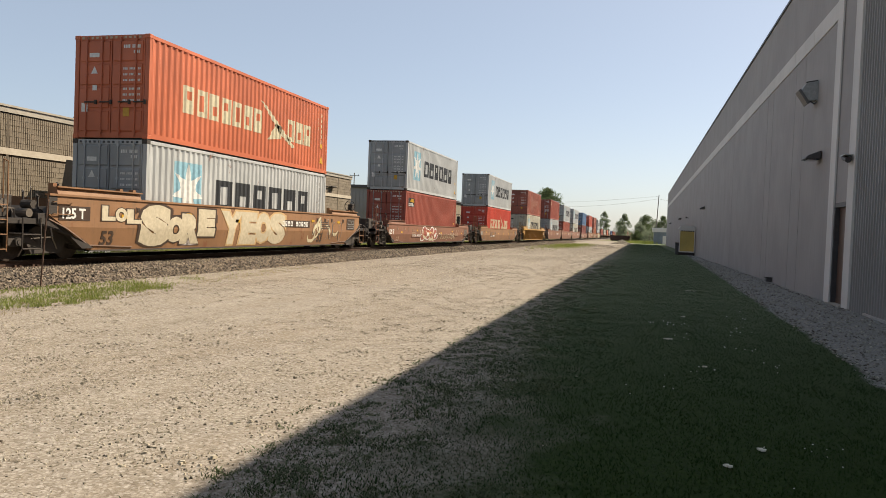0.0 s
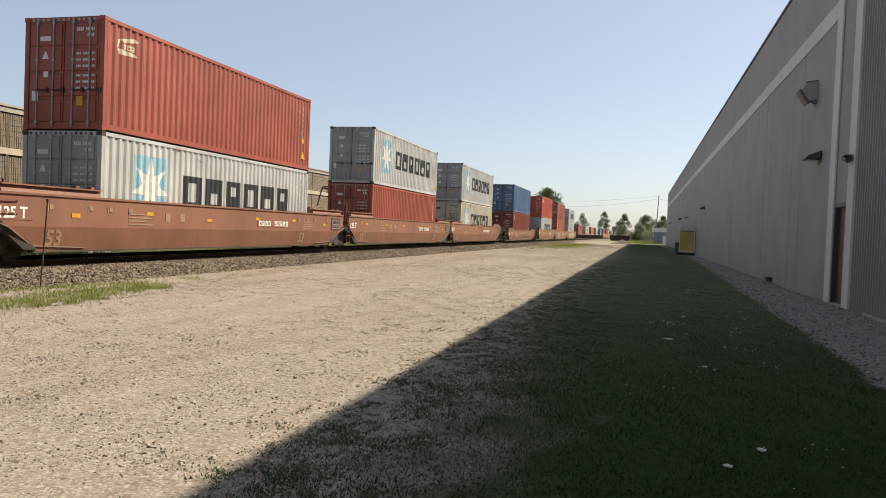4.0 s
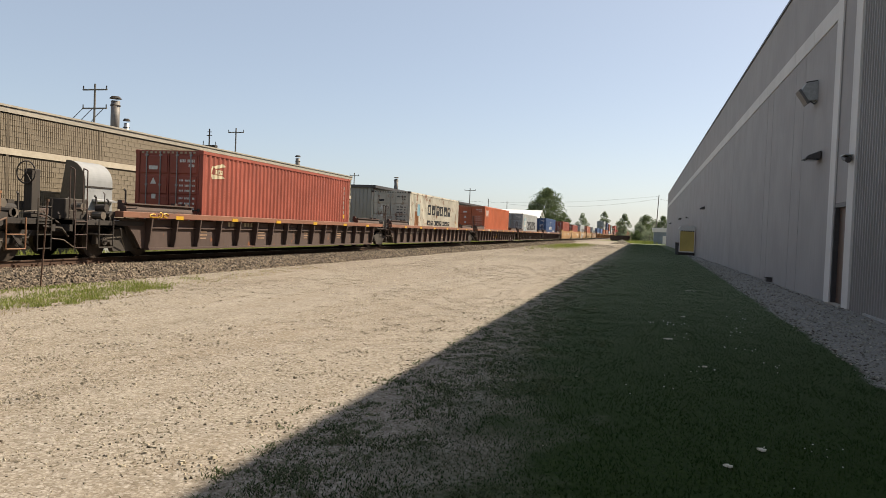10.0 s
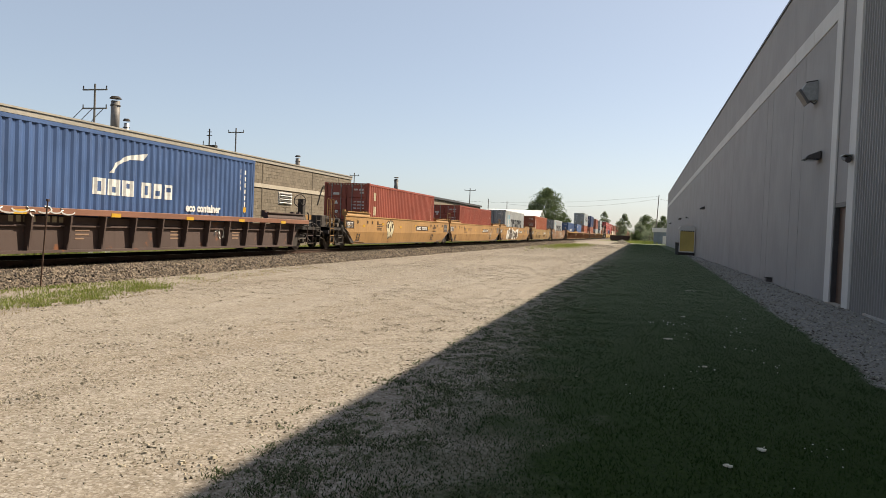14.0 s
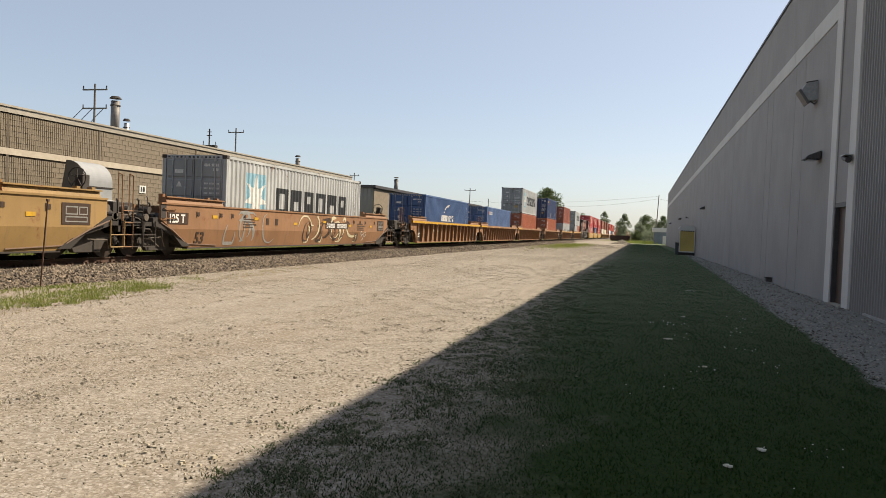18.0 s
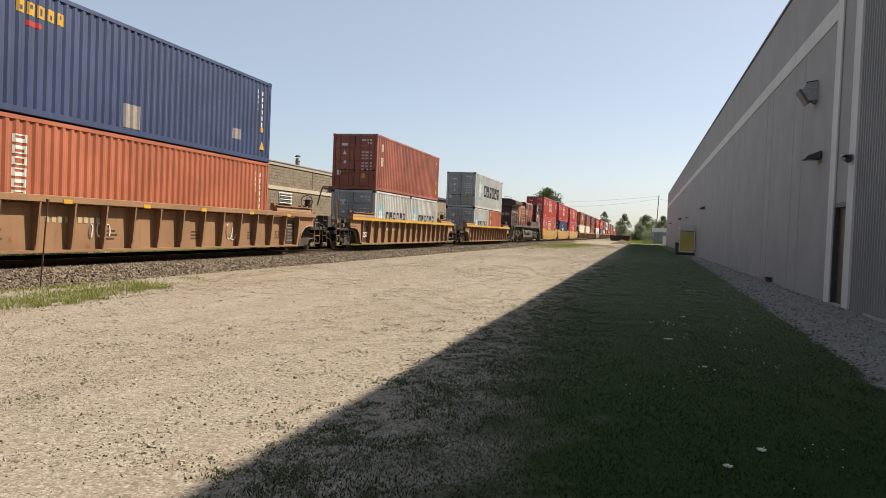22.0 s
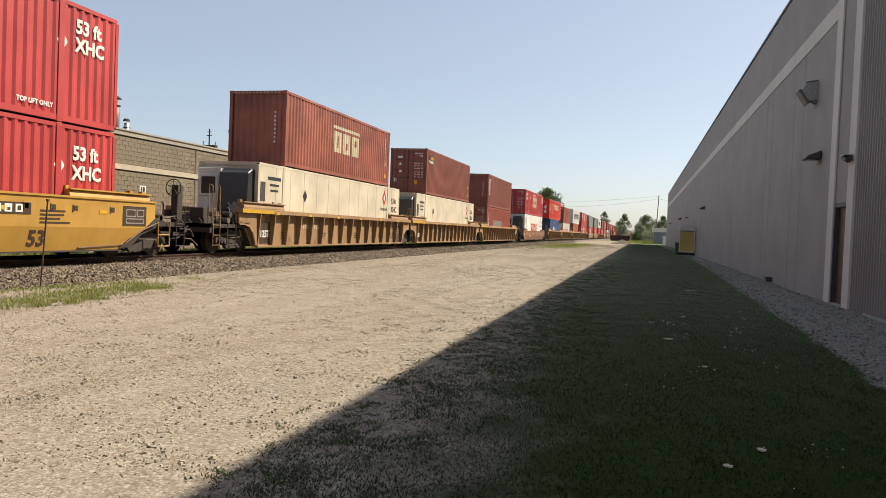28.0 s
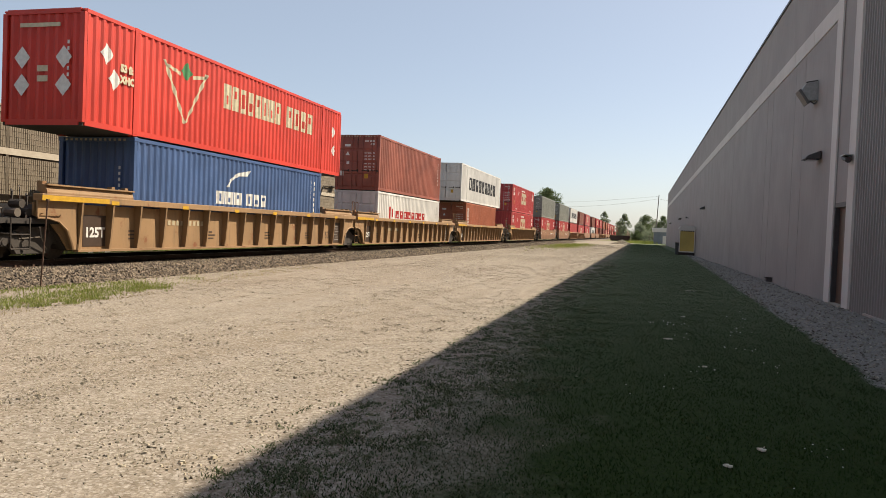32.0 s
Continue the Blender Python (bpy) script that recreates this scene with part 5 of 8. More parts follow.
def container(name, kind, colour, code, label, end="door", fine=True, group=""):
    """A shipping container, origin at the middle of its near end's foot, long axis +y."""
    L, H = SIZES[kind]
    col = PAINTS[colour]
    c = thing(name, label, "container", group=group)
    half = CW / 2
    part("side_panel", side_mesh(kind), col, c)
    part("side_panel", side_mesh(kind), col, c, m=pose(0, L, 0, 0, 0, 180))
    part("roof", cached(("roof", kind), lambda g: g.box(-half + 0.02, half - 0.02, 0.05, L - 0.05, H - 0.06, H - 0.025)), col, c)
    part("floor", cached(("floor", kind), lambda g: g.box(-half + 0.03, half - 0.03, 0.05, L - 0.05, 0.02, 0.16)), DUSTY_STEEL, c)
    rail_t = cached(("top_rail", kind), lambda g: g.box(half - 0.06, half, 0.1, L - 0.1, H - 0.11, H - 0.015))
    rail_b = cached(("bottom_rail", kind), lambda g: g.box(half - 0.07, half, 0.1, L - 0.1, 0.03, 0.17))
    post = cached(("corner_post", H), lambda g: g.box(-0.07, 0.07, -0.06, 0.06, 0.1, H - 0.1), 0.01)
    turn = pose(0, L, 0, 0, 0, 180)
    if fine:
        part("top_rail", rail_t, col, c)
        part("bottom_rail", rail_b, col, c)
        part("top_rail", rail_t, col, c, m=turn)
        part("bottom_rail", rail_b, col, c, m=turn)
    for x, y in ((half - 0.07, 0.07), (-half + 0.07, 0.07), (half - 0.07, L - 0.07), (-half + 0.07, L - 0.07)) if fine else ():
        part("corner_post", post, col, c, m=pose(x, y, 0))
    if fine:
        for x in (half - 0.085, -half + 0.085):
            for y in (0.08, L - 0.08) if kind[:2] != "53" else (1.98, L - 1.98):
                for z in (0.06, H - 0.06):
                    part("corner_casting", corner_geo(L, H), DUSTY_STEEL if colour in ("pale", "rusty_pale", "yellowed") else col, c, m=pose(x + (0.006 if x > 0 else -0.006), y, z))
    if kind[:2] == "53" and fine:
        for y in (1.98, L - 1.98):
            part("lift_post", cached(("lift_post", H), lambda g: g.box(-0.03, 0.014, -0.09, 0.09, 0.05, H - 0.05), 0.008), col, c, m=pose(half, y, 0))
    part("end_panel", cached(("far_end", kind), lambda g: g.box(-half + 0.13, half - 0.13, L - 0.1, L - 0.04, 0.1, H - 0.08)), col, c)
    # near end
    part("header", cached(("header", H), lambda g: g.box(-half + 0.13, half - 0.13, 0.02, 0.12, H - 0.13, H - 0.01)), col, c)
    part("sill", cached(("sill", H), lambda g: g.box(-half + 0.13, half - 0.13, 0.02, 0.12, 0.03, 0.17)), col, c)
    if fine and kind == "40h":
        tagged(part("caution_stripe", cached("caution_stripe", lambda g: [g.box(x, x + 0.075, 0.012, 0.019, H - 0.105, H - 0.045) for x in (-1.0 + 0.155 * i for i in range(13))]), INK["old_cream"] if colour not in ("pale", "rusty_pale", "yellowed") else INK["dark"], c, "row of small caution dashes"), kind="stuff")
    if end == "door":
        leaf = door_leaf(H)
        # doors of pale star containers get the paint with their shade mixed in
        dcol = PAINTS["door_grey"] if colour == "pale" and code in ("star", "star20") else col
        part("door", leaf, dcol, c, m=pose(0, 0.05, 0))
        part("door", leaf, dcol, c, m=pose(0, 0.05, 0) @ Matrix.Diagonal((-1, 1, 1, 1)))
        rod = cached(("lock_rod", H), lambda g: [g.tube((0, -0.045, 0.06), (0, -0.045, H - 0.05), 0.019, 6)] + [g.box(-0.04, 0.04, -0.06, 0.0, z - 0.03, z + 0.03) for z in (0.2, H * 0.34, H * 0.62, H - 0.16)])
        for x in (-0.8, -0.3, 0.3, 0.8) if fine else ():
            r = part("lock_rod", rod, ROD_STEEL if colour in ("blue", "navy", "steel_blue", "sky", "kred", "crimson") else col, c, "upright door rod", pose(x, 0.03, 0))
            if fine:
                part("handle", cached("rod_handle", lambda g: g.box(-0.03, 0.36, -0.075, -0.055, 1.0, 1.04).box(0.3, 0.36, -0.08, -0.03, 0.96, 1.08)), DUSTY_STEEL, r)
        if fine:
            def print_rows(g):
                for z, a, n, w, h in ((H - 0.38, 0.40, 11, 0.05, 0.09), (H - 0.53, 0.72, 4, 0.05, 0.09)):
                    for k in range(n):
                        if k not in (4, 10):
                            g.box(a + 0.055 * k, a + 0.055 * k + w * 0.72, -0.006, 0.0, z, z + h)
                for i in range(6):
                    z = H - 0.98 - 0.16 * i - (0.08 if i > 2 else 0)
                    for k in range(3):
                        g.box(0.40 + 0.05 * k, 0.433 + 0.05 * k, -0.006, 0.0, z, z + 0.06)
                    for k in range(8):
                        if k != 5:
                            g.box(0.6 + 0.046 * k, 0.63 + 0.046 * k, -0.006, 0.0, z, z + 0.06)
                g.box(-0.72, -0.40, -0.006, 0.0, H - 0.62, H - 0.50)
            tagged(part("door_marks", cached(("door_marks", H), print_rows), INK["white"] if colour not in ("rusty_pale", "yellowed") else INK["dark"], c, "small printed code bars", pose(0, -0.002, 0)), kind="stuff")
            part("placard", cached("placard", lambda g: g.box(-0.95, -0.75, -0.006, 0, 0.75, 1.0)), INK["white"], c, "white door placard", pose(0, -0.001, 0))
            part("door_label", cached("door_label", lambda g: g.box(0.42, 0.62, -0.006, 0, 0.62, 0.86)), INK["yellow"], c, "small yellow door label", pose(0, -0.001, 0))
            part("door_label", cached("door_triangle", lambda g: g.prism([(-0.66, 1.82), (-0.44, 1.82), (-0.55, 2.02)], -0.006, 0.0, "y")), INK["white"], c, "small white triangle label", pose(0, -0.001, 0))
            part("placard", cached("small_placard", lambda g: g.box(-0.6, -0.45, -0.006, 0, 1.35, 1.5)), INK["white"], c, "white door placard", pose(0, -0.001, 0))
    elif end == "unit":
        dk = plain("dark_unit_front", (0.03, 0.032, 0.036), 0.4)
        part("bulkhead", cached(("front_flat", H), lambda g: g.box(-half + 0.13, half - 0.13, 0.06, 0.12, 0.17, H - 0.13)), col, c)
        u = part("cooling_unit", cached("cooling_unit", lambda g: g.prism([(-0.05, 0.25), (-0.42, 0.45), (-0.5, 1.2), (-0.42, 2.45), (-0.1, 2.62), (0.06, 2.62), (0.06, 0.25)], -0.1, half - 0.16, "x"), 0.03), dk, c, "dark refrigeration unit housing")
        part("unit_panel", cached("unit_panel", lambda g: g.box(-half + 0.2, -0.12, -0.3, 0.06, 0.5, 2.62).box(-half + 0.25, -0.2, -0.33, -0.3, 1.6, 2.4), 0.02), PAINTS["white"], c, "white control side of the unit")
        part("grille", Geo().box(-0.85, -0.3, -0.345, -0.331, 1.7, 2.3), DUSTY_STEEL, u)
        part("badge", Geo().poly([(0.35, -0.505, 1.2), (0.6, -0.505, 0.98), (0.85, -0.505, 1.2), (0.6, -0.505, 1.45)]), INK["grey"], u, "grey diamond plate")
        part("side_vent", Geo().box(half - 0.02, half + 0.004, 0.2, 0.55, 1.5, 2.2).box(half - 0.02, half + 0.004, 0.2, 0.55, 0.35, 1.3), DUSTY_STEEL, c)
    else:
        def front(g):
            n = 8
            w = (CW - 0.3) / n
            prof = []
            for i in range(n):
                a = -half + 0.15 + w * i
                prof += [(a, 0.085), (a + w * 0.3, 0.04), (a + w * 0.6, 0.04), (a + w * 0.9, 0.085)]
            g.prism(prof + [(half - 0.15, 0.085), (half - 0.15, 0.11), (-half + 0.15, 0.11)], 0.16, H - 0.12, "z")
        part("end_panel", cached(("front_ribbed", H), front), col, c)
        g = Geo()
        for i in range(8):
            g.box(0.72, 0.78, -0.005, 0.0, 0.9 + 0.16 * i, 0.99 + 0.16 * i)
        if fine:
            part("end_marks", g, INK["white"], c, "upright row of code bars", pose(0, 0.034, 0))
    for ink, polys in design(code, L, H):
        if not fine and ink in ("grey",):
            continue
        polys = [p for p in polys if max(q[0] for q in p) < L - 0.02 and max(q[1] for q in p) < H]
        if not polys:
            continue
        key = ("decal", kind, code, ink)
        if key not in MESHES:
            order = {"white": 0.0065, "red": 0.005, "yellow": 0.006, "rust": 0.003, "dark": 0.0045, "green": 0.0055}
            MESHES[key] = decal(kind, polys, order.get(ink, 0.004)).mesh("marking")
        tagged(part("marking", MESHES[key], INK[ink], c, {"cyan": "light blue emblem square", "dark": "charcoal lettering bars", "white": "white marking bars", "cream": "cream marking bars"}.get(ink, ink + " marking")), kind="stuff")
    if fine and kind[:2] != "53" and code:
        part("warning_label", cached(("warning_label", kind), lambda g: g.poly([(half - 0.002, L - 0.78, 0.42), (half - 0.002, L - 0.42, 0.42), (half - 0.002, L - 0.6, 0.74)])), INK["yellow"], c, "yellow warning triangle")
        part("notice", cached(("side_notice", kind), lambda g: g.box(half - 0.006, half - 0.002, L - 0.72, L - 0.54, 1.05, 1.22)), INK["yellow"], c, "small yellow label")
    if fine and code == "twin":
        for txt, s, y, z in (("53 ft", 0.46, 0.72, 2.2), ("XHC", 0.46, 0.72, 1.76), ("TOP LIFT ONLY", 0.15, 2.2, 0.3), ("HI-CUBE CHASSIS REQUIRED", 0.19, 6.3, 2.42), ("TOP LIFT ONLY", 0.15, 12.9, 0.3), ("53 ft", 0.46, 14.62, 2.07 if end == "front" else 2.2), ("XHC", 0.46, 14.62, 1.6 if end == "front" else 1.76)):
            key = ("text", txt, s)
            if key not in MESHES:
                MESHES[key] = letters(txt, s, bold=0.018 if s > 0.25 else 0.006)
            part("writing", MESHES[key], INK["white"], c, "white lettering", pose(half + 0.002, y, z))
        part("notice", Geo().box(half - 0.002, half + 0.004, 1.15, 1.4, 0.85, 1.2), INK["yellow"], c, "yellow notice label")
    if fine and code in ("quad", "gem"):
        for txt, s, y, z in (("53 ft", 0.42, 14.75, 2.02), ("XHC", 0.42, 14.75, 1.56)):
            key = ("thin_text", txt, s)
            if key not in MESHES:
                MESHES[key] = letters(txt, s, bold=0.006)
            part("writing", MESHES[key], INK["dark"], c, "dark lettering", pose(half + 0.002, y, z))
        part("writing", Geo().box(half - 0.004, half + 0.002, 0.75, 1.75, 2.3, 2.42).box(half - 0.004, half + 0.002, 0.9, 1.6, 2.08, 2.16).box(half - 0.004, half + 0.002, 0.95, 1.55, 1.88, 1.95), INK["dark"], c, "dark code bars")
    if fine and code == "wave" and kind == "40h":
        key = ("text", "eco container", 0.3)
        if key not in MESHES:
            MESHES[key] = letters("eco container", 0.34, bold=0.014)
        part("writing", MESHES[key], INK["white"], c, "white lettering", pose(half + 0.001, 8.1, 0.98))
    if fine and code == "leaf":
        g = Geo()
        for x in (-0.62, 0.62):
            for z in (1.7, 1.02):
                g.poly([(x - 0.24, 0, z), (x, 0, z - 0.28), (x + 0.24, 0, z), (x, 0, z + 0.28)])
        part("placards", g, INK["white"], c, "white diamond placards", pose(0, 0.028, 0))
        part("writing", cached(("text", "XHCend"), lambda g: g.box(-0.16, 0.16, -0.004, 0, 1.35, 1.5).box(-0.16, 0.16, -0.004, 0, 1.1, 1.25).box(-0.7, 0.5, -0.004, 0, 2.45, 2.55)), INK["cream"], c, "cream code bars", pose(0, 0.028, 0))
        for txt, s, y, z in (("53 ft", 0.26, 1.35, 1.62), ("XHC", 0.26, 1.35, 1.32)):
            key = ("text", txt, s)
            if key not in MESHES:
                MESHES[key] = letters(txt, s, bold=0.018 if s > 0.25 else 0.006)
            part("writing", MESHES[key], INK["cream"], c, "cream lettering", pose(half + 0.002, y - 0.0, z))
    return c


# ---------------- well cars ----------------
WHEEL_R = 0.44


def wheelset_mesh():
    def make(g):
        for s in (-1, 1):
            x = 0.755 * s
            g.tube((x - 0.065, 0, 0), (x + 0.065, 0, 0), WHEEL_R, 24)
            g.tube((x - 0.10 * s, 0, 0), (x - 0.065 * s, 0, 0), WHEEL_R + 0.028, 24)
            g.tube((x + 0.065 * s, 0, 0), (x + 0.10 * s, 0, 0), 0.15, 12)
        g.tube((-1.05, 0, 0), (1.05, 0, 0), 0.075, 8)
    return cached("wheelset", make)


def frame_mesh():
    def make(g):
        top = [(-1.12, 0.36), (-1.12, 0.60), (-0.62, 0.64), (-0.36, 0.80), (0.36, 0.80), (0.62, 0.64), (1.12, 0.60), (1.12, 0.36), (0.95, 0.33), (0.62, 0.42), (0.46, 0.16), (-0.46, 0.16), (-0.62, 0.42), (-0.95, 0.33)]
        for s in (-1, 1):
            g.prism(top, s * 1.0 - 0.07, s * 1.0 + 0.07, "x")
        g.box(-1.05, 1.05, -0.2, 0.2, 0.45, 0.78)
    return cached("side_frame", make, 0.012)


def spring_mesh():
    def make(g):
        for dy in (-0.16, 0.0, 0.16):
            for k in range(5):
                g.tube((0, dy, 0.19 + 0.05 * k), (0, dy, 0.215 + 0.05 * k), 0.066, 8)
    return cached("spring", make)


def truck(parent, y, fine=True):
    if not fine:
        return part("truck", cached("far_truck", lambda g: [g.tube((-0.9, d, WHEEL_R), (0.9, d, WHEEL_R), WHEEL_R, 14) for d in (-0.89, 0.89)] + [g.box(0.93, 1.07, -1.1, 1.1, 0.3, 0.7)]), BLACK_STEEL, parent, m=pose(0, y, 0))
    t = part("truck", frame_mesh(), DUSTY_STEEL, parent, "dusty cast steel truck frame", pose(0, y, 0))
    for dy in (-0.89, 0.89):
        part("wheelset", wheelset_mesh(), WHEEL_STEEL, t, "worn steel wheels on an axle", pose(0, dy, WHEEL_R))
        part("bearing_cap", cached("bearing_cap", lambda g: g.tube((1.05, 0, 0), (1.16, 0, 0), 0.1, 10).tube((1.16, 0, 0), (1.175, 0, 0), 0.06, 8)), DUSTY_STEEL, t, m=pose(0, dy, WHEEL_R))
    part("spring", spring_mesh(), DUSTY_STEEL, t, m=pose(1.0, 0, 0.0))
    return t


def ladder_mesh():
    def make(g):
        for y in (-0.2, 0.2):
            g.path([(0, y, 0.25), (0, y, 1.45)], 0.016, 5)
        for z in (0.3, 0.62, 0.94, 1.26):
            g.path([(0, -0.2, z), (0, 0.2, z)], 0.014, 5)
    return cached("ladder", make)


def rail_mesh():
    def make(g):
        for y in (-0.22, 0.22):
            g.path([(0, y, 0.9), (0, y, 2.2), (-0.12, y, 2.25), (-0.12, y, 1.1)], 0.016, 5)
    return cached("handrail", make)


def rigging_mesh(seed, r=0.026, n=15):
    """Brake pipes, rods and small boxes over an end platform."""
    def make(g):
        rnd = random.Random(40 + seed)
        for i in range(n):
            y, z, x = rnd.uniform(-1.5, 1.0), rnd.uniform(0.5, 1.5), rnd.uniform(-1.25, 0.9)
            kind = rnd.random()
            if kind < 0.35:
                g.path([(x, y, z), (min(1.34, x + rnd.uniform(0.4, 1.2)), y, z), (min(1.34, x + 1.2), y + 0.05, z - rnd.uniform(0.1, 0.4))], r, 5)
            elif kind < 0.65:
                xx = rnd.uniform(0.7, 1.33)
                g.path([(xx, y, z), (xx, y + rnd.uniform(0.3, 0.9), z + rnd.uniform(-0.08, 0.08)), (xx - 0.1, y + 0.9, z - 0.25)], r, 5)
            elif kind < 0.85:
                xx = rnd.uniform(0.6, 1.3)
                g.path([(xx, y, 0.98), (xx, y, z + 0.45), (xx - 0.12, y + 0.1, z + 0.5)], r, 5)
            else:
                g.box(x + 0.3, x + 0.55, y, y + rnd.uniform(0.12, 0.3), z, z + rnd.uniform(0.1, 0.22))
        for k in range(2):
            y = rnd.uniform(-1.2, 0.2)
            g.tube((0.9, y, 1.1 + 0.2 * k), (1.2, y, 1.1 + 0.2 * k), 0.1, 10)
    return cached(("rigging", seed, n), make)


def end_gear(car, s, yb, brake, col):
    """Platform, steps, handrails and coupler beyond the body end at yb (s: -1 near, 1 far)."""
    e = part("end_platform", cached(("end_platform", brake), lambda g: g.box(-1.3, 1.3, -1.55, 1.2, 0.86, 0.98).box(-0.35, 0.35, -2.1, 1.2, 0.55, 0.86).box(-1.3, 1.3, -1.55, -1.45, 0.7, 0.98)), BLACK_STEEL, car, "black end platform", pose(0, yb, 0, 0, 0, 0 if s < 0 else 180))
    part("coupler", cached("coupler", lambda g: g.box(-0.12, 0.12, -2.35, -1.6, 0.68, 0.86).box(-0.17, 0.17, -2.5, -2.25, 0.62, 0.92), 0.02), WHEEL_STEEL, e, "rusty coupler")
    sx = 1.0 if s < 0 else -1.0
    part("ladder", ladder_mesh(), DUSTY_STEEL if not brake else col, e, "ladder by the end platform", pose(1.32 * sx, -1.2, 0))
    if brake:
        part("handrail", rail_mesh(), col, e, m=pose(1.25 * sx, -1.15, 0))
    turn = pose(0, 0, 0) if s < 0 else pose(0, -0.5, 0, 0, 0, 180)
    stirrup = cached("stirrup", lambda g: g.path([(0, -0.26, 1.0), (0, -0.26, 0.3), (0, 0.26, 0.3), (0, 0.26, 1.0)], 0.02, 5).path([(0, -0.26, 0.62), (0, 0.26, 0.62)], 0.016, 5))
    part("stirrup_step", stirrup, DUSTY_STEEL if brake else col, e, "bent bar step", pose(1.36 * sx, -0.35, 0))
    part("grab_iron", cached("grab_iron", lambda g: [g.path([(0, -0.3, z), (0.05, -0.3, z), (0.05, 0.3, z), (0, 0.3, z)], 0.014, 4) for z in (1.1, 1.38)]), col, e, m=pose(1.38 * sx, 0.5, 0))
    tagged(part("brake_rigging", rigging_mesh(1 if brake else 2), DUSTY_STEEL, e, "tangle of brake pipes and levers", turn), kind="stuff")
    tagged(part("brake_rigging", rigging_mesh(3 if brake else 4, 0.014, 11), PIPE_DUST, e, "thin dusty brake rigging", turn), kind="stuff")
    part("hose", cached("hose", lambda g: g.path([(0.3, -1.6, 0.75), (0.42, -1.9, 0.5), (0.35, -2.3, 0.45)], 0.025, 5)), BLACK_STEEL, e)
    if brake:
        w = part("brake_wheel", cached("brake_wheel", lambda g: [g.path([(0.28 * math.cos(a), 0, 0.28 * math.sin(a)) for a in (2 * math.pi * i / 14 for i in range(15))], 0.018, 5)] + [g.path([(0, 0, 0), (0.28 * math.cos(a), 0, 0.28 * math.sin(a))], 0.012, 4) for a in (0.3, 1.56, 2.8, 4.05, 5.3)]), DUSTY_STEEL, e, "round brake wheel", pose(-0.2, -1.35, 2.1))
        part("brake_stand", cached("brake_stand", lambda g: g.box(-0.32, -0.08, -1.3, -1.0, 0.98, 2.2).box(0.25, 0.75, -1.1, -0.3, 0.98, 1.5), 0.02), DUSTY_STEEL, e, "brake stand and air tank box")
    else:
        part("valve_box", cached("valve_box", lambda g: g.box(0.1, 0.5, -0.9, -0.4, 0.98, 1.3).tube((-0.6, -1.0, 1.15), (-0.6, 0.2, 1.15), 0.16, 10), 0.0), BLACK_STEEL, e)


def smooth_side(top, Lt, Lb):
    """Folded plate side: upright above, leaning in below the fold, ends cut away over the trucks."""
    def make(g):
        fold = 0.80 if top > 1.4 else 0.72
        xu, xl = 1.385, 1.27
        mid = (Lb * 0.35 + Lt * 0.65)
        up = [(-Lt, fold + 0.28), (-Lt, top), (Lt, top), (Lt, fold + 0.28), (mid, fold), (-mid, fold)]
        g.prism(up, xu - 0.06, xu, "x")
    return cached(("plate_side", top, Lt, Lb), make)


def lower_plate(top, Lt, Lb):
    def make(g):
        fold = 0.80 if top > 1.4 else 0.72
        xu, xl = 1.385, 1.27
        mid = (Lb * 0.35 + Lt * 0.65)
        g.v += [(xu, -mid, fold), (xu, mid, fold), (xl, Lb, 0.24), (xl, -Lb, 0.24), (xu - 0.08, -mid, fold), (xu - 0.08, mid, fold), (xl - 0.08, Lb, 0.24), (xl - 0.08, -Lb, 0.24)]
        g.f += [(0, 1, 2, 3), (7, 6, 5, 4), (3, 2, 6, 7), (0, 3, 7, 4), (2, 1, 5, 6), (0, 4, 5, 1)]
    return cached(("lower_plate", top, Lt, Lb), make)


def rib_side(top, Lt, Lb):
    """Inset plate and bottom sill of a ribbed side."""
    def make(g):
        xi = 1.27
        g.prism([(-Lb - 0.15, 0.24), (Lb + 0.15, 0.24), (Lb + 0.45, 0.62), (Lb + 0.8, 0.95), (Lt, 1.05), (Lt, top - 0.2), (-Lt, top - 0.2), (-Lt, 1.05), (-Lb - 0.8, 0.95), (-Lb - 0.45, 0.62)], xi - 0.05, xi, "x")
    return cached(("rib_plate", top, Lt, Lb), make)


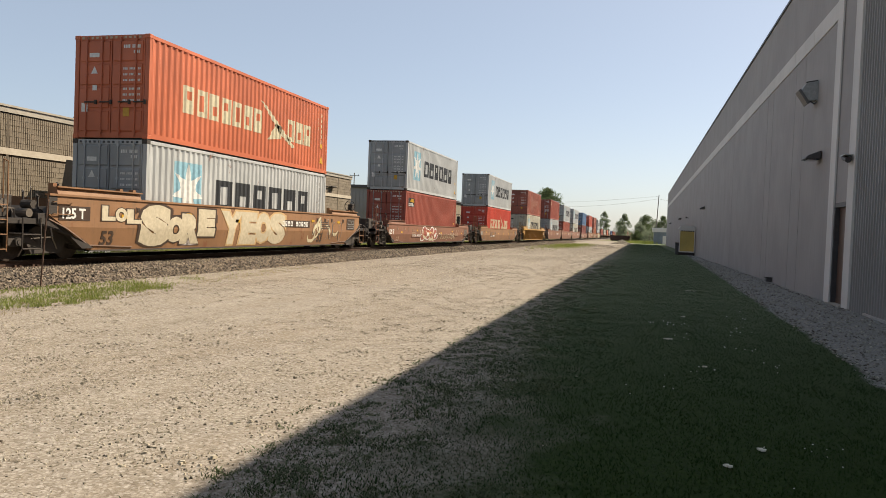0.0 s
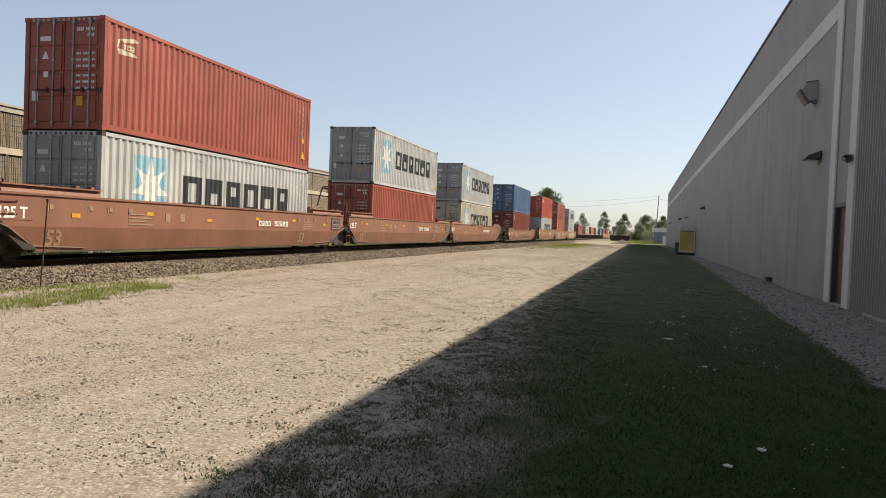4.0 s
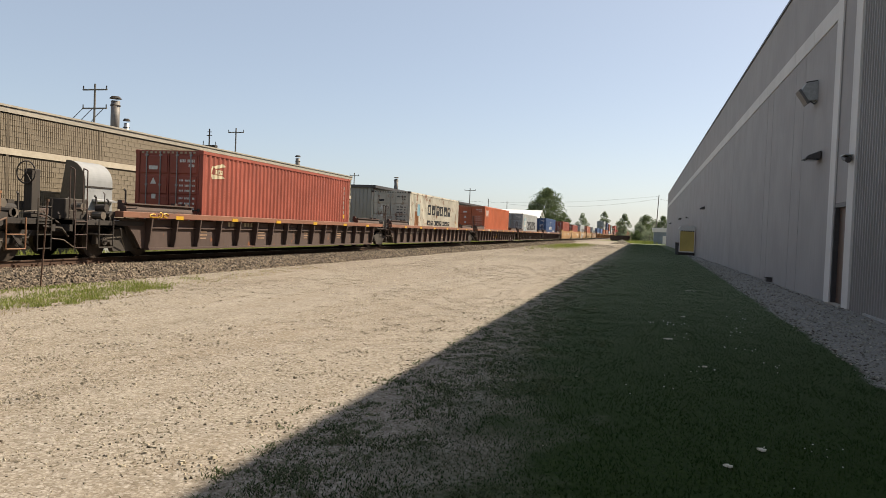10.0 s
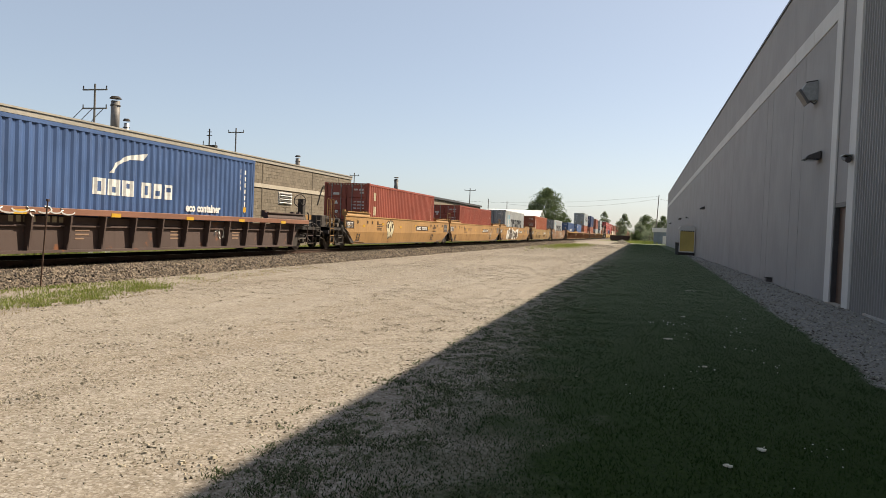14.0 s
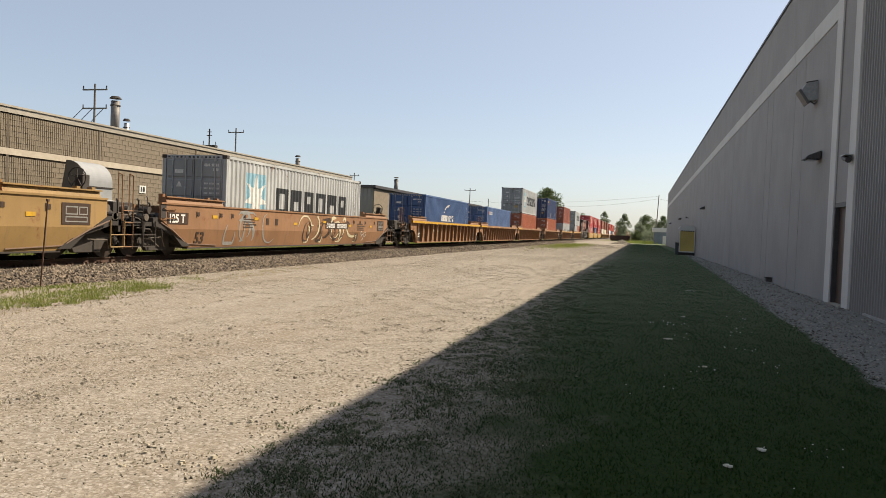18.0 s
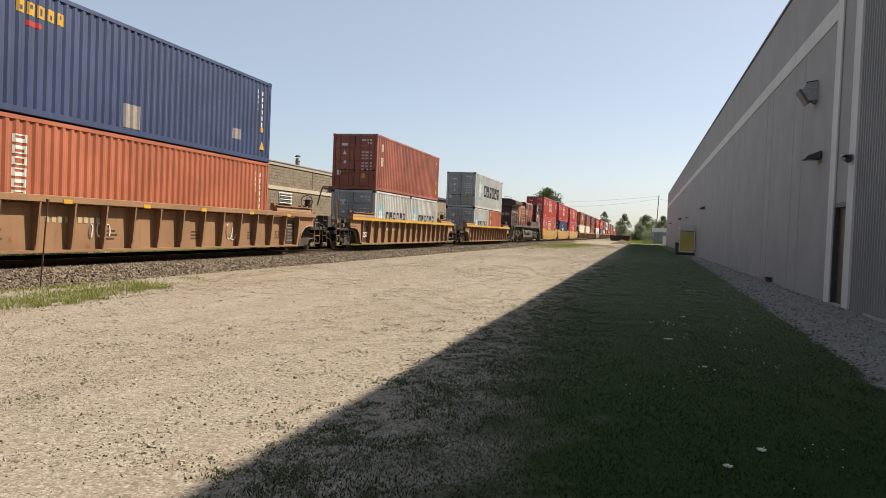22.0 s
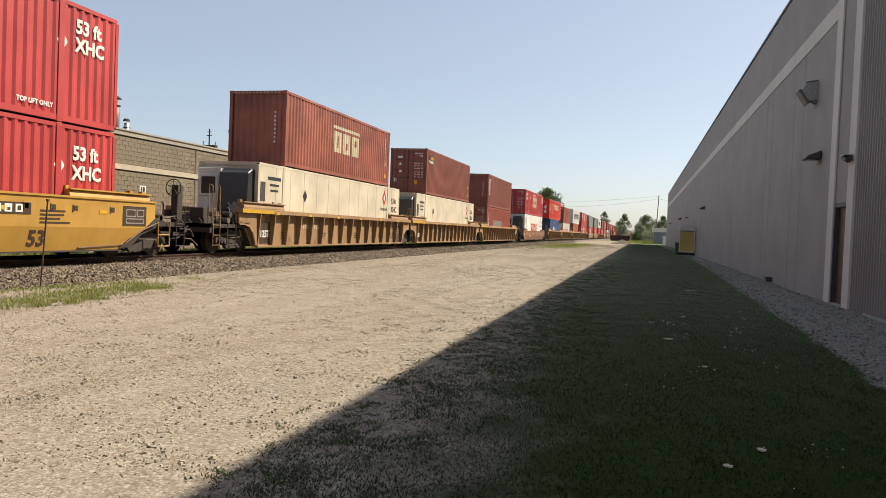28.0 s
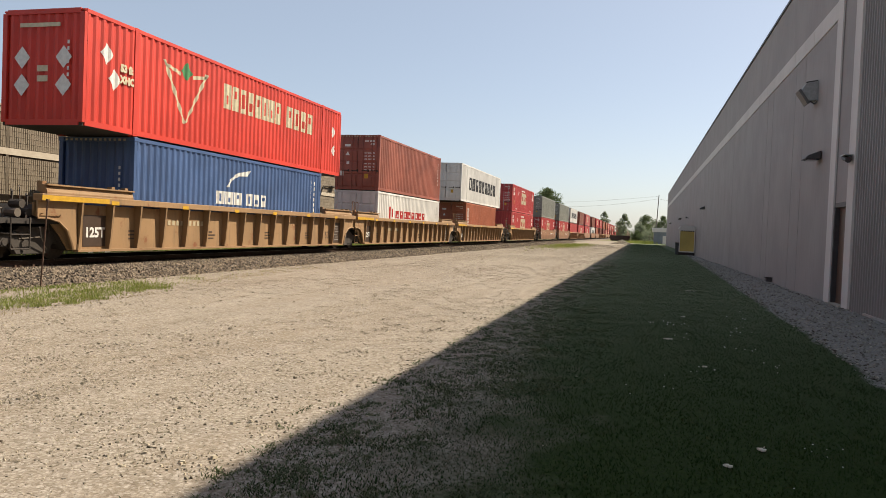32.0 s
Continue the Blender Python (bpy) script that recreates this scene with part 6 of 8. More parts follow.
def car_marks(car, style, top, Lb, colour, seed, bold):
    """Stencilled weights, reflectors and number boards on the side facing the lot."""
    rnd = random.Random(seed)
    x = 1.392 if style == "smooth" else 1.503
    z0 = top - 0.42
    dark_ground = colour in ("oxide", "soot", "rust_brown")
    ink = INK["white"] if dark_ground else INK["brown"]
    if style == "smooth":
        ya, step, zb, h = (1.95, 0.29, 1.07, 0.26) if colour == "gold" else (-5.2, 0.19, 0.57, 0.16) if top < 1.4 else (1.7, 0.23, z0 - 0.16, 0.27)
        xb = x if zb > 0.8 else skin(zb + h / 2, top) + 0.008
        board = part("number_board", Geo().box(xb - 0.004, xb + 0.003, ya, ya + step * 11, zb, zb + h), INK["brown"] if not dark_ground else PAINTS[colour], car, "dark number board")
        g = Geo()
        for i in range(10):
            if i != 4:
                for p in glyph(i, ya + step * (i + 0.5), ya + step * (i + 1.18), zb + h * 0.16, zb + h * 0.84, step * 0.17):
                    g.prism(p, xb + 0.003, xb + 0.007, "x")
        tagged(part("number_bars", g, INK["white"], board, "white number bars"), kind="stuff")
        g = Geo()
        for y in (-Lb + 0.3, -Lb + 1.6, -Lb + 2.3, -Lb + 3.1, Lb - 3.4, Lb - 2.6, Lb - 1.9, Lb - 0.6):
            g.box(x - 0.003, x + 0.003, y, y + 0.035, z0 + 0.08, z0 + 0.26)
            g.box(x - 0.003, x + 0.003, y + 0.06, y + 0.17, z0 + 0.12, z0 + 0.24)
        for y in (-5.2, 5.4):
            for k in range(4):
                g.box(x - 0.003, x + 0.003, y, y + rnd.uniform(0.6, 1.1), z0 - 0.2 + 0.09 * k, z0 - 0.16 + 0.09 * k)
        for y in (-3.6, -2.9):
            g.box(x - 0.003, x + 0.003, y, y + 0.22, z0 - 0.08, z0 + 0.16)
        tagged(part("stencil", g, INK["thinline"] if dark_ground else ink, car, "small stencilled marks"), kind="stuff")
        for txt, y in (("53", -Lb + 0.3), ("53", Lb - 3.2)):
            key = ("text", txt, 0.52)
            if key not in MESHES:
                MESHES[key] = letters(txt, 0.52, bold=0.014)
            part("writing", MESHES[key], INK["thinline"] if dark_ground else INK["brown"], car, "stencilled number 53", pose(skin(0.36, top) + 0.006, y, 0.36) @ pose(0, 0, 0, 0, 11.6, 0))
        nb = part("notice_board", Geo().box(x - 0.003, x + 0.003, Lb - 0.1, Lb + 0.85, z0 - 0.22, z0 + 0.3), INK["brown"], car, "dark notice board with pale frames")
        for a, b, c, d in ((0.02, 0.42, 0.02, 0.22), (0.46, 0.75, 0.02, 0.22), (0.02, 0.75, -0.16, -0.02)):
            g = Geo()
            for p in ring(Lb + a, Lb + b, z0 + c, z0 + d, 0.028):
                g.prism(p, x + 0.003, x + 0.007, "x")
            part("pale_frame", g, INK["grey"], nb, "pale frame on the board")
        wb = part("weight_board", Geo().box(x - 0.003, x + 0.003, -Lb - 1.15, -Lb - 0.12, z0 - 0.14, z0 + 0.2), INK["brown"] if not dark_ground else PAINTS[colour], car, "dark weight board")
        key = ("text", "125T", 0.34)
        if key not in MESHES:
            MESHES[key] = letters("125 T", 0.34, bold=0.01)
        part("writing", MESHES[key], INK["white"], wb, "white lettering", pose(x + 0.004, -Lb - 1.1, z0 - 0.09))
    else:
        key = ("text", "53", 0.42)
        if key not in MESHES:
            MESHES[key] = letters("53", 0.42)
        xi = 1.274
        if style == "rib":
            part("writing", MESHES[key], INK["brown"], car, "stencilled number 53", pose(xi, Lb - 1.72, 0.5))
            notice = part("notice_board", Geo().box(xi - 0.002, xi + 0.004, Lb - 0.9, Lb - 0.12, 0.3, 1.2), INK["brown"], car, "dark notice board")
            g = Geo()
            for k in range(6):
                g.box(xi + 0.004, xi + 0.007, Lb - 0.72 + 0.05 * (k % 2), Lb - 0.24 - 0.06 * (k % 3), 0.42 + 0.12 * k, 0.45 + 0.12 * k)
            tagged(part("print_bars", g, INK["grey"], notice, "pale lines of small print"), kind="stuff")
            bd = part("weight_board", Geo().box(xi - 0.002, xi + 0.003, -Lb + 0.3, -Lb + 1.1, 0.32, 1.1), INK["brown"], car, "dark weight board")
            key = ("text", "125T", 0.3)
            if key not in MESHES:
                MESHES[key] = letters("125T", 0.34, bold=0.012)
            part("writing", MESHES[key], INK["white"], bd, "white lettering", pose(xi + 0.004, -Lb + 0.36, 0.56))
        g = Geo()
        for i in range(9):
            if i != 4:
                g.box(xi - 0.002, xi + 0.004, -4.6 + 0.21 * i, -4.47 + 0.21 * i, 0.9, 1.04)
        tagged(part("number_bars", g, INK["old_cream"], car, "pale number bars"), kind="stuff")
        g = Geo()
        for y in (-6.3, -2.6, 1.2, 4.6):
            for k in range(3):
                g.box(xi - 0.002, xi + 0.004, y, y + rnd.uniform(0.3, 0.55), 0.5 + 0.1 * k, 0.54 + 0.1 * k)
        tagged(part("stencil", g, INK["thinline"] if dark_ground else ink, car, "small stencilled marks"), kind="stuff")
    g = Geo()
    for i in range(6):
        y = -Lb + 1.1 + (2 * Lb - 2.2) * i / 5 + rnd.uniform(-0.15, 0.15)
        zz = top - 0.12 if style != "smooth" else z0 + rnd.choice((0.0, 0.12))
        g.box(x - 0.002, x + 0.004, y, y + (0.36 if style == "low" else 0.28), zz - 0.05, zz + 0.05)
    tagged(part("reflector", g, INK["yellow"], car, "yellow reflector strips"), kind="stuff")


def skin(z, top):
    """How far out the folded side lies at height z."""
    fold = 0.80 if top > 1.4 else 0.72
    return 1.385 if z >= fold else 1.385 - 0.115 * (fold - z) / (fold - 0.24)


def swirl(car, top, y0, y1, z0, z1, ink, seed, flat=0.0):
    """Broad flowing spray-paint ribbons that swell and taper."""
    rnd = random.Random(seed)
    g = Geo()
    for i in range(max(4, int((y1 - y0) / (0.22 if flat else 0.42)))):
        yc, zc = rnd.uniform(y0, y1), z0 + (z1 - z0) * rnd.uniform(0.3, 0.7)
        ay, az = rnd.uniform(0.2, 0.65) * (0.5 if flat else 1.0), (z1 - z0) * rnd.uniform(0.3, 0.5)
        a0, turns, drift, wide = rnd.uniform(0, 6.28), rnd.choice((-1, 1)) * rnd.uniform(1.6, 4.2), rnd.uniform(-0.5, 0.5), rnd.uniform(0.03, 0.085) * (0.45 if flat else 1.0)
        m, pts = 26, []
        for j in range(m + 1):
            t = j / m
            a = a0 + turns * t
            pts.append((yc + ay * math.cos(a) + drift * t, min(z1, max(z0, zc + az * math.sin(a))), wide * math.sin(math.pi * (0.06 + 0.9 * t)) ** 0.8))
        n0 = len(g.v)
        for j, (y, z, w) in enumerate(pts):
            ya, za = pts[max(0, j - 1)][:2]
            yb, zb = pts[min(m, j + 1)][:2]
            d = math.hypot(yb - ya, zb - za) or 1.0
            ny, nz = -(zb - za) / d * w, (yb - ya) / d * w
            for k in (-1, 1):
                zz = min(top - 0.03, max(0.27, z + k * nz))
                g.v.append(((flat or skin(zz, top)) + 0.007 + 0.0001 * i, y + k * ny, zz))
        g.f += [(n0 + 2 * j, n0 + 2 * j + 1, n0 + 2 * j + 3, n0 + 2 * j + 2) for j in range(m)]
    tagged(part("graffiti", g, INK[ink], car, "flowing spray-painted ribbons"), kind="stuff")


def graffiti(car, y0, y1, z0, z1, fill, edge, seed, top=1.5):
    """Spray-painted bubbles: overlapping wavy blobs with a rim and a lighter heart."""
    rnd = random.Random(seed)
    n = max(3, int((y1 - y0) / 0.72))
    go, gf, gh = Geo(), Geo(), Geo()
    w = (y1 - y0) / n
    for i in range(n):
        yc = y0 + w * (i + 0.5)
        hh = (z1 - z0) / 2 * rnd.uniform(0.95, 1.15)
        zc = (z0 + z1) / 2 + rnd.uniform(-0.1, 0.1) * (z1 - z0)
        ph, lean, m_ = rnd.uniform(0, 6.3), rnd.uniform(-0.45, 0.45), rnd.choice((2, 3, 3, 4))
        wave = rnd.uniform(0.12, 0.3)
        for g, k, lift in ((go, 1.0, 0.004), (gf, 0.84, 0.006), (gh, 0.34, 0.008)):
            pts = []
            for j in range(22):
                a = 2 * math.pi * j / 22
                r = (1 + wave * math.sin(m_ * a + ph)) * k
                ez = hh * r * math.sin(a) * 0.85
                pts.append((lift + 0.00004 * i, yc + w * 0.78 * r * math.cos(a) + lean * ez * 0.5 + (0.12 * w if k < 0.5 else 0), zc + ez + (rnd.uniform(-0.01, 0.01))))
            if k > 0.5 or i % 2:
                n0 = len(g.v)
                for q in range(6):
                    for p in pts:
                        zz = min(top - 0.02, max(0.26, zc + (p[2] - zc) * (q + 0.02) / 5.02))
                        g.v.append((skin(zz, top) + p[0], yc + (p[1] - yc) * (q + 0.02) / 5.02, zz))
                g.f.extend([(n0 + 22 * q + j, n0 + 22 * q + (j + 1) % 22, n0 + 22 * q + 22 + (j + 1) % 22, n0 + 22 * q + 22 + j) for j in range(22) for q in range(5)])
    for g, ink, lab in ((go, edge, "spray-painted rim shapes"), (gf, fill, "spray-painted bubble shapes"), (gh, edge, "spray-painted inner strokes")):
        tagged(part("graffiti", g, INK[ink], car, lab), kind="stuff")


def spray_word(car, rows, fill, edge, top, fat=0.07, rim=0.05, slant=0.0):
    """Fat spray-painted letters, each in a box of its own: rows of (letter, y0, y1, z0, z1)."""
    fold = 0.80 if top > 1.4 else 0.72
    for i, (ch, y0, y1, z0, z1) in enumerate(rows):
        for ink, off, lift in ((edge, fat + rim, 0.009), (fill, fat, 0.011)):
            if rim == 0 and lift < 0.01:
                continue
            cu = bpy.data.curves.new("spray", "FONT")
            cu.body, cu.offset, cu.shear, cu.resolution_u = ch, off, slant, 3
            ob = bpy.data.objects.new("spray", cu)
            me = bpy.data.meshes.new_from_object(ob)
            bpy.data.objects.remove(ob)
            co = np.empty(len(me.vertices) * 3, np.float32)
            me.vertices.foreach_get("co", co)
            co = co.reshape(-1, 3)
            lo, hi = co.min(0) + (rim if off > fat else 0), co.max(0) - (rim if off > fat else 0)
            y = y0 + (co[:, 0] - lo[0]) / (hi[0] - lo[0]) * (y1 - y0)
            z = z0 + (co[:, 1] - lo[1]) / (hi[1] - lo[1]) * (z1 - z0)
            bm = bmesh.new()
            bm.from_mesh(me)
            bm.verts.ensure_lookup_table()
            for v, yy, zz in zip(bm.verts, y, z):
                v.co = (0.0, float(yy), float(min(top - 0.02, max(0.27, zz))))
            bmesh.ops.bisect_plane(bm, geom=list(bm.verts) + list(bm.edges) + list(bm.faces), plane_co=(0, 0, fold), plane_no=(0, 0, 1))
            for v in bm.verts:
                v.co.x = skin(v.co.z, top) + lift + 0.0003 * i
            bm.to_mesh(me)
            bm.free()
            if not me.materials:
                me.materials.append(None)
            part("graffiti_letter", me, INK[ink], car, "fat spray-painted letter" if ink == fill else "dark rim of a spray-painted letter")


def scrawl(car, y0, y1, z0, z1, ink, seed, x=1.39, top=0.0):
    """Looping spray-painted lines."""
    rnd = random.Random(seed)
    g = Geo()
    n = max(3, int((y1 - y0) / 0.34))
    for i in range(n):
        yc = y0 + (y1 - y0) * (i + 0.5) / n
        r1, r2 = rnd.uniform(0.08, 0.2), (z1 - z0) * rnd.uniform(0.3, 0.5)
        zc = (z0 + z1) / 2 + rnd.uniform(-0.06, 0.06)
        a0, turns = rnd.uniform(0, 6.28), rnd.uniform(3.0, 6.2)
        pts = [(x + 0.004, yc + r1 * math.cos(a0 + turns * j / 9) + rnd.uniform(-0.015, 0.015) + 0.012 * j, zc + r2 * math.sin(a0 + turns * j / 9)) for j in range(10)]
        if top:
            pts = [(skin(p[2], top) + 0.003, p[1], p[2]) for p in pts]
        g.path(pts, 0.010 if top else 0.02, 3)
    tagged(part("graffiti", g, INK[ink], car, "looping spray-painted scrawl"), kind="stuff")


def well_car(style, colour, near, far_, top, Lt, Lb, gap0, gap1, label, seed, tags=(), fine=True):
    """near, far_: 's' for a coupler end, 'a' for a shared truck. gap0, gap1: distance from centre to each joint."""
    car = thing("well_car", label, "rail car")
    col = PAINTS[colour]
    if style == "smooth":
        m = smooth_side(top, Lt, Lb)
        part("side_plate", m, col, car)
        part("side_plate", m, col, car, m=pose(0, 0, 0, 0, 0, 180))
        part("lower_plate", lower_plate(top, Lt, Lb), col, car, "inward leaning lower plate")
        part("lower_plate", lower_plate(top, Lt, Lb), col, car, "inward leaning lower plate", pose(0, 0, 0, 0, 0, 180))
        part("top_lip", cached(("top_lip", top, Lt), lambda g: g.box(1.265, 1.415, -Lt, Lt, top, top + 0.05)), col, car)
        mid = Lb * 0.35 + Lt * 0.65
        for s in (-1, 1):
            part("bolster", cached(("bolster", Lt, Lb, top, s), lambda g: g.prism([(s * (Lt + 0.25), 1.1), (s * (Lt + 0.25), 0.86), (s * (Lb + 0.75), 0.62), (s * (Lb + 0.3), 0.28), (s * (Lb - 0.1), 0.28), (s * (mid - 0.1), 0.84), (s * (Lt - 0.1), 1.12)], 1.17, 1.33, "x")), BLACK_STEEL, car, "black bolster over the wheels")
            edging = cached(("edging", Lt, Lb, top, s), lambda g: g.path([(1.27 + 0.115 * (z - 0.24) / 0.56 + 0.012, y, z) for y, z in ((s * (Lb - 1.6), 0.30), (s * (Lb + 0.05), 0.36), (s * (mid - 0.05), 0.77 if top > 1.4 else 0.69), (s * (mid + 0.55), 0.98 if top > 1.4 else 0.9))], 0.018, 4))
            part("edging", edging, INK["worn_edge"], car, "worn bright edge strip")
        part("bottom_sill", cached(("bottom_sill", Lb), lambda g: g.box(1.13, 1.29, -Lb, Lb, 0.2, 0.24)), DUSTY_STEEL, car)
    else:
        m = rib_side(top, Lt, Lb)
        part("side_plate", m, col, car)
        part("side_plate", m, col, car, m=pose(0, 0, 0, 0, 0, 180))
        chord = cached(("top_chord", top, Lt), lambda g: g.box(1.24, 1.50, -Lt, Lt, top - 0.16, top), 0.01)
        part("top_chord", chord, col if style == "rib" else PAINTS["oxide"], car)
        part("top_chord", chord, col, car, m=pose(0, 0, 0, 0, 0, 180))
        part("bottom_sill", cached(("rib_sill", Lb), lambda g: g.box(1.27, 1.42, -Lb, Lb, 0.2, 0.26)), col, car)
        if style == "low":
            part("mid_rail", cached(("mid_rail", Lb), lambda g: g.box(1.27, 1.33, -Lb, Lb, 0.80, 0.84)), col, car)
        post = cached(("side_post", top), lambda g: g.prism([(1.27, 0.26), (1.40, 0.26), (1.49, top - 0.16), (1.27, top - 0.16)], -0.028, 0.028, "y").box(1.385, 1.40, -0.05, 0.05, 0.26, 0.4))
        arch = cached(("end_panel", top, Lt, Lb), lambda g: g.prism([(Lb + 0.02, 0.26), (Lb + 0.02, top - 0.16), (Lt, top - 0.16), (Lt, 1.02), (Lb + 0.95, 1.02), (Lb + 0.62, 0.95), (Lb + 0.36, 0.74), (Lb + 0.2, 0.42), (Lb + 0.16, 0.26)], 1.33, 1.38, "x").path([(1.385, Lt, 1.0), (1.385, Lb + 0.95, 1.0), (1.385, Lb + 0.62, 0.93), (1.385, Lb + 0.34, 0.72), (1.385, Lb + 0.18, 0.4), (1.385, Lb + 0.14, 0.26)], 0.03, 5))
        near_arch = cached(("near_panel", top, Lt, Lb), lambda g: g.prism([(-Lb - 0.02, 0.26), (-Lb - 0.02, top - 0.16), (-Lt, top - 0.16), (-Lt, 1.02), (-Lb - 0.95, 1.02), (-Lb - 0.62, 0.95), (-Lb - 0.36, 0.74), (-Lb - 0.2, 0.42), (-Lb - 0.16, 0.26)], 1.33, 1.38, "x").path([(1.385, -Lt, 1.0), (1.385, -Lb - 0.95, 1.0), (1.385, -Lb - 0.62, 0.93), (1.385, -Lb - 0.34, 0.72), (1.385, -Lb - 0.18, 0.4), (1.385, -Lb - 0.14, 0.26)], 0.03, 5))
        if style == "rib":
            part("end_panel", arch, col, car, "arched end panel over the wheels")
            part("end_panel", near_arch, col, car, "arched end panel over the wheels")
            if "yellow top rail" in label:
                part("chord_stripe", cached(("long_stripe", top, Lt), lambda g: g.box(1.5, 1.503, -Lt, Lt, top - 0.13, top - 0.02)), INK["yellow"], car, "yellow reflective stripe")
            elif colour in ("tan", "dusty_tan", "amber", "gold"):
                part("chord_stripe", cached(("chord_stripe", top, Lt), lambda g: g.box(1.5, 1.503, -Lt, -Lt + 2.2, top - 0.15, top - 0.03)), INK["yellow"], car, "yellow reflective stripe")
        n = 16
        if not fine:
            part("side_posts", cached(("side_posts", top), lambda g: [g.box(1.27, 1.36, y - 0.05, y + 0.05, 0.27, top - 0.2) for y in (-Lb + 0.05 + (2 * Lb - 0.1) * i / 15 for i in range(16))]), col, car)
        for i in range(n if fine else 0):
            part("side_post", post, col, car, m=pose(0, -Lb + 0.05 + (2 * Lb - 0.1) * i / (n - 1), 0))
    if style == "smooth" and near == "s":
        part("end_sheet", cached(("end_sheet", top, Lt, Lb), lambda g: g.box(1.386, 1.391, -Lt, -Lb - 1.2, 1.09, top)), BLACK_STEEL, car, "black end sheet")
    part("well_floor", cached(("well_floor", Lb), lambda g: [g.box(-1.25, 1.25, -Lb, Lb, 0.22, 0.27)] + [g.box(-1.25, 1.25, y - 0.2, y + 0.2, 0.27, 0.355) for y in (-Lb + 0.4, -6.0, -0.2, 0.2, 6.0, Lb - 0.4)]), BLACK_STEEL, car)
    blk = cached(("well_end", top), lambda g: g.prism([(0.0, 0.25), (0.0, top - 0.25), (-0.9, top - 0.25), (-1.3, 0.95), (-0.6, 0.9), (-0.15, 0.25)], -1.2, 1.2, "x"))
    part("well_end", blk, BLACK_STEEL, car, "dark end bulkhead", pose(0, -Lb - 0.05, 0))
    part("well_end", blk, BLACK_STEEL, car, "dark end bulkhead", pose(0, Lb + 0.05, 0, 0, 0, 180))
    guide = cached("guide_plate", lambda g: [g.prism([(1.2, 0.0), (1.40, 0.0), (1.40, 0.05), (1.34, 0.21), (1.2, 0.23)], -1.5, 1.5, "y").box(1.34, 1.42, -1.52, 1.52, 0.2, 0.235)] + [g.box(1.1, 1.24, y - 0.06, y + 0.06, 0.05, 0.3) for y in (-1.42, 0.9, 1.42)])
    for y in (-Lt + 1.75, Lt - 1.75) if fine else ():
        part("guide", guide, col, car, "raised container guide", pose(0, y, top))
    if near == "s":
        end_gear(car, -1, -Lt - 0.1, True, col) if fine else None
        truck(car, -9.45 if Lt > 9.7 else -9.35, fine)
    else:
        truck(car, -gap0)
        part("joint", cached("joint", lambda g: g.box(-0.6, 0.6, -1.3, 1.3, 0.78, 0.96).box(-1.25, 1.25, -0.9, 0.9, 0.96, 1.02).tube((0, 0, 0.9), (0, 0, 1.2), 0.3, 12), 0.0), BLACK_STEEL, car, "dark articulated joint", pose(0, -gap0, 0))
        if fine:
            tagged(part("brake_rigging", rigging_mesh(5, 0.022, 14), DUSTY_STEEL, car, "brake pipes round the joint", pose(0, -gap0 + 0.2, 0)), kind="stuff")
            tagged(part("brake_rigging", rigging_mesh(6, 0.013, 9), PIPE_DUST, car, "thin dusty brake rigging", pose(0, -gap0 + 0.2, 0)), kind="stuff")
            part("ladder", ladder_mesh(), col, car, m=pose(1.34, -gap0 + 0.45, 0))
            part("handrail", rail_mesh(), col, car, m=pose(1.28, -gap0 + 0.45, 0))
    if far_ == "s":
        end_gear(car, 1, Lt + 0.1, False, col) if fine else None
        truck(car, 9.45 if Lt > 9.7 else 9.35, fine)
    if fine:
        car_marks(car, style, top, Lb, colour, seed, None)
    for t in tags:
        if t[0] == "word":
            spray_word(car, t[1], t[2], t[3], top, *t[4:])
        elif t[0] == "g":
            graffiti(car, *t[1:], top=top)
        elif t[0] == "w":
            swirl(car, top, *t[1:], flat=0.0 if style == "smooth" else 1.272)
        elif style == "smooth":
            scrawl(car, *t[1:], top=top)
        else:
            scrawl(car, *t[1:], x=1.385 if style == "smooth" else 1.275 if t[3] < 1.0 else 1.50)
    return car


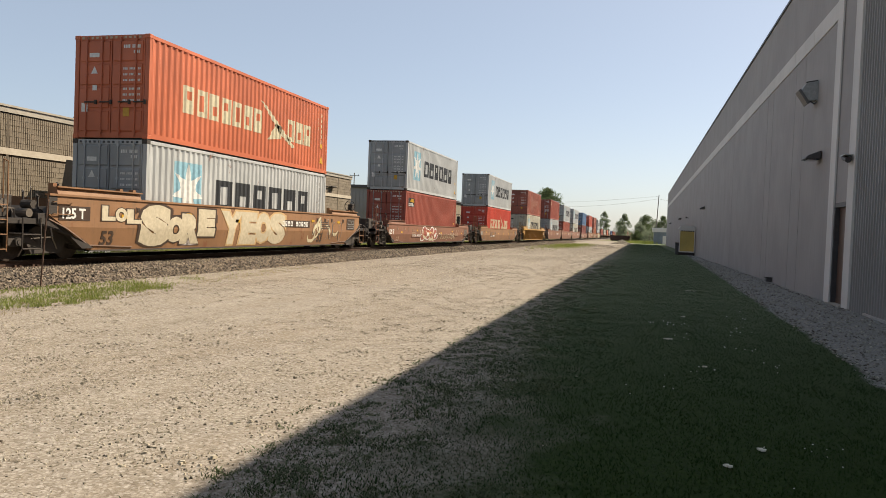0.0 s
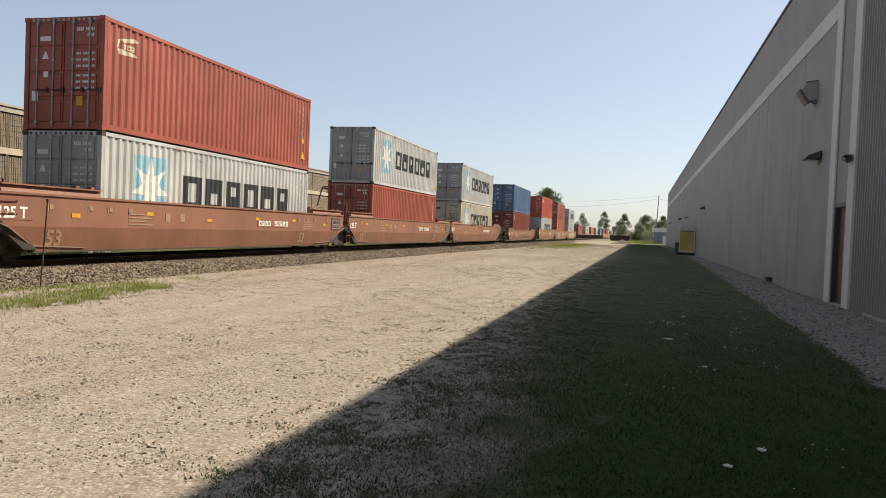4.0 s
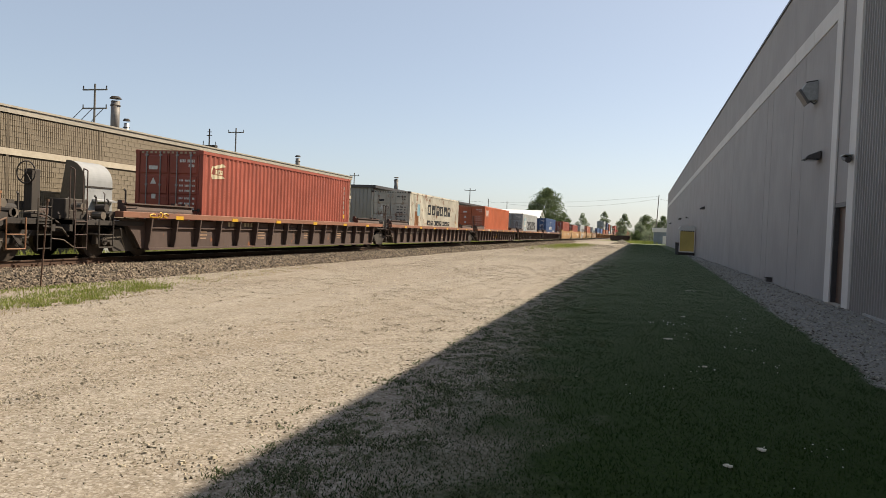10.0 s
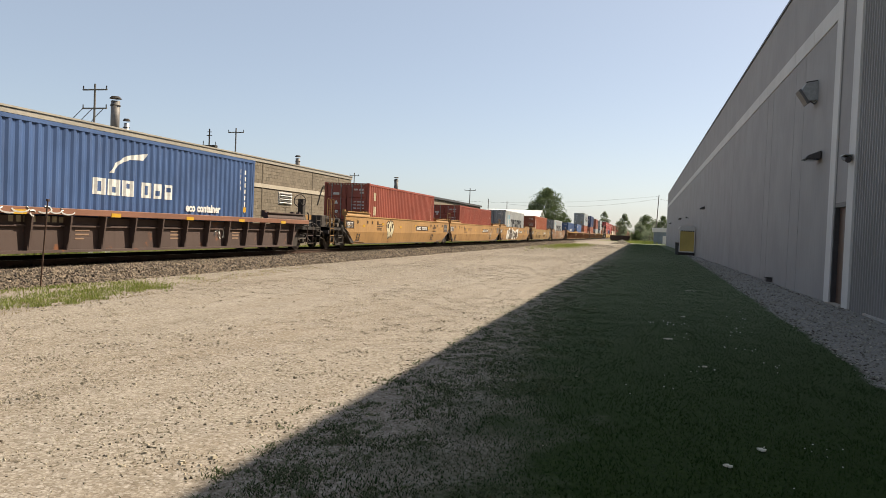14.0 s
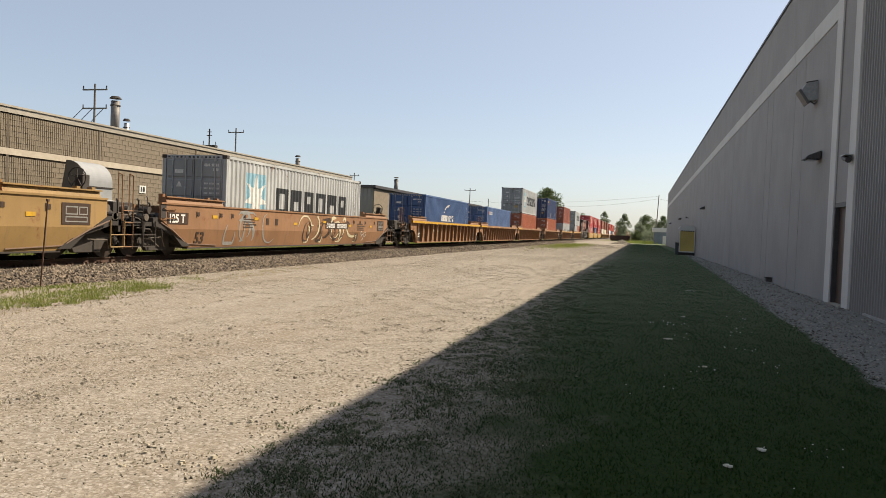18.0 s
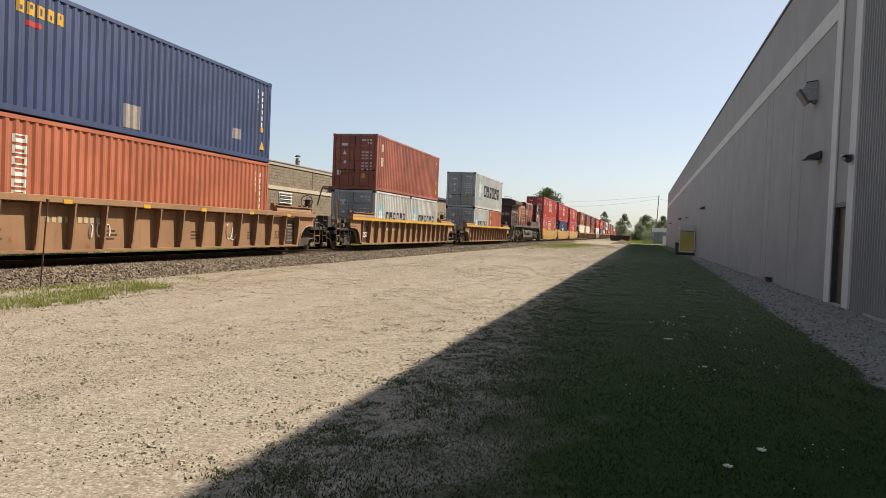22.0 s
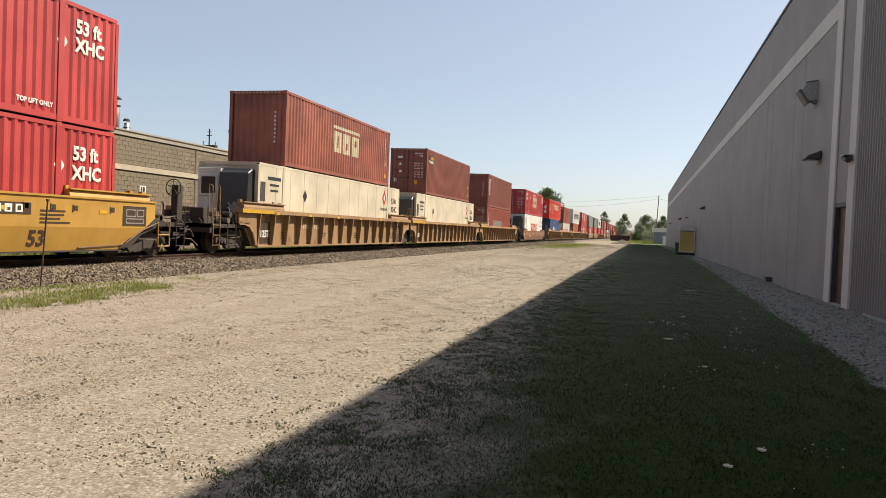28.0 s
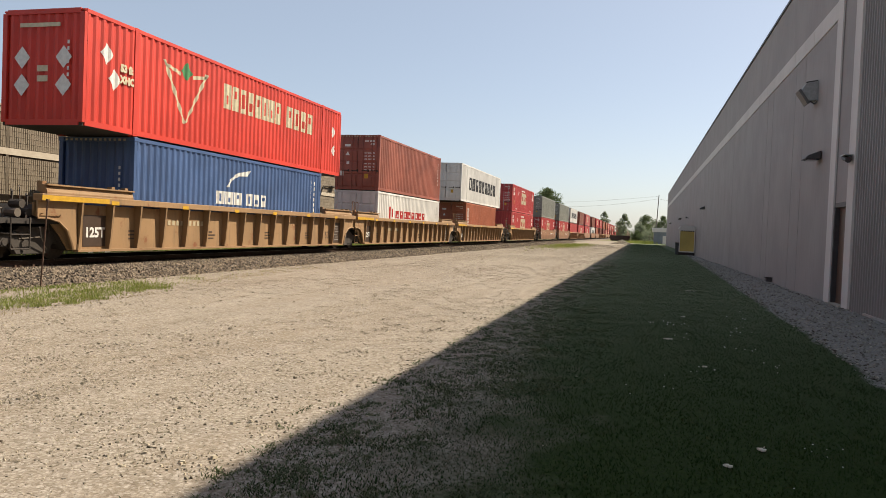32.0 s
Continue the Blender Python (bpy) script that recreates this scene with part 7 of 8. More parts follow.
# ---------------- locomotive ----------------
def locomotive():
    """Origin at the near (rear) end on the rail; the cab is at the far end."""
    lo = thing("locomotive", "sooty red diesel locomotive with a long hood", "locomotive")
    red, dark, fr, dust, beige = PAINTS["loco_red"], PAINTS["loco_dark"], PAINTS["loco_grey"], PAINTS["loco_dust"], PAINTS["loco_beige"]
    part("underframe", Geo().box(-1.1, 1.1, 0.6, 22.4, 1.0, 1.66).mesh("underframe", 0.01), BLACK_STEEL, lo, "black frame beam")
    part("walkway", Geo().box(-1.5, 1.5, 1.3, 22.3, 1.66, 1.72).box(1.4, 1.5, 2.3, 22.1, 1.72, 1.89).mesh("walkway", 0.008), fr, lo, "dusty walkway and side sill")
    for i in range(12):
        part("sill_joint", cached("sill_joint", lambda g: g.box(1.5, 1.506, -0.015, 0.015, 1.67, 1.88)), BLACK_STEEL, lo, m=pose(0, 2.9 + 1.62 * i, 0))
    # radiator end
    part("radiator_hood", Geo().box(-0.98, 0.98, 2.5, 6.9, 1.72, 4.1).mesh("rad_hood", 0.03), dark, lo, "soot-blackened rear hood")
    part("radiator_wing", Geo().prism([(-0.95, 3.8), (0.95, 3.8), (1.40, 4.08), (1.42, 4.42), (0.75, 4.66), (-0.75, 4.66), (-1.42, 4.42), (-1.40, 4.08)], 2.28, 6.92, "y").mesh("rad_wing", 0.02), dark, lo, "dark overhanging radiator housing")
    part("wing_edge", Geo().box(1.415, 1.43, 2.35, 6.9, 4.12, 4.4), PAINTS["loco_soot"], lo, "dusty brown outer edge of the radiator")
    part("lower_panel", Geo().box(0.98, 1.0, 2.45, 6.55, 1.95, 3.36), dust, lo, "dusty red panel behind the doors")
    for i in range(6):
        d = part("hood_door", cached("rad_door", lambda g: g.box(1.0, 1.03, 0.03, 0.46, 2.02, 3.2), 0.008), PIPE_DUST, lo, "tall louvred hood door", pose(0, 2.75 + 0.64 * i, 0))
        part("grille", cached("rad_grille", lambda g: [g.box(1.028, 1.034, 0.09, 0.40, 2.08, 3.14)] + [g.box(1.034, 1.042, 0.09, 0.40, 2.13 + 0.1 * k, 2.17 + 0.1 * k) for k in range(10)]), BLACK_STEEL, d)
    part("soot_edge", Geo().prism([(6.5, 3.32), (6.9, 3.32), (7.6, 4.1), (6.5, 4.1)], 0.975, 0.985, "x"), dark, lo, "sooty slanting paint edge")
    # engine hood
    arch = [(-0.97, 1.72), (0.97, 1.72), (0.97, 3.95), (0.86, 4.2), (0.5, 4.3), (-0.5, 4.3), (-0.86, 4.2), (-0.97, 3.95)]
    part("engine_hood", Geo().prism(arch, 6.9, 12.28, "y").mesh("eng_hood", 0.015), red, lo, "faded red engine hood")
    for i in range(9):
        part("hood_door", cached("eng_door", lambda g: g.box(0.97, 0.982, 0.025, 0.55, 1.98, 3.9).box(0.982, 0.995, 0.46, 0.5, 2.5, 2.62), 0.004), red, lo, m=pose(0, 7.1 + 0.572 * i, 0))
    for i in range(10):
        part("latch", cached("door_latch", lambda g: g.box(0.982, 1.0, 0, 0.05, 3.72, 3.78)), INK["grey"], lo, "small pale door latch", pose(0, 7.3 + 0.572 * i, 0))
    for y in (7.55, 10.5):
        part("roof_seam", cached("roof_seam", lambda g: g.prism([(0.975, 1.9), (0.985, 1.9), (0.985, 3.96), (0.87, 4.21), (0.5, 4.312), (0.5, 4.3), (0.86, 4.2), (0.975, 3.95)], -0.02, 0.02, "y")), BLACK_STEEL, lo, m=pose(0, y, 0))
    part("exhaust", Geo().box(-0.45, 0.45, 7.0, 8.0, 4.28, 4.6).mesh("exhaust", 0.05), BLACK_STEEL, lo, "sooty exhaust stack")
    horn = part("horn", Geo().box(0.2, 0.8, 9.25, 9.35, 4.28, 4.36).box(0.45, 0.55, 9.2, 9.4, 4.3, 4.5), BLACK_STEEL, lo)
    for x, a, b in ((0.28, 9.0, 9.45), (0.5, 8.9, 9.4), (0.72, 9.15, 9.65)):
        part("trumpet", Geo().tube((x, a, 4.5), (x, b, 4.5), 0.03, 10, 0.085), BLACK_STEEL, horn)
    # equipment hood
    part("equipment_hood", Geo().box(-1.02, 1.02, 12.3, 18.5, 1.72, 4.62).mesh("blower", 0.04), red, lo, "faded red equipment hood")
    part("equipment_roof", Geo().prism([(-1.0, 4.6), (1.0, 4.6), (0.85, 4.72), (-0.85, 4.72)], 12.35, 18.4, "y"), dark, lo, "dark roof of the equipment hood")
    part("equipment_rear", Geo().box(-1.0, 1.0, 12.28, 12.3, 4.25, 4.62), dark, lo, "dark rear face")
    for y, w, z0, z1 in ((12.7, 0.86, 3.97, 4.43), (14.78, 0.66, 3.88, 4.5), (15.64, 0.68, 3.88, 4.5)):
        f = part("intake_frame", Geo().box(1.02, 1.05, y - 0.04, y + w + 0.04, z0 - 0.05, z1 + 0.05), dust, lo, "frame of the intake grille")
        part("intake_grille", Geo().box(1.05, 1.056, y, y + w, z0, z1), BLACK_STEEL, f, "black intake grille")
    for a, b, z1 in ((12.45, 13.15, 3.7), (13.2, 13.85, 3.7), (14.7, 15.5, 3.7), (15.55, 16.35, 3.7), (16.5, 17.15, 4.3), (17.2, 17.85, 3.3)):
        d = part("hood_door", Geo().box(1.02, 1.034, a, b, 1.98 if a < 14 else 2.45, z1).mesh("eq_door", 0.004), red, lo)
        part("latch", Geo().box(1.034, 1.05, b - 0.12, b - 0.06, 2.9, 3.04), BLACK_STEEL, d)
    part("dark_flank", Geo().prism([(17.75, 2.45), (18.5, 2.45), (18.5, 4.6), (18.2, 4.6)], 1.036, 1.046, "x"), dark, lo, "dark slanting paint flank")
    # cab and nose
    part("cab", Geo().prism([(18.5, 1.72), (20.85, 1.72), (20.85, 3.7), (20.6, 4.42), (20.2, 4.6), (18.5, 4.6)], -1.48, 1.48, "x").mesh("cab", 0.03), dust, lo, "dusty brown cab side")
    part("cab_roof", Geo().box(-1.5, 1.5, 18.45, 20.35, 4.58, 4.66).mesh("cab_roof", 0.02), beige, lo, "dusty roof edge of the cab")
    part("cab_rear", Geo().box(1.03, 1.47, 18.46, 18.5, 2.4, 4.58), dark, lo, "dark rear of the cab")
    part("mirror", Geo().box(1.5, 1.6, 20.3, 20.42, 3.85, 4.25).mesh("cab_mirror", 0.01), DARK_TRIM, lo)
    w = part("cab_window", Geo().box(1.48, 1.51, 18.72, 20.55, 3.74, 4.34), beige, lo, "dusty window frame")
    for a, b in ((18.8, 19.5), (19.6, 20.1), (20.16, 20.48)):
        part("pane", Geo().box(1.51, 1.518, a, b, 3.8, 4.28), DARK_GLASS, w)
    part("armrest", Geo().box(1.5, 1.62, 19.3, 20.3, 3.66, 3.74), BLACK_STEEL, lo)
    part("nose", Geo().prism([(20.85, 1.72), (22.0, 1.72), (22.0, 3.28), (20.85, 3.72)], -1.44, 1.44, "x").mesh("nose", 0.05), dust, lo, "dusty red-brown short nose")
    for i in range(4):
        part("cab_number", cached("cab_number", lambda g: g.box(1.482, 1.488, 0, 0.26, 3.1, 3.4)), INK["cream"], lo, "cream number bar", pose(0, 18.88 + 0.34 * i, 0))
    part("low_cabinet", Geo().box(-1.46, 1.46, 13.85, 18.5, 1.72, 2.42).mesh("low_cabinet", 0.015), beige, lo, "dust-covered low cabinets beside the hood")
    for y in (13.9, 15.7):
        part("cabinet_joint", cached("cabinet_joint", lambda g: g.box(1.46, 1.466, -0.012, 0.012, 1.8, 2.4)), BLACK_STEEL, lo, m=pose(0, y, 0))
    for y, wd, z0, z1 in ((18.62, 0.78, 1.9, 2.54), (19.7, 0.86, 1.9, 2.54)):
        l = part("side_louver", Geo().box(1.48, 1.495, y, y + wd, z0, z1), beige, lo)
        for k in range(7):
            part("slat", cached(("loco_slat", round(wd, 2)), lambda g: g.box(0, 0.012, 0.06, wd - 0.06, 0.0, 0.045)), BLACK_STEEL, l, m=pose(1.495, y, z0 + 0.06 + 0.085 * k))
    for y in (15.9, 17.3):
        l = part("small_louver", Geo().box(1.46, 1.472, y, y + 0.5, 1.98, 2.28), beige, lo)
        for k in range(3):
            part("slat", cached("small_slat", lambda g: g.box(0, 0.01, 0.03, 0.47, 0.0, 0.04)), BLACK_STEEL, l, m=pose(1.472, y, 2.02 + 0.09 * k))
    # name blocks and a golden emblem
    for z0, z1, y0, y1, n in ((3.23, 3.7, 9.3, 13.8, 8), (2.47, 2.9, 9.3, 12.5, 7)):
        p = (y1 - y0) / n
        for i in range(n):
            y = y0 + p * i
            xx = 1.0 if y < 12.1 else 1.052
            g = Geo()
            for shape in glyph(0, y, y + p * 0.7, z0, z1 + (0.1 if i == 0 else 0.0), p * 0.16):
                g.prism(shape, xx - 0.004, xx + 0.004, "x")
            part("name_shape", g, INK["old_cream"], lo, "worn cream mark in a letter's place")
    ov = lambda ry, rz: [(7.95 + ry * math.cos(a), 2.98 + rz * math.sin(a)) for a in (2 * math.pi * i / 22 for i in range(22))]
    part("emblem", Geo().prism(ov(0.74, 0.92), 0.984, 1.0, "x"), INK["redpatch"], lo, "faded red oval emblem")
    part("emblem_rim", Geo().prism(ov(0.66, 0.84), 1.0, 1.003, "x"), INK["old_gold"], lo, "faded golden ring")
    part("emblem_face", Geo().prism(ov(0.50, 0.68), 1.003, 1.006, "x"), INK["redpatch"], lo, "faded red inner field")
    part("emblem_shield", Geo().prism([(7.68, 3.2), (7.6, 2.85), (7.72, 2.5), (7.95, 2.36), (8.18, 2.5), (8.3, 2.85), (8.22, 3.2)], 1.006, 1.009, "x"), INK["old_yellow"], lo, "yellow shield shape")
    part("emblem_crest", Geo().prism([(7.62, 3.24), (8.3, 3.24), (8.22, 3.42), (7.98, 3.54), (7.74, 3.44)], 1.006, 1.009, "x"), INK["old_yellow"], lo, "yellow crest shape")
    for i in range(4):
        part("rear_number", cached("rear_number", lambda g: g.box(0, 0.2, 2.485, 2.497, 2.85, 3.15)), INK["grey"], lo, "grey number bar", pose(-0.3 + 0.28 * i, 0, 0))
    hl = part("headlight", Geo().box(-0.16, 0.16, 2.2, 2.28, 4.12, 4.5), BLACK_STEEL, lo)
    for z in (4.21, 4.41):
        part("lens", cached("lamp_lens", lambda g: g.tube((0, 2.15, 0), (0, 2.2, 0), 0.085, 12)), DARK_GLASS, hl, m=pose(0, 0, z))
    part("roof_grab", Geo().path([(0.2, 2.4, 4.64), (0.2, 2.4, 4.84), (0.9, 2.4, 4.8), (0.9, 2.4, 4.6)], 0.02), BLACK_STEEL, lo)
    # handrails and steps
    part("handrail", Geo().path([(1.45, 2.1, 0.6), (1.45, 2.05, 2.6), (1.45, 2.25, 2.82), (1.45, 14.2, 2.82), (1.45, 14.95, 3.44), (1.45, 18.5, 3.46)], 0.022), PIPE_DUST, lo, "long side handrail")
    for y in (2.8, 4.45, 6.05, 7.65, 9.4, 11.1, 12.75, 14.25):
        part("stanchion", cached("stanchion", lambda g: g.tube((1.46, 0, 1.6), (1.46, 0, 2.82), 0.024, 6)), DUSTY_STEEL, lo, m=pose(0, y, 0))
    for y in (15.0, 15.9, 17.6):
        part("stanchion", cached("stanchion_up", lambda g: g.tube((1.46, 0, 2.4), (1.46, 0, 3.45), 0.024, 6)), DUSTY_STEEL, lo, m=pose(0, y, 0))
    for s in (-1, 1):
        part("stair_rail", Geo().path([(s * 1.42, 0.75, 0.5), (s * 1.42, 0.75, 2.7), (s * 1.42, 0.95, 2.75), (s * 1.42, 1.9, 1.9), (s * 1.42, 2.0, 1.3)], 0.024), GALV, lo, "pale stair handrail")
        part("stair_side", Geo().prism([(0.65, 0.35), (2.3, 0.35), (2.3, 1.66), (1.9, 1.66), (1.5, 0.55), (0.65, 0.5)], s * 1.3, s * 1.36, "x"), BLACK_STEEL, lo)
        for i in range(4):
            part("step", cached("loco_step", lambda g: g.box(-0.3, 0.3, 0.0, 0.5, -0.02, 0.02)), PIPE_DUST, lo, m=pose(s * 1.15, 0.9 + 0.27 * i, 0.4 + 0.33 * i))
        part("front_rail", Geo().path([(s * 1.4, 22.2, 1.5), (s * 1.4, 22.3, 2.5), (s * 1.3, 22.9, 1.9), (s * 1.3, 22.95, 0.5)], 0.024), GALV, lo, "pale front handrail")
    part("rear_rail", Geo().path([(-1.3, 0.7, 1.6), (-1.3, 0.7, 2.7), (-0.5, 0.7, 2.7), (-0.5, 0.7, 1.6)], 0.024), BLACK_STEEL, lo)
    part("rear_deck", Geo().box(-1.35, 1.35, 0.5, 2.6, 1.56, 1.68), BLACK_STEEL, lo)
    part("rear_box", Geo().box(-1.0, 0.6, 1.2, 2.45, 1.68, 2.15).mesh("rear_box", 0.03), BLACK_STEEL, lo)
    part("pilot", Geo().box(-1.35, 1.35, 0.45, 0.6, 0.25, 1.66), BLACK_STEEL, lo)
    part("front_pilot", Geo().box(-1.4, 1.4, 22.3, 22.5, 0.25, 1.72).box(1.0, 1.4, 22.5, 22.9, 0.36, 0.42).box(1.0, 1.4, 22.5, 22.8, 0.9, 0.96), BLACK_STEEL, lo)
    for y0 in (0.0, 23.2):
        part("coupler", Geo().box(-0.15, 0.15, y0 - 0.4, y0 + 0.5, 0.65, 0.95).mesh("loco_coupler", 0.03), WHEEL_STEEL, lo)
    part("air_hoses", rigging_mesh(9, 0.022, 16), DUSTY_STEEL, lo, "dark hoses and cables", pose(0, 1.2, 0.1))
    # tank, reservoirs and trucks
    part("fuel_tank", Geo().prism([(-1.4, 1.3), (1.1, 1.3), (1.1, 0.84), (1.46, 0.8), (1.44, 0.52), (1.2, 0.2), (-1.2, 0.2), (-1.44, 0.52)], 8.4, 15.85, "y").mesh("fuel_tank", 0.02), beige, lo, "dust-covered fuel tank")
    for a, b in ((8.4, 9.2), (14.0, 15.85)):
        part("tank_end", Geo().prism([(1.05, 0.8), (1.46, 0.8), (1.42, 1.3), (1.05, 1.32)], a, b, "y").mesh("tank_end", 0.02), beige, lo, "dust-covered tank end")
    for y in (9.35, 11.75):
        t = part("air_tank", Geo().tube((1.3, y + 0.1, 1.1), (1.3, y + 1.85, 1.1), 0.27, 18).tube((1.3, y, 1.1), (1.3, y + 0.1, 1.1), 0.2, 18, 0.27).tube((1.3, y + 1.85, 1.1), (1.3, y + 1.95, 1.1), 0.27, 18, 0.2), beige, lo, "cylindrical air tank")
        for dy in (0.35, 1.6):
            part("strap", cached("tank_strap", lambda g: g.tube((1.3, 0, 1.1), (1.3, 0.05, 1.1), 0.28, 18)), BLACK_STEEL, t, m=pose(0, y + dy, 0))
    part("filter_box", Geo().box(1.2, 1.45, 7.75, 8.3, 1.2, 1.6).box(1.15, 1.35, 7.85, 8.2, 0.9, 1.2).mesh("filter_box", 0.02), PIPE_DUST, lo)
    for yc in (5.3, 18.95):
        prof = [(-2.65, 0.78), (-2.65, 1.0), (-1.9, 1.06), (-1.1, 1.2), (1.1, 1.2), (1.9, 1.06), (2.65, 1.0), (2.65, 0.78), (2.25, 0.62), (1.5, 0.84), (0.75, 0.55), (-0.75, 0.55), (-1.5, 0.84), (-2.25, 0.62)]
        t = part("truck", Geo().prism(prof, 1.0, 1.15, "x").prism(prof, -1.15, -1.0, "x").mesh("loco_truck", 0.02), TRUCK_DUST, lo, "dusty three-axle truck frame", pose(0, yc, 0))
        for dy in (-1.85, 0.0, 1.85):
            part("wheelset", cached("loco_wheels", lambda g: [g.tube((s * 0.69, 0, 0), (s * 0.82, 0, 0), 0.52, 24) for s in (-1, 1)] + [g.tube((-1.2, 0, 0), (1.25, 0, 0), 0.1, 10)]), WHEEL_STEEL, t, "large worn steel wheels", pose(0, dy, 0.52))
            part("axle_box", cached("axle_box", lambda g: g.box(1.12, 1.26, -0.2, 0.2, -0.17, 0.2).tube((1.26, 0, 0), (1.31, 0, 0), 0.13, 10), 0.0), DUSTY_STEEL, t, m=pose(0, dy, 0.52))
        for dy, s in ((-2.45, 1), (-0.75, -1), (0.75, 1), (2.45, -1)):
            part("brake_cylinder", cached(("brake_cyl", s), lambda g: g.tube((1.22, -0.2, 1.05), (1.22, 0.2, 1.05), 0.12, 12).path([(1.24, s * 0.2, 1.05), (1.24, s * 0.42, 0.75), (1.24, s * 0.3, 0.42)], 0.035)), PIPE_DUST, t, m=pose(0, dy, 0))
        part("brake_beam", cached("brake_beam", lambda g: g.path([(1.2, -2.2, 1.2), (1.2, -1.0, 1.26), (1.2, 1.0, 1.26), (1.2, 2.2, 1.18)], 0.025).path([(1.22, -1.2, 0.9), (1.22, -0.4, 0.62), (1.22, 0.4, 0.62), (1.22, 1.2, 0.92)], 0.05)), DUSTY_STEEL, t)
        for d in (-2.2, -1.5, -0.35, 0.35, 1.5, 2.2):
            part("spring_post", cached("loco_spring", lambda g: g.tube((1.1, 0, 0.5), (1.1, 0, 0.82), 0.085, 8)), DUSTY_STEEL, t, m=pose(0, d, 0))
    return lo
# ---------------- the train ----------------
TAN_L, AMB_L, OXI_L = "tan well car with smooth folded sides and graffiti", "amber yellow well car with ribbed sides", "red oxide well car with smooth folded sides"
# centre, style, paint, near and far joint, side height, label, graffiti, and the boxes: level, size, paint, design, near end
G = "g"
# spray-painted words, letter by letter: y from, to, z from, to
LOL = (("L", -8.0, -7.5, 0.98, 1.36), ("O", -7.5, -7.05, 0.96, 1.32), ("L", -7.05, -6.45, 0.92, 1.30))
SORE = (("S", -6.5, -5.1, 0.30, 1.46), ("O", -5.3, -4.45, 0.40, 1.16), ("R", -4.6, -3.6, 0.36, 1.26), ("E", -3.75, -2.8, 0.58, 1.42))
YEOS = (("Y", -2.45, -1.1, 0.32, 1.42), ("E", -1.2, -0.1, 0.32, 1.42), ("O", -0.2, 0.9, 0.36, 1.42), ("S", 0.8, 2.1, 0.30, 1.44))
MROE = (("m", -4.5, -2.5, 0.34, 1.42), ("r", -2.5, -1.6, 0.45, 1.2), ("o", -1.6, -0.4, 0.36, 1.1), ("e", -0.4, 0.8, 0.36, 1.15))
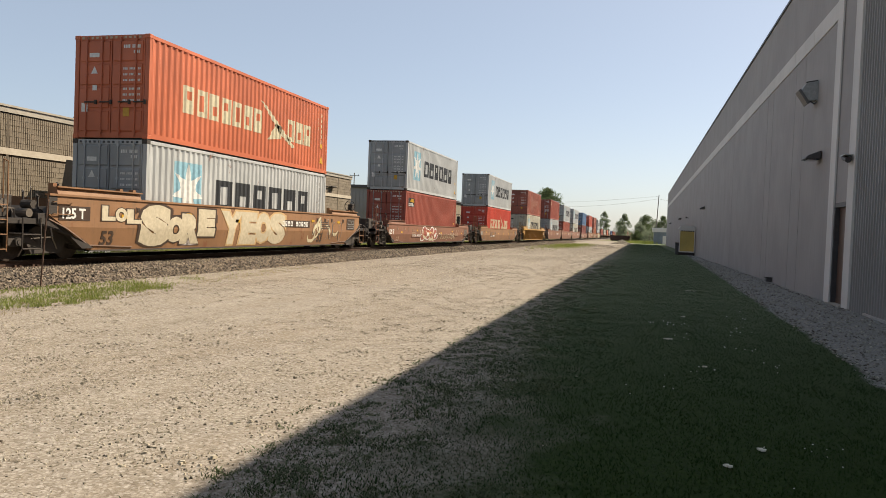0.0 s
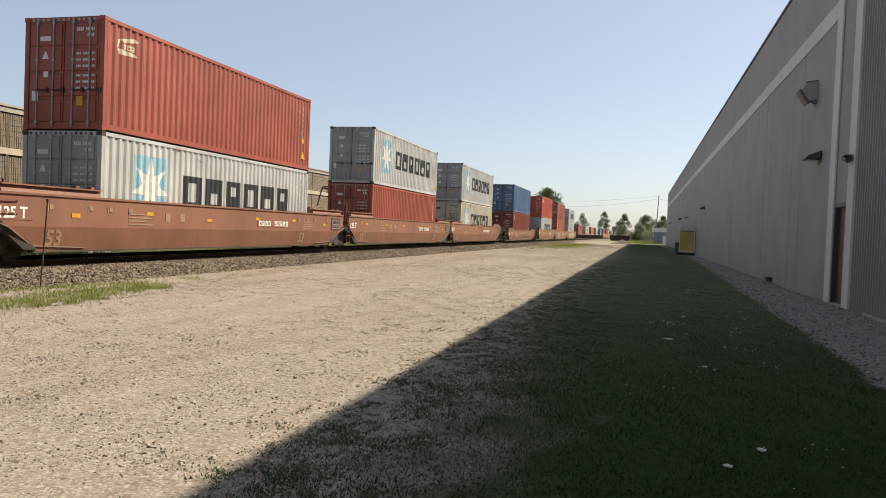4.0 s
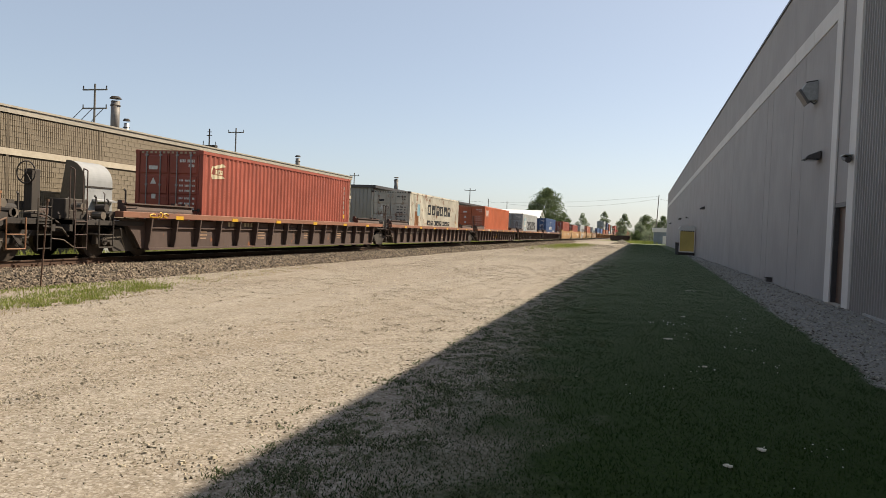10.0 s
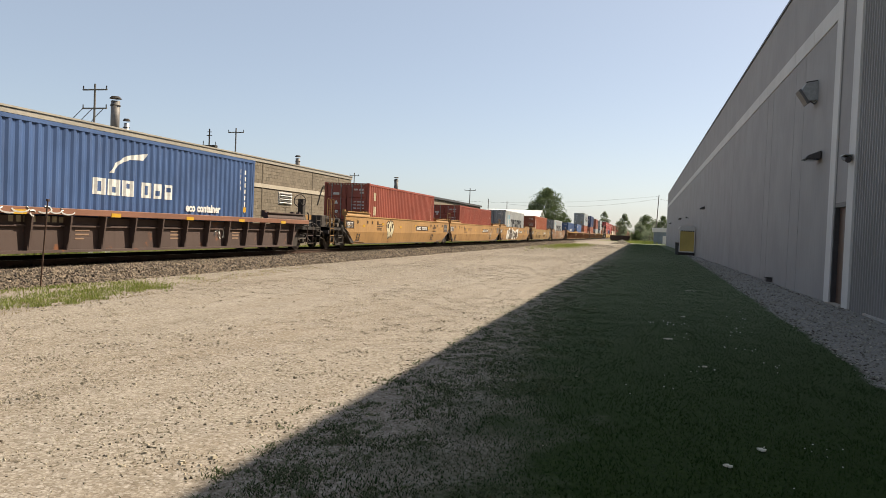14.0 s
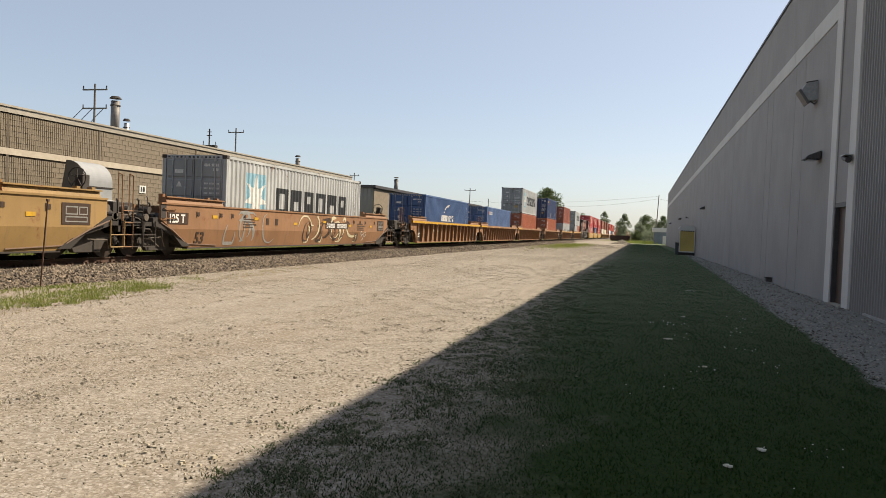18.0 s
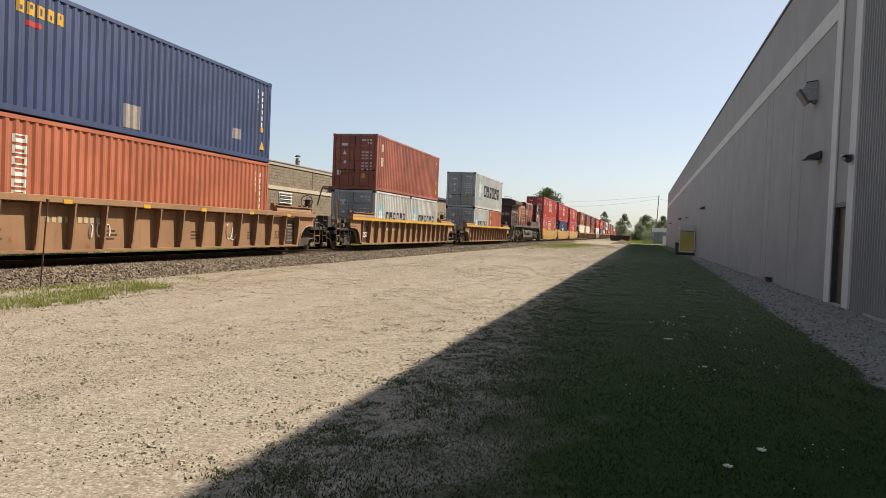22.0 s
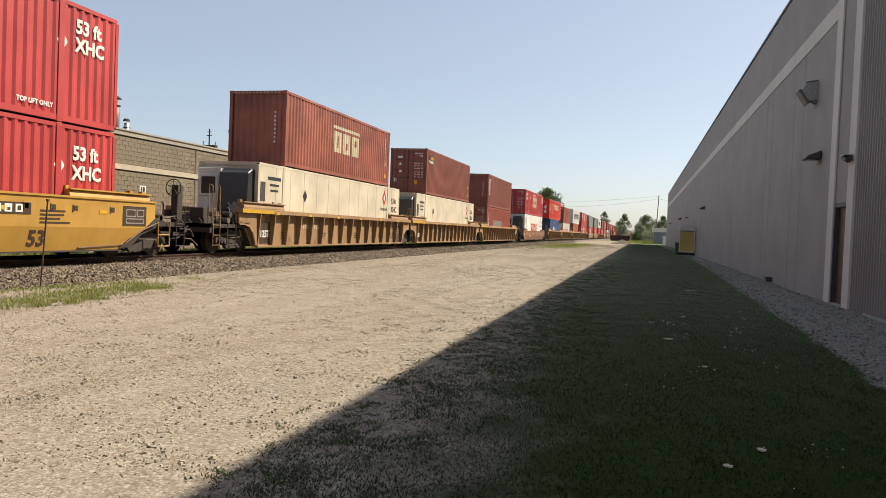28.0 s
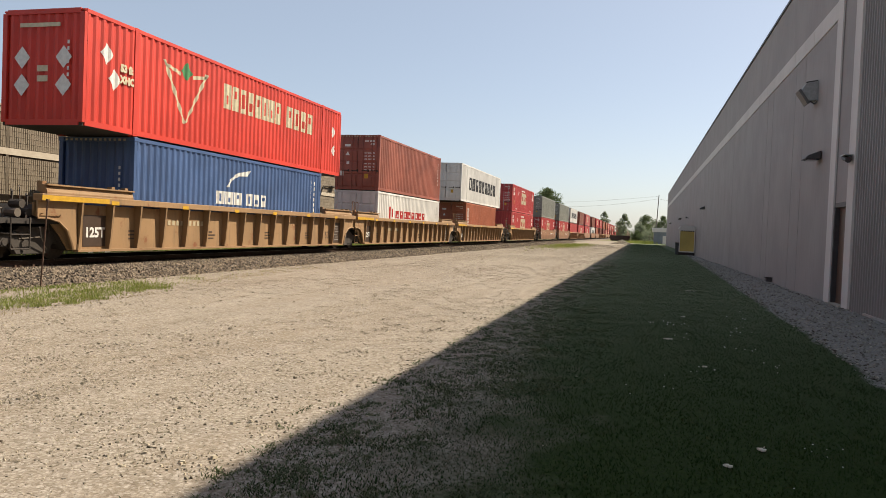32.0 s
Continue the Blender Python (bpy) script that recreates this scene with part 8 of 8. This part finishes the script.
ROWS = [
    (0.3, "smooth", "amber", "s", "s", 1.55, "yellow well car with smooth sides", (), ()),
    (24.05, "smooth", "tan", "s", "s", 1.52, TAN_L, (("word", LOL, "spray", "brown"), ("word", SORE, "spray", "brown", 0.09, 0.05), ("word", YEOS, "spray", "tanedge", 0.08), ("w", 4.5, 7.4, 0.4, 1.4, "cream", 4), ("s", 4.4, 7.6, 0.4, 1.3, "grey", 41)),
     ((0, "40h", "pale", "star", "door"), (1, "40h", "orange", "swoop", "door"))),
    (47.7, "smooth", "oxide", "s", "s", 1.25, OXI_L, ((G, -3.1, 0.3, 0.3, 1.16, "redpatch", "white", 5), ("w", -2.9, 0.2, 0.36, 1.1, "cream", 37), ("s", 0.9, 5.2, 0.42, 0.82, "cream", 6), ("s", 1.0, 5.1, 0.42, 0.8, "cream", 38)), ((0, "40h", "kred", "flagplate", "door"), (1, "40h", "pale", "star", "door"))),
    (71.6, "smooth", "tan", "s", "s", 1.28, "tan well car with low smooth folded sides", (), ((0, "40h", "scarlet", "swoop", "door"), (1, "40h", "pale", "star", "door"))),
    (95.36, "rib", "amber", "s", "s", 1.55, AMB_L, (("s", 1.0, 6.2, 0.4, 1.1, "cream", 7),), ((0, "40h", "yellowed", "star", "door"), (1, "40h", "faded", "ghost", "door"))),
    (118.9, "smooth", "oxide", "s", "a", 1.5, OXI_L, (), ((0, "40h", "pale", "star", "door"), (1, "40h", "kred", "loop", "door"))),
    (138.7, "smooth", "oxide", "a", "a", 1.5, OXI_L, (), ((0, "40h", "kred", "", "door"), (1, "40h", "pale", "star", "door"))),
    (158.1, "smooth", "oxide", "a", "s", 1.5, OXI_L, (), ((0, "40h", "yellowed", "star", "door"), (1, "40h", "pale", "star", "door"))),
    (182.1, "smooth", "oxide", "s", "s", 1.28, "red oxide well car with chalky graffiti scrawls", (("s", -2.0, 4.2, 0.3, 1.1, "thinline", 8),), ((0, "40h", "brick", "loop", "door"), (1, "40h", "sky", "", "door"))),
    (205.38, "smooth", "rust_brown", "s", "a", 1.5, "rust-brown well car with white scrawls", (("s", -5.2, -3.6, 0.4, 1.3, "white", 9), ("s", 2.6, 4.5, 0.4, 1.3, "cream", 10)), ((0, "40h", "pale", "star", "door"), (1, "40h", "vermilion", "trio", "door"))),
    (225.1, "smooth", "rust_brown", "a", "a", 1.5, "rust-brown well car with a green graffiti piece", ((G, -5.4, -1.8, 0.32, 1.3, "patina", "cream", 11), ("s", -7.6, -6.6, 0.5, 1.3, "cream", 12)), ((0, "40h", "rust_orange", "upright", "door"), (1, "40h", "faded", "upright", "door"))),
    (244.8, "smooth", "rust_brown", "a", "s", 1.5, "rust-brown well car with a large cream and green graffiti piece", ((G, -5.4, 3.6, 0.3, 1.35, "patina", "cream", 13), ("w", -5.0, 3.2, 0.35, 1.3, "cream", 14)), ((0, "40s", "pale", "two_tone", "door"), (1, "40h", "pale", "star", "door"))),
    (268.2, "low", "soot", "s", "a", 1.24, "sooty low-sided spine well car with ribs", (("s", -9.0, -8.2, 1.05, 1.2, "yellow", 15),), ((0, "40h", "kred", "loop", "door"),)),
    (289.9, "low", "soot", "a", "a", 1.24, "sooty low-sided well car with ribs", (), ((0, "40h", "rusty_pale", "double_name", "door"),)),
    (311.88, "low", "soot", "a", "a", 1.24, "sooty low-sided well car with yellow scrawls", (("s", -2.0, 0.2, 0.45, 0.8, "yellow", 16), ("s", 5.4, 7.5, 0.4, 0.9, "white", 17), ("s", -6.0, -5.0, 1.08, 1.22, "white", 18)), ((0, "40h", "orange", "trio", "door"),)),
    (333.6, "low", "soot", "a", "a", 1.24, "sooty low-sided well car covered in white scrawls", (("w", -8.6, 1.0, 0.36, 0.95, "white", 19), ("s", -8.7, -7.2, 0.34, 0.98, "white", 43), ("s", -6.3, -5.0, 0.34, 0.98, "white", 44), ("s", -3.9, -2.5, 0.36, 0.95, "white", 45), ("s", -1.6, 1.2, 0.36, 0.95, "white", 39), ("w", 4.3, 6.2, 0.4, 0.9, "white", 20), ("s", 4.3, 6.0, 0.4, 0.9, "white", 46)), ((0, "40h", "pale", "star", "door"),)),
    (355.55, "low", "soot", "a", "s", 1.24, "sooty low-sided well car with a white diamond mark", (("s", -6.8, -3.0, 1.06, 1.22, "white", 21), ("s", 3.5, 4.2, 0.5, 0.9, "white", 22)), ((0, "40h", "blue", "wave", "door"),)),
    (379.28, "smooth", "mustard", "s", "a", 1.53, "tan well car with one white graffiti tag", ((G, -3.6, -2.6, 0.4, 1.4, "cream", "brown", 23),), ((0, "40h", "kred", "tall_pair", "door"),)),
    (398.8, "smooth", "mustard", "a", "a", 1.53, "tan well car with smooth folded sides", (("s", 4.2, 5.6, 0.5, 1.3, "white", 24),), ((0, "40s", "kred", "", "door"),)),
    (418.4, "smooth", "mustard", "a", "s", 1.53, "tan well car with large black and white graffiti", ((G, -5.6, 1.2, 0.3, 1.46, "white", "white", 26), ("word", MROE, "brown", "brown", 0.07, 0.0, 0.35), ("s", -5.4, -4.5, 0.32, 0.6, "cream", 27), ("s", 1.3, 1.8, 0.4, 0.7, "cream", 42)), ((0, "40h", "pale", "star", "door"),)),
    (440.3, "smooth", "ochre", "s", "s", 1.5, "patched ochre well car with dark scrawls", (("s", -6.0, -1.5, 0.35, 0.95, "brown", 28), ("s", 1.4, 3.2, 0.5, 1.25, "brown", 29)), ((0, "40h", "rust_orange", "upright", "door"),)),
    (462.0, "smooth", "tan", "s", "s", 1.5, "rusty tan well car with pale graffiti", (("w", -6.4, -3.4, 0.35, 1.4, "grey", 30), ("w", -0.4, 5.2, 0.35, 1.4, "cream", 31), ("w", -0.4, 4.6, 0.4, 1.3, "brown", 34), ("s", 5.8, 6.6, 0.45, 0.8, "white", 35)), ((0, "40h", "pale", "star", "door"),)),
    (485.6, "rib", "tan", "s", "a", 1.55, "tan well car with ribbed sides and a yellow top rail", (), ((0, "40h", "blue", "wave", "door"),)),
    (505.3, "rib", "tan", "a", "a", 1.55, "tan well car with ribbed sides", (), ((0, "40h", "steel_blue", "dotname", "door"),)),
    (525.1, "rib", "tan", "a", "s", 1.55, "tan well car with ribbed sides", (), ((0, "40h", "rust_orange", "", "door"), (1, "40h", "pale", "star", "door"))),
    (548.7, "rib", "umber", "s", "s", 1.52, "brown well car with ribbed sides and white scrawls", (("s", -3.3, -2.4, 0.4, 1.0, "white", 32), ("s", 3.2, 3.9, 0.4, 1.0, "white", 33)), ((0, "40h", "rust_orange", "upright", "door"), (1, "40h", "navy", "lease", "door"))),
    (572.3, "rib", "umber", "s", "s", 1.52, "brown well car with ribbed sides and a yellow top rail", (), ((0, "20", "pale", "star20", "door"), (0.5, "20", "pale", "star20", "door"), (1, "40h", "faded", "tall_pair", "door"))),
    (596.0, "rib", "umber", "s", "s", 1.52, "brown well car with ribbed sides and a yellow top rail", (), ((0, "20", "pale", "star20", "door"), (0.5, "20", "rust_orange", "upright20", "door"), (1, "40h", "pale", "star", "door"))),
    (642.4, "smooth", "gold", "s", "a", 1.5, "clean golden yellow well car with folded sides", (), ((0, "53", "pinkish", "twin", "front"), (1, "53", "crimson", "twin", "door"))),
    (662.35, "smooth", "gold", "a", "a", 1.5, "clean golden yellow well car with folded sides", (), ((0, "40h", "navy", "wave", "door"), (1, "53", "crimson", "twin", "door"))),
    (682.1, "smooth", "gold", "a", "s", 1.5, "clean golden yellow well car with folded sides", (), ((0, "53", "crimson", "twin", "front"), (1, "53", "crimson", "twin", "door"))),
    (705.75, "rib", "dusty_tan", "s", "a", 1.55, "tan well car with ribbed sides", (), ((0, "53r", "cream", "gem", "unit"), (1, "40h", "faded", "block", "front"))),
    (725.2, "rib", "dusty_tan", "a", "a", 1.55, "tan well car with ribbed sides", (), ((0, "53r", "cream", "gem", "unit"), (1, "40h", "maroon", "flagplate", "door"))),
    (744.9, "rib", "dusty_tan", "a", "s", 1.55, "tan well car with ribbed sides", (), ((0, "40h", "kred", "patch", "door"), (1, "40h", "maroon", "upright", "front"))),
    (769.0, "smooth", "oxide", "s", "s", 1.25, OXI_L, (), ((0, "53r", "white", "quad", "unit"), (1, "53", "crimson", "twin", "door"))),
    (792.62, "rib", "dusty_tan", "s", "a", 1.55, "tan well car with ribbed sides", (), ((0, "40h", "blue", "wave", "front"), (1, "53", "bright_red", "leaf", "front"))),
    (812.0, "rib", "dusty_tan", "a", "a", 1.55, "tan well car with ribbed sides", (), ((0, "40s", "white", "red_name", "door"), (1, "40h", "faded", "", "door"))),
    (832.3, "rib", "dusty_tan", "a", "s", 1.55, "tan well car with ribbed sides", (), ((0, "40h", "rust_orange", "upright", "door"), (1, "53", "white", "bold", "door"))),
    (855.4, "rib", "dusty_tan", "s", "s", 1.55, "tan well car with ribbed sides", (), ((0, "53", "crimson", "twin", "front"), (1, "53", "crimson", "twin", "door"))),
    (879.8, "smooth", "rust_brown", "s", "a", 1.5, "brown well car with smooth sides", (), ((0, "53", "crimson", "twin", "door"), (1, "53", "greyish", "", "door"))),
    (902.6, "smooth", "rust_brown", "a", "a", 1.5, "brown well car with smooth sides", (), ((0, "53", "crimson", "twin", "door"), (1, "53", "greyish", "", "door"))),
]
INK["tanedge"] = plain("tan_marking", (0.50, 0.33, 0.16))
NAMES = {"vermilion": "vermilion red", "orange": "orange", "scarlet": "scarlet", "pale": "pale grey", "rusty_pale": "rust-streaked off-white", "yellowed": "yellowed grey", "maroon": "maroon", "kred": "deep red", "faded": "faded red-brown",
         "brick": "brick red", "rust_orange": "rust orange", "sky": "faded blue", "blue": "blue", "navy": "navy blue", "steel_blue": "steel blue", "crimson": "crimson", "bright_red": "bright red",
         "pinkish": "sun-faded red", "cream": "cream refrigerated", "white": "white", "greyish": "olive grey"}
WORDS = {"star": "with a light blue star emblem", "star20": "with a small star emblem", "swoop": "with cream lettering and a bird emblem", "upright": "with upright white lettering", "twin": "with two large cream letters",
         "wave": "with white lettering and a swoosh", "leaf": "with a triangle emblem and diamond placards", "quad": "with large red lettering", "gem": "with a red diamond emblem", "ghost": "with painted-out patches"}
MOVING = []


def place_boxes(c, boxes, fine):
    z = RAIL_Z + 0.36
    low = 2.896
    for level, kind, colour, code, end in boxes:
        L, H = SIZES[kind]
        if level == 0:
            low = H
        name = "refrigerated_container" if kind == "53r" else "shipping_container"
        lab = NAMES[colour] + " steel container " + WORDS.get(code, "with small code marks")
        if code == "upright20":
            code = "tall_pair"
        ob = container(name, kind, colour, code, lab, end, fine, "containers on the train")
        y = c - L / 2 if kind != "20" else c + (-6.096 if level == 0 else 0.04)
        MOVING.append((ob, TRACK_X, y, z + (low + 0.012 if level == 1 else 0.0)))


def build_train():
    rows = list(ROWS)
    n = len(rows)
    for i, (c, style, colour, near, far_, top, label, tags, boxes) in enumerate(rows):
        g0 = (c - rows[i - 1][0]) / 2 if i else 11.8
        g1 = (rows[i + 1][0] - c) / 2 if i + 1 < n else 11.8
        Lt = 10.1 if style == "low" else 9.75 if near == "s" and far_ == "s" else 9.55
        car = well_car(style, colour, near, far_, top, Lt, 8.9 if style == "low" else 8.3, g0, g1, label, 100 + i, tags)
        tagged(car, group="cars of the train")
        MOVING.append((car, TRACK_X, c, RAIL_Z))
        place_boxes(c, boxes, True)
    MOVING.append((locomotive(), TRACK_X, 606.9, RAIL_Z))
    # the long tail of the train, far down the line
    rnd = random.Random(5)
    c, k = 922.4, 0
    picks = [("crimson", "twin", "53"), ("crimson", "twin", "53"), ("pinkish", "twin", "53"), ("brick", "", "40h"), ("crimson", "", "53"), ("white", "bold", "53"), ("rust_orange", "upright", "40h"), ("maroon", "", "40h")]
    cars = {}
    while c < 1720:
        st, col_ = rnd.choice((("smooth", "rust_brown"), ("smooth", "tan"), ("rib", "tan")))
        if (st, col_) not in cars:
            cars[(st, col_)] = well_car(st, col_, "s", "s", 1.5, 9.55, 8.3, 10, 10, NAMES.get(col_, "brown") + " well car far down the line", 7, (), False)
            ob = cars[(st, col_)]
            tagged(ob, group="cars of the train")
        else:
            ob = copy_thing(cars[(st, col_)], Matrix())
        MOVING.append((ob, TRACK_X, c, RAIL_Z))
        for level in (0, 1):
            colour, code, kind = rnd.choice(picks)
            key = (colour, code, kind)
            if key not in cars:
                cars[key] = container("shipping_container", kind, colour, code, NAMES[colour] + " corrugated steel container on the far train", "door", False, "containers on the train")
                o = cars[key]
            else:
                o = copy_thing(cars[key], Matrix())
            MOVING.append((o, TRACK_X, c - SIZES[kind][0] / 2, RAIL_Z + 0.36 + 2.908 * level))
        k += 1
        c += 20.2 if k % 3 else 23.4


build_train()


def travelled(t):
    """Metres the train has gone at t seconds."""
    return 24.186 * t - 0.004745 * t * t


def motions():
    for ob, x, y, z in MOVING:
        walk(ob, [(t, pose(x, y - travelled(t), z)) for t in (0.0, 8.0, 16.0, 24.0, 32.0)])


motions()
